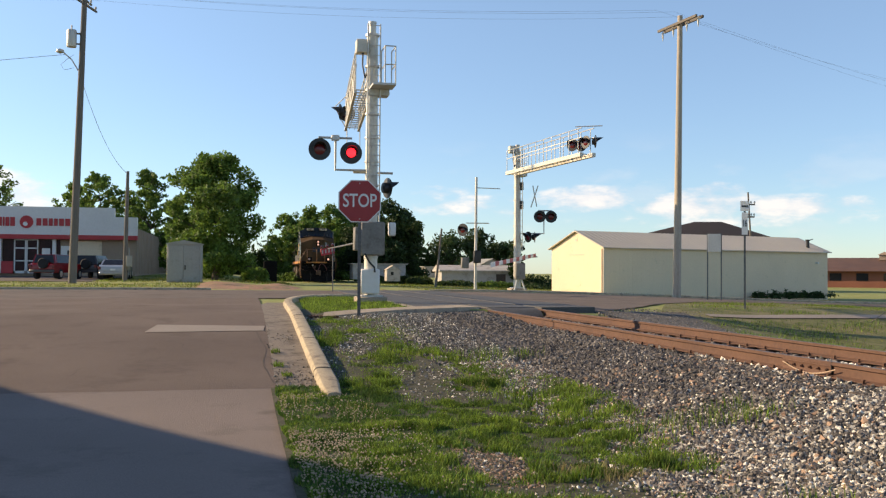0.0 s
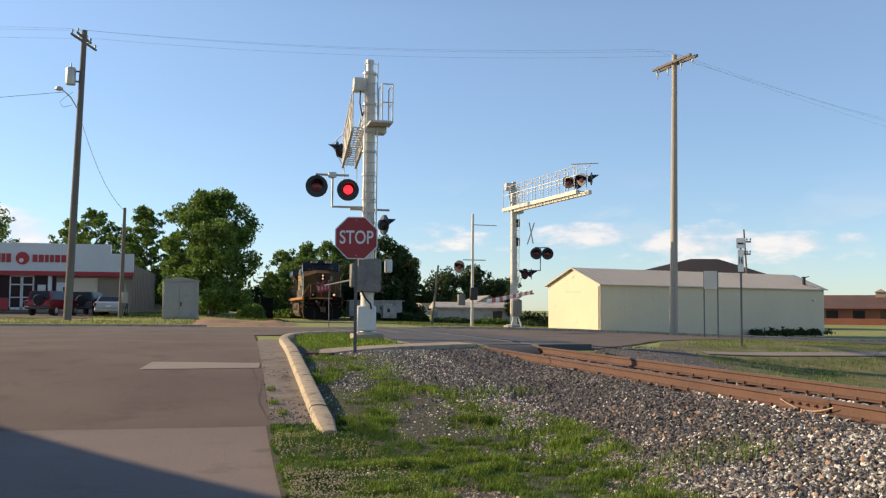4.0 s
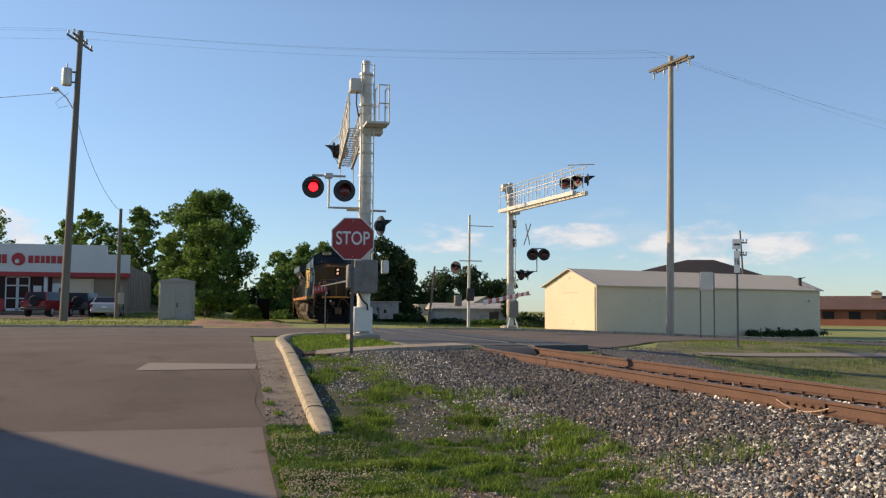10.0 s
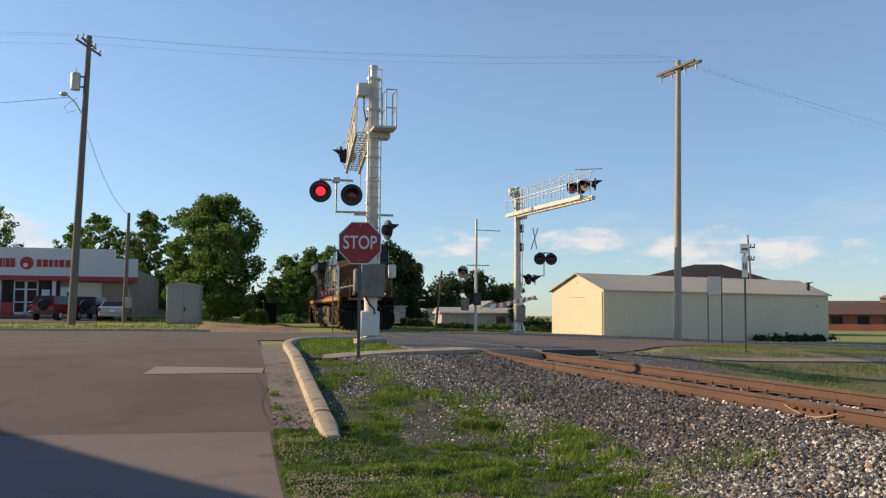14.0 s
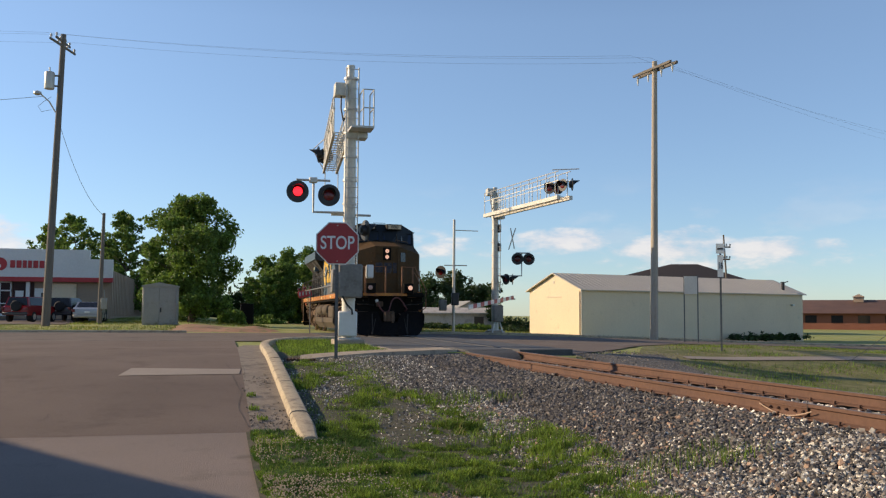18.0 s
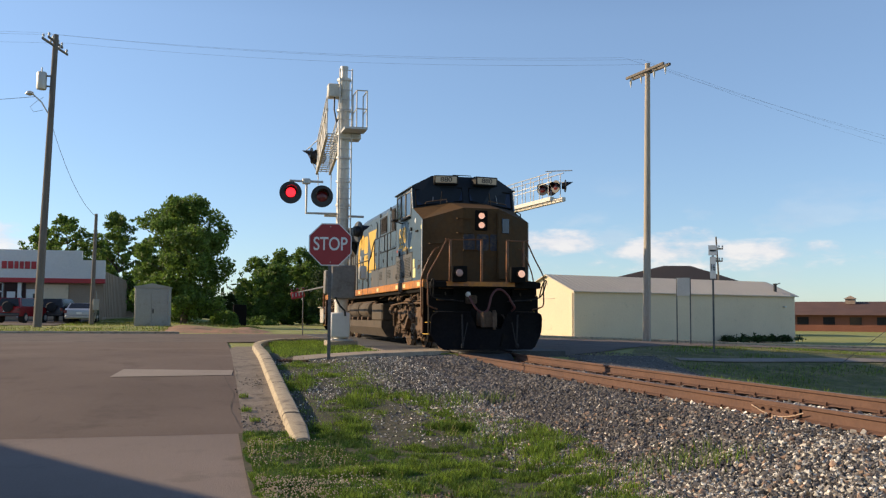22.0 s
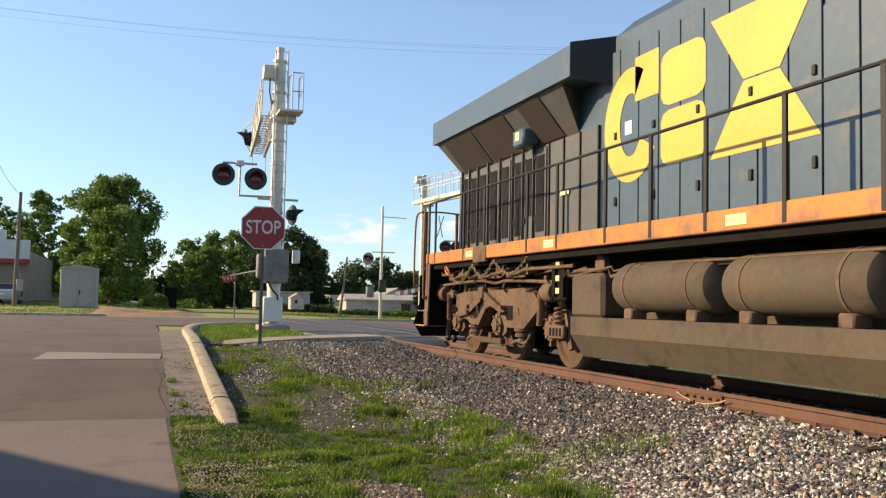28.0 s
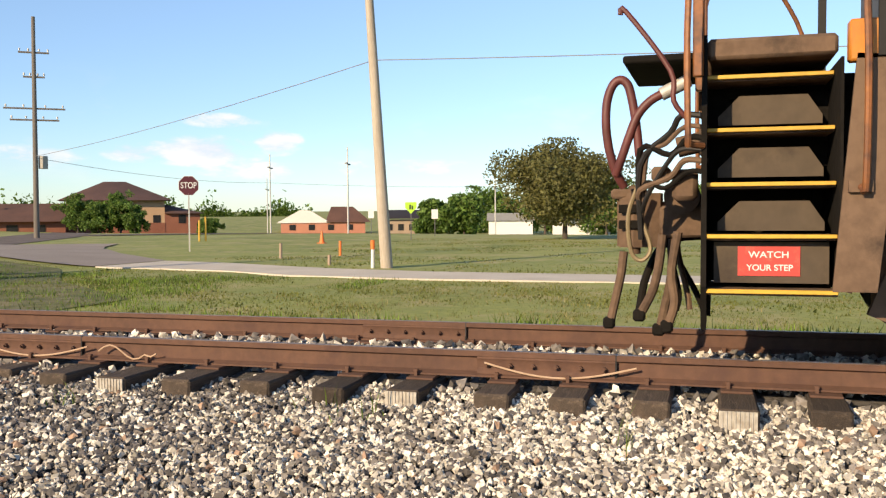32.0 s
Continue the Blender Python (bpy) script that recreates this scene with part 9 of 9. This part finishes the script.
            part("arm", Mesh().prism([(v - 0.34, 0.5), (v - 0.28, 0.72), (v - 0.12, 0.83), (v + 0.12, 0.83), (v + 0.28, 0.72), (v + 0.34, 0.5), (v + 0.2, 0.42), (v - 0.2, 0.42)], s * 0.98, s * 1.1, "x"), DUST, tr, smooth=False)
            if k != 1:
                out = 1 if (v > mid) else -1
                for dv in (-0.3, 0.3):
                    sp = Mesh()
                    sp.pipe([(s * 1.12 + 0.085 * math.cos(w), v + dv + 0.085 * math.sin(w), 0.68 + 0.024 * w / 1.0 * 0.42) for w in np.linspace(0, 8 * math.pi, 50)], 0.02, 6)
                    part("coil_spring", sp, DUST, tr)
                    part("spring_seat", Mesh().tube((s * 1.12, v + dv, 0.63), (s * 1.12, v + dv, 0.67), 0.12, n=14), DUST, tr)
                part("damper", Mesh().tube((s * 1.24, v + 0.2, 0.65), (s * 1.26, v + 0.1, 1.12), 0.045, 0.06, n=12), DUST, tr)
            else:
                part("shoe_beam", Mesh().box(s * 1.1, s * 1.2, v - 0.3, v + 0.84, 0.27, 0.37, 0.015).prism([(v + 0.12, 0.36), (v + 0.3, 0.36), (v + 0.26, 0.46), (v + 0.16, 0.46)], s * 1.1, s * 1.2, "x"), WHEEL, tr, smooth=False)
        for v, d in ((vs[0] - 0.0, -1), (vs[2], 1)):
            c = part("brake_cylinder", Mesh().lathe([(0.03, 0), (0.13, 0.0), (0.15, 0.03), (0.15, 0.27), (0.11, 0.3), (0.1, 0.42), (0.03, 0.44)], (s * 1.2, (mid - 2.5 if d < 0 else mid + 2.55), 1.14), "y", 22), DUST, tr)
            part("push_rod", Mesh().tube((s * 1.2, v + d * 0.5, 1.14), (s * 1.2, v - d * 0.15, 1.12), 0.03).box(s * 1.14, s * 1.27, v - d * 0.1, v + d * 0.12, 1.05, 1.2, 0.02), DUST, tr)
            part("hanger", Mesh().prism([(v + d * 0.62, 0.3), (v + d * 0.72, 0.34), (v + d * 0.52, 0.85), (v + d * 0.46, 0.82)], s * 1.08, s * 1.14, "x"), DUST, tr, smooth=False)
        for v in ((vs[0] + vs[1]) / 2, (vs[1] + vs[2]) / 2):
            part("pad", Mesh().lathe([(0.03, 0), (0.1, 0), (0.1, 0.05), (0.15, 0.06), (0.15, 0.12), (0.1, 0.14), (0.17, 0.15), (0.17, 0.2), (0.03, 0.2)], (s * 1.1, v, 0.37), "z", 18), DUST, tr)
            part("brake_lever", Mesh().hose([(s * 1.14, v + 0.42, 0.3), (s * 1.14, v + 0.2, 0.36), (s * 1.14, v - 0.15, 0.34), (s * 1.14, v - 0.36, 0.5)], 0.03, 7), DUST, tr)
        part("sand_pipe", Mesh().hose([(s * 1.25, vs[0] - 0.75, 1.28), (s * 1.25, mid - 0.8, 1.34), (s * 1.25, mid - 0.2, 1.31), (s * 1.27, mid + 0.6, 1.36), (s * 1.25, vs[2] + 0.75, 1.3)], 0.028, 8), DUST, tr)
        # hoses, brackets and conduits hung about the side frame
        rq = random.Random(int(mid * 10) + (3 if s > 0 else 0))
        for k in range(16):
            v0 = mid + rq.uniform(-2.5, 2.3)
            z0, z1 = rq.uniform(1.2, 1.5), rq.uniform(0.75, 1.25)
            x0, x1 = s * rq.uniform(1.05, 1.28), s * rq.uniform(1.1, 1.27)
            dv = rq.uniform(-0.35, 0.35)
            part("brake_hose", Mesh().hose([(x0, v0, z0), (x0 + s * 0.03, v0 + dv * 0.3, z0 - 0.1), (x1, v0 + dv, (z0 + z1) / 2 - 0.08), (x1, v0 + dv * 1.2, z1)], rq.choice((0.012, 0.016, 0.022)), 7), rq.choice((DUST, UNDER, DUST)), tr)
        for k in range(10):
            v0, z0 = mid + rq.uniform(-2.4, 2.3), rq.uniform(1.18, 1.55)
            w, h = rq.uniform(0.06, 0.2), rq.uniform(0.05, 0.13)
            part("bracket", Mesh().box(s * 1.08, s * rq.uniform(1.16, 1.27), v0, v0 + w, z0, z0 + h, 0.012), rq.choice((DUST, DUST, UNDER)), tr)
        for v in vs:
            part("brake_shoe", Mesh().prism([(v + 0.56, 0.3), (v + 0.64, 0.32), (v + 0.66, 0.75), (v + 0.57, 0.78), (v + 0.545, 0.55)], s * 0.72, s * 0.88, "x"), DUST, tr, smooth=False)
            part("brake_shoe", Mesh().prism([(v - 0.56, 0.3), (v - 0.64, 0.32), (v - 0.66, 0.75), (v - 0.57, 0.78), (v - 0.545, 0.55)], s * 0.72, s * 0.88, "x"), DUST, tr, smooth=False)
        part("traction_rod", Mesh().tube((s * 1.2, mid - 1.35, 1.4), (s * 1.2, mid + 1.3, 1.42), 0.02).tube((s * 1.16, mid - 1.1, 1.47), (s * 1.16, mid + 0.9, 1.45), 0.05), DUST, tr)


def loco_ends():
    for end in (0, 1):
        # end: 0 nose, 1 rear. e maps the distance outward to the length axis
        base = 0.0 if end == 0 else 21.12
        d = -1 if end == 0 else 1
        def e(t):
            return base + d * t
        for s in (-1, 1):
            pan = part("step_panel", Mesh().prism([(e(-0.4), 1.74), (e(-0.16), 1.76), (e(-0.05), 0.5), (e(-0.27), 0.5)] if end else [(e(-0.3), 1.74), (e(-0.02), 1.74), (e(-0.02), 0.5), (e(-0.24), 0.5)], s * 1.5, s * 1.53, "x"), DUST, LO, smooth=False)
            part("grab_bracket", Mesh().box(s * 1.5, s * 1.56, e(-0.24), e(-0.12), 1.03, 1.09), DUST, pan)
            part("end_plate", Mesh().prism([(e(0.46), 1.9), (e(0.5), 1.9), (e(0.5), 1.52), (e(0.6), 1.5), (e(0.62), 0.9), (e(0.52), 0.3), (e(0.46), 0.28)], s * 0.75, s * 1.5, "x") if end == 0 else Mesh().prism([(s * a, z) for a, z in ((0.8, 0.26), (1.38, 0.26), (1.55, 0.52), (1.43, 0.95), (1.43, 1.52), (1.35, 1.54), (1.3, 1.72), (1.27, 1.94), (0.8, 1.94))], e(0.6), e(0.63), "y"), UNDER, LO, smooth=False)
            # back of the step well: the black stands in for its shade
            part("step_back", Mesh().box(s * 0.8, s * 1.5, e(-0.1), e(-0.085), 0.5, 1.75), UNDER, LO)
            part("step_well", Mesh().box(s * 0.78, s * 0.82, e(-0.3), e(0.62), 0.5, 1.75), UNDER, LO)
            for k, (z, uo) in enumerate(((0.5, 1.52), (0.8, 1.46), (1.09, 1.38), (1.4, 1.3), (1.71, 1.22))):
                a, b = (-0.08, 0.6) if end else (-0.02, 0.66)
                st = part("step", Mesh().box(s * 0.85, s * (uo - 0.02), e(a), e(b), z - 0.03, z, 0.004), DUST, LO)
                part("step_edge", Mesh().box(s * (uo - 0.02), s * (uo + 0.005), e(a), e(b), z - 0.018, z + 0.005, 0.003), YELLOW, st, "yellow step edge")
                if k:
                    part("riser", Mesh().prism([(e(a + 0.04), z - 0.22), (e(a + 0.12), z - 0.1), (e(b - 0.18), z - 0.1), (e(b - 0.06), z - 0.22), (e(b - 0.06), z - 0.27), (e(a + 0.04), z - 0.27)], s * (uo - 0.2), s * (uo - 0.17), "x"), DUST_TANK, st, smooth=False)
            part("lower_riser", Mesh().box(s * 1.34, s * 1.36, e(-0.05), e(0.56), 0.53, 0.76), DUST_TANK, LO)
            lab = part("step_notice", Mesh().box(s * 1.36, s * 1.366, e(0.1), e(0.43), 0.57, 0.735), LABEL_RED, LO, "worn red and white notice")
            rot = Euler((radians(90), 0, radians(-90 if s < 0 else 90))).to_matrix().to_4x4()
            letters("lettering", "WATCH", 0.05, SIGN_WHITE, lab, Matrix.Translation((s * 1.367, e(0.265), 0.688)) @ rot, 0.001, 1.15)
            letters("lettering", "YOUR STEP", 0.048, SIGN_WHITE, lab, Matrix.Translation((s * 1.367, e(0.26), 0.615)) @ rot, 0.001, 1.0)
            # vertical grab rails beside the steps
            part("grab_rail", Mesh().hose([(s * 1.56, e(-0.18), 1.06), (s * 1.6, e(-0.2), 1.1), (s * 1.6, e(-0.2), 1.9), (s * 1.58, e(-0.14), 2.4), (s * 1.5, e(0.1), 2.85)] if end else [(s * 1.54, e(0.02), 0.95), (s * 1.57, e(0.03), 1.0), (s * 1.57, e(0.03), 1.5), (s * 1.57, e(0.03), 1.98), (s * 1.42, e(0.08), 2.4), (s * 1.25, e(0.12), 2.72), (s * 1.12, e(0.08), 2.8)], 0.019, 8), RAIL_YEL, LO, "worn yellow grab rail")
            part("grab_rail", Mesh().hose([(s * 1.43, e(0.62), 1.3), (s * 1.5, e(0.69), 1.31), (s * 1.53, e(0.7), 1.38), (s * 1.53, e(0.7), 2.1), (s * 1.52, e(0.62), 2.75), (s * 1.45, e(0.4), 2.85)] if end else [(s * 1.3, e(0.7), 1.14), (s * 1.5, e(0.8), 1.2), (s * 1.58, e(0.82), 1.3), (s * 1.58, e(0.82), 1.7), (s * 1.58, e(0.82), 2.02), (s * 1.32, e(0.84), 2.5), (s * 1.12, e(0.86), 2.9), (s * 1.04, e(0.87), 2.96)], 0.019, 8), RAIL_YEL, LO, "worn yellow grab rail")
            end == 0 and part("uncoupling_lever", Mesh().hose([(s * 0.6, e(0.75), 1.35), (s * 1.2, e(0.8), 1.4), (s * 1.5, e(0.85), 1.5), (s * 1.55, e(1.1), 1.85), (s * 1.5, e(1.15), 1.9), (s * 1.47, e(1.0), 1.75), (s * 1.45, e(0.85), 1.45)], 0.018, 7), RAILING, LO)
            for x in ((0.62, 1.3) if end else (1.0, 0.15 if s < 0 else 0.55)):
                part("end_post", Mesh().box(s * x - 0.03, s * x + 0.03, e(0.62 + 0.22 * (1 - end)), e(0.68 + 0.22 * (1 - end)), 1.7 + 0.15 * (1 - end), 2.85 + 0.1 * (1 - end), 0.008), RAIL_YEL, LO, "worn brown and yellow railing post")
            part("end_rail", Mesh().hose([(s * 0.55, e(0.66), 2.85), (s * 1.0, e(0.68), 2.88), (s * 1.42, e(0.66), 2.85)] if end else [(s * (0.12 if s < 0 else 0.52), e(0.87), 2.97), (s * 0.7, e(0.89), 2.95), (s * 1.02, e(0.87), 2.95), (s * 1.14, e(0.87), 2.97)], 0.018), RAIL_YEL, LO)
            # multiple-unit hoses
            for k in range(0 if end and s < 0 else 4):
                x = s * (0.5 + 0.09 * k)
                part("air_hose", Mesh().hose([(x, e(0.55), 1.0), (x, e(0.75), 0.95), (x + 0.02, e(0.84 + 0.05 * (k % 2)), 0.7), (x, e(0.88 - 0.06 * k), 0.3), (x, e(0.94 - 0.1 * k), 0.16)], 0.024, 7), UNDER if k % 2 else DUST, LO)
        deck = part("end_platform", Mesh().box(-1.48 + 0.22 * end, 1.48 - 0.22 * end, e(-0.1), e(0.9 - 0.3 * end), 1.7 + 0.1 * end, 1.86 + 0.06 * end, 0.02), DUST if end else UNDER, LO)
        part("platform_edge", Mesh().box(-1.1, 1.1 - 0.35 * (1 - end), e(0.9 - 0.28 * end), e(0.92 - 0.28 * end), 1.74 + 0.08 * end, 1.86 + 0.05 * end), SILL if end == 0 else DUST, deck)
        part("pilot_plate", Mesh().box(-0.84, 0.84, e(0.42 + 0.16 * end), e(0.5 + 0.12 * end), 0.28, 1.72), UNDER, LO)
        # coupler
        cp = part("coupler", Mesh().box(-0.1, 0.1, e(0.45), e(0.95), 0.78, 1.0, 0.02).box(-0.2, 0.2, e(0.5), e(0.62), 0.7, 1.1, 0.03), DUST, LO, "dusty knuckle coupler")
        part("knuckle", Mesh().prism([(-0.17, e(0.92)), (0.17, e(0.92)), (0.2, e(1.1)), (0.16, e(1.22)), (0.05, e(1.24)), (0.02, e(1.12)), (-0.1, e(1.1)), (-0.2, e(1.2)), (-0.24, e(1.1))], 0.68, 1.06, "z"), DUST, cp)
        part("coupler_pin", Mesh().tube((0.12, e(1.12), 0.62), (0.12, e(1.12), 1.12), 0.045, n=10), DUST, cp)
        part("draft_pocket", Mesh().box(-0.35, 0.35, e(0.48), e(0.56), 0.6, 1.2, 0.03), UNDER, LO)
        part("receptacle", Mesh().box(-0.5, -0.2, e(0.5), e(0.66), 1.28, 1.52, 0.04).tube((-0.35, e(0.62), 1.4), (-0.35, e(0.8), 1.36), 0.07, n=12), DUST, LO)
        if end == 0:
            part("cable", Mesh().hose([(-0.5, e(0.9), 1.5), (-0.44, e(1.0), 1.32), (-0.32, e(1.04), 1.14), (-0.18, e(1.05), 1.05), (-0.04, e(1.05), 1.12), (0.02, e(1.04), 1.3), (0.09, e(1.02), 1.52), (0.22, e(1.0), 1.65), (0.38, e(0.96), 1.65), (0.55, e(0.95), 1.5), (0.64, e(0.95), 1.34), (0.74, e(0.92), 1.2), (0.7, e(0.8), 1.1)], 0.03, 9), HOSE, LO, "looped red-brown jumper cable")
            part("hose_collar", Mesh().lathe([(0.02, -0.06), (0.06, -0.05), (0.07, 0.0), (0.045, 0.03), (0.06, 0.05), (0.02, 0.07)], (-0.52, e(0.88), 1.53), "y", 14), GALV, LO, "bright metal hose collar")
        else:
            part("cable", Mesh().hose([(-0.5, e(1.04), 1.3), (-0.5, e(1.06), 1.5), (-0.5, e(1.09), 1.68), (-0.5, e(1.12), 1.78), (-0.5, e(1.17), 1.81), (-0.5, e(1.22), 1.77), (-0.5, e(1.255), 1.66), (-0.5, e(1.26), 1.5), (-0.48, e(1.24), 1.34), (-0.45, e(1.2), 1.2), (-0.4, e(1.15), 1.1)], 0.03, 10), HOSE, LO, "looped red-brown jumper hose")
            part("cable", Mesh().hose([(-0.5, e(0.78), 1.76), (-0.52, e(0.88), 1.71), (-0.52, e(0.97), 1.66), (-0.52, e(1.05), 1.57), (-0.52, e(1.11), 1.42), (-0.5, e(1.16), 1.28), (-0.46, e(1.2), 1.18)], 0.03, 10), HOSE, LO, "red-brown jumper hose")
            part("hose_collar", Mesh().tube((-0.5, e(0.72), 1.79), (-0.52, e(0.9), 1.7), 0.045, n=12), GALV, LO, "bright metal hose collar")
            for k in range(6):
                za = 1.12 + 0.07 * k
                part("air_pipe", Mesh().hose([(-0.85, e(0.6), za + 0.05), (-0.8, e(0.72 + 0.02 * (k % 3)), za + 0.06), (-0.75, e(0.86 - 0.03 * (k % 2)), za - 0.04), (-0.7, e(0.98 + 0.04 * (k % 2)), za - 0.12 * (k % 3)), (-0.6, e(1.02), 1.0 - 0.05 * k)], 0.016 + 0.004 * (k % 2), 7), (UNDER, DUST, RAILING)[k % 3], LO)
            part("uncoupling_bar", Mesh().hose([(-1.2, e(1.1), 2.1), (-1.2, e(1.07), 2.12), (-1.2, e(0.81), 1.76), (-1.2, e(0.79), 1.58), (-1.18, e(0.7), 1.46)], 0.016, 8), HOSE, LO, "worn red-brown uncoupling bar")
            part("drop_plate", Mesh().box(-0.62, 0.62, e(0.6), e(1.14), 1.9, 1.95, 0.012), UNDER, LO)
            part("coupler_shank", Mesh().box(-0.3, 0.3, e(0.62), e(0.92), 0.75, 0.97, 0.02).tube((-0.34, e(0.77), 1.03), (0.2, e(0.77), 1.03), 0.12, n=20), DUST, LO)
            part("valve_block", Mesh().box(-0.75, -0.5, e(0.66), e(0.82), 1.0, 1.2, 0.03).box(-0.72, -0.55, e(0.83), e(0.95), 1.12, 1.22, 0.02), DUST, LO)
            part("coupler_guard", Mesh().box(-0.22, 0.22, e(1.02), e(1.26), 1.02, 1.09, 0.03), DUST, cp)
            for z in (0.84, 0.95):
                part("coupler_slot", Mesh().box(-0.262, -0.24, e(1.06), e(1.2), z - 0.03, z + 0.03, 0.01), UNDER, cp)
            part("lift_chain", Mesh().hose([(-0.4, e(1.06), 1.1), (-0.42, e(1.12), 0.9), (-0.42, e(1.1), 0.66), (-0.42, e(1.03), 0.6), (-0.42, e(0.97), 0.68), (-0.42, e(1.02), 0.85)], 0.016, 7), CHAIN, LO)
            for x, pts in ((-0.4, ((1.15, 0.66), (1.17, 0.5), (1.2, 0.36), (1.24, 0.18))), (-0.62, ((0.88, 0.78), (0.91, 0.55), (0.95, 0.4), (1.02, 0.26))), (-0.55, ((0.82, 0.75), (0.83, 0.5), (0.87, 0.3), (0.9, 0.16))), (-0.7, ((0.78, 0.8), (0.82, 0.55), (0.8, 0.35), (0.84, 0.2)))):
                hs = part("air_hose", Mesh().hose([(x, e(a), z) for a, z in pts], 0.03, 9), DUST, LO)
                part("glad_hand", Mesh().box(x - 0.035, x + 0.035, e(pts[-1][0] - 0.03), e(pts[-1][0] + 0.05), pts[-1][1] - 0.05, pts[-1][1] + 0.03, 0.015), UNDER, hs)
        part("glad_hand_hose", Mesh().hose([(0.4, e(0.6), 0.75), (0.42, e(0.9), 0.7), (0.38, e(1.05), 0.45), (0.3, e(1.1), 0.18)], 0.03, 8), UNDER, LO)
    # snow plough on the nose end
    pl = Mesh()
    cols, rows = 15, 7
    for s in (-1, 1):
        for back in (0.0, 0.03):
            pts = []
            for i in range(cols):
                x = 1.5 * i / (cols - 1)
                lo = 0.1 + 0.38 * max(0.0, (x - 1.2) / 0.3) ** 1.5
                hi = 1.06 - 0.12 * max(0.0, (x - 1.36) / 0.14) ** 2 - 0.42 * (1 - min(1.0, max(0.0, (x - 0.34) / 0.14)))
                for j in range(rows):
                    z = lo + (hi - lo) * j / (rows - 1)
                    u = (z - 0.1) / 0.96
                    pts.append((s * x, -1.14 + 0.2 * (x / 1.5) ** 1.3 + 0.28 * u * (1 - u) * 2 * (0.3 + 0.7 * x / 1.5) + back, z))
            pl.add(pts, [(i * rows + j, i * rows + j + 1, (i + 1) * rows + j + 1, (i + 1) * rows + j) for i in range(cols - 1) for j in range(rows - 1)])
        pl.pipe([(s * 0.5, -1.1, 1.06), (s * 0.9, -1.06, 1.065), (s * 1.34, -0.98, 1.06), (s * 1.46, -0.94, 1.0), (s * 1.5, -0.9, 0.9), (s * 1.5, -0.82, 0.52)], 0.018, 6)
    part("snow_plough", pl, PLOUGH, LO, "black V-shaped snow plough", smooth=False)
    for s in (-1, 1):
        part("plough_strut", Mesh().tube((s * 0.75, -1.14, 1.0), (s * 0.72, -1.12, 0.2), 0.022).tube((s * 0.6, -1.12, 0.8), (s * 0.72, -1.13, 0.2), 0.014).lathe([(0.01, -0.03), (0.06, -0.02), (0.06, 0.03), (0.01, 0.04)], (s * 0.74, -1.13, 0.2), "x", 10), LOUVRE, LO)
        b = part("ditch_light", Mesh().box(s * 0.79 - 0.2, s * 0.79 + 0.2, -1.08, -0.94, 1.84, 2.26, 0.02).lathe([(0.05, 0.1), (0.1, 0.08), (0.125, 0.0), (0.11, -0.015)], (s * 0.84, -1.18, 2.07), "y", 20), UNDER, LO)
        part("lens", Mesh().lathe([(0.02, -0.025), (0.075, -0.02), (0.095, 0.0)], (s * 0.84, -1.2, 2.07), "y", 20), HEADLIGHT if s > 0 else DITCH_DIM, b, "round lit ditch lamp")


loco_cab()
loco_hood()
loco_frame()
loco_truck((0.83, 2.87, 5.05), False)
loco_truck((15.8, 18.0, 20.12), True)
loco_ends()


# where the nose stands, second by half second, once the train is near
NOSE_AT = (39.53, 37.76, 35.96, 34.13, 32.26, 30.36, 28.42, 26.45, 24.43, 22.38, 20.28, 18.13, 15.93, 13.68, 11.38, 9.05, 6.68, 4.3, 1.92, -0.46, -2.84, -5.2, -7.56, -9.92, -12.27, -14.67, -17.1, -19.52, -21.9)


def train_place(t):
    if t >= 18:
        return NOSE_AT[round(2 * (t - 18))]
    u = (t - 20) / 10
    return 32.2 - 38.36 * u - 6.416 * u ** 2 + 0.896 * u ** 3 + 0.554 * u ** 4


def flash_rows(M, phase):
    """The roundel stands forward while its lamp is on, and back in the housing while it is off; the two lamps take turns."""
    half, start = 0.653, 1.22
    rows, k = [], -2
    while start + k * half < 32.7:
        a, b = start + k * half, start + (k + 1) * half
        out = -0.045 if k % 2 == phase else 0.06
        rows += [(max(0.0, a + 0.03), out), (min(32.0, b - 0.03), out)]
        k += 1
    rows = [(t, o) for t, o in rows if 0 <= t <= 32.0]
    return [(t, M @ Matrix.Translation((0, o, 0))) for t, o in sorted(dict(rows).items())]


def motions():
    walk(FLASHERS[1][0], flash_rows(FLASHERS[1][1], 0))
    walk(FLASHERS[0][0], flash_rows(FLASHERS[0][1], 1))
    walk(locomotive, [(t, pose(XC, train_place(t), 0)) for t in [0.5 * k for k in range(65)]])


motions()
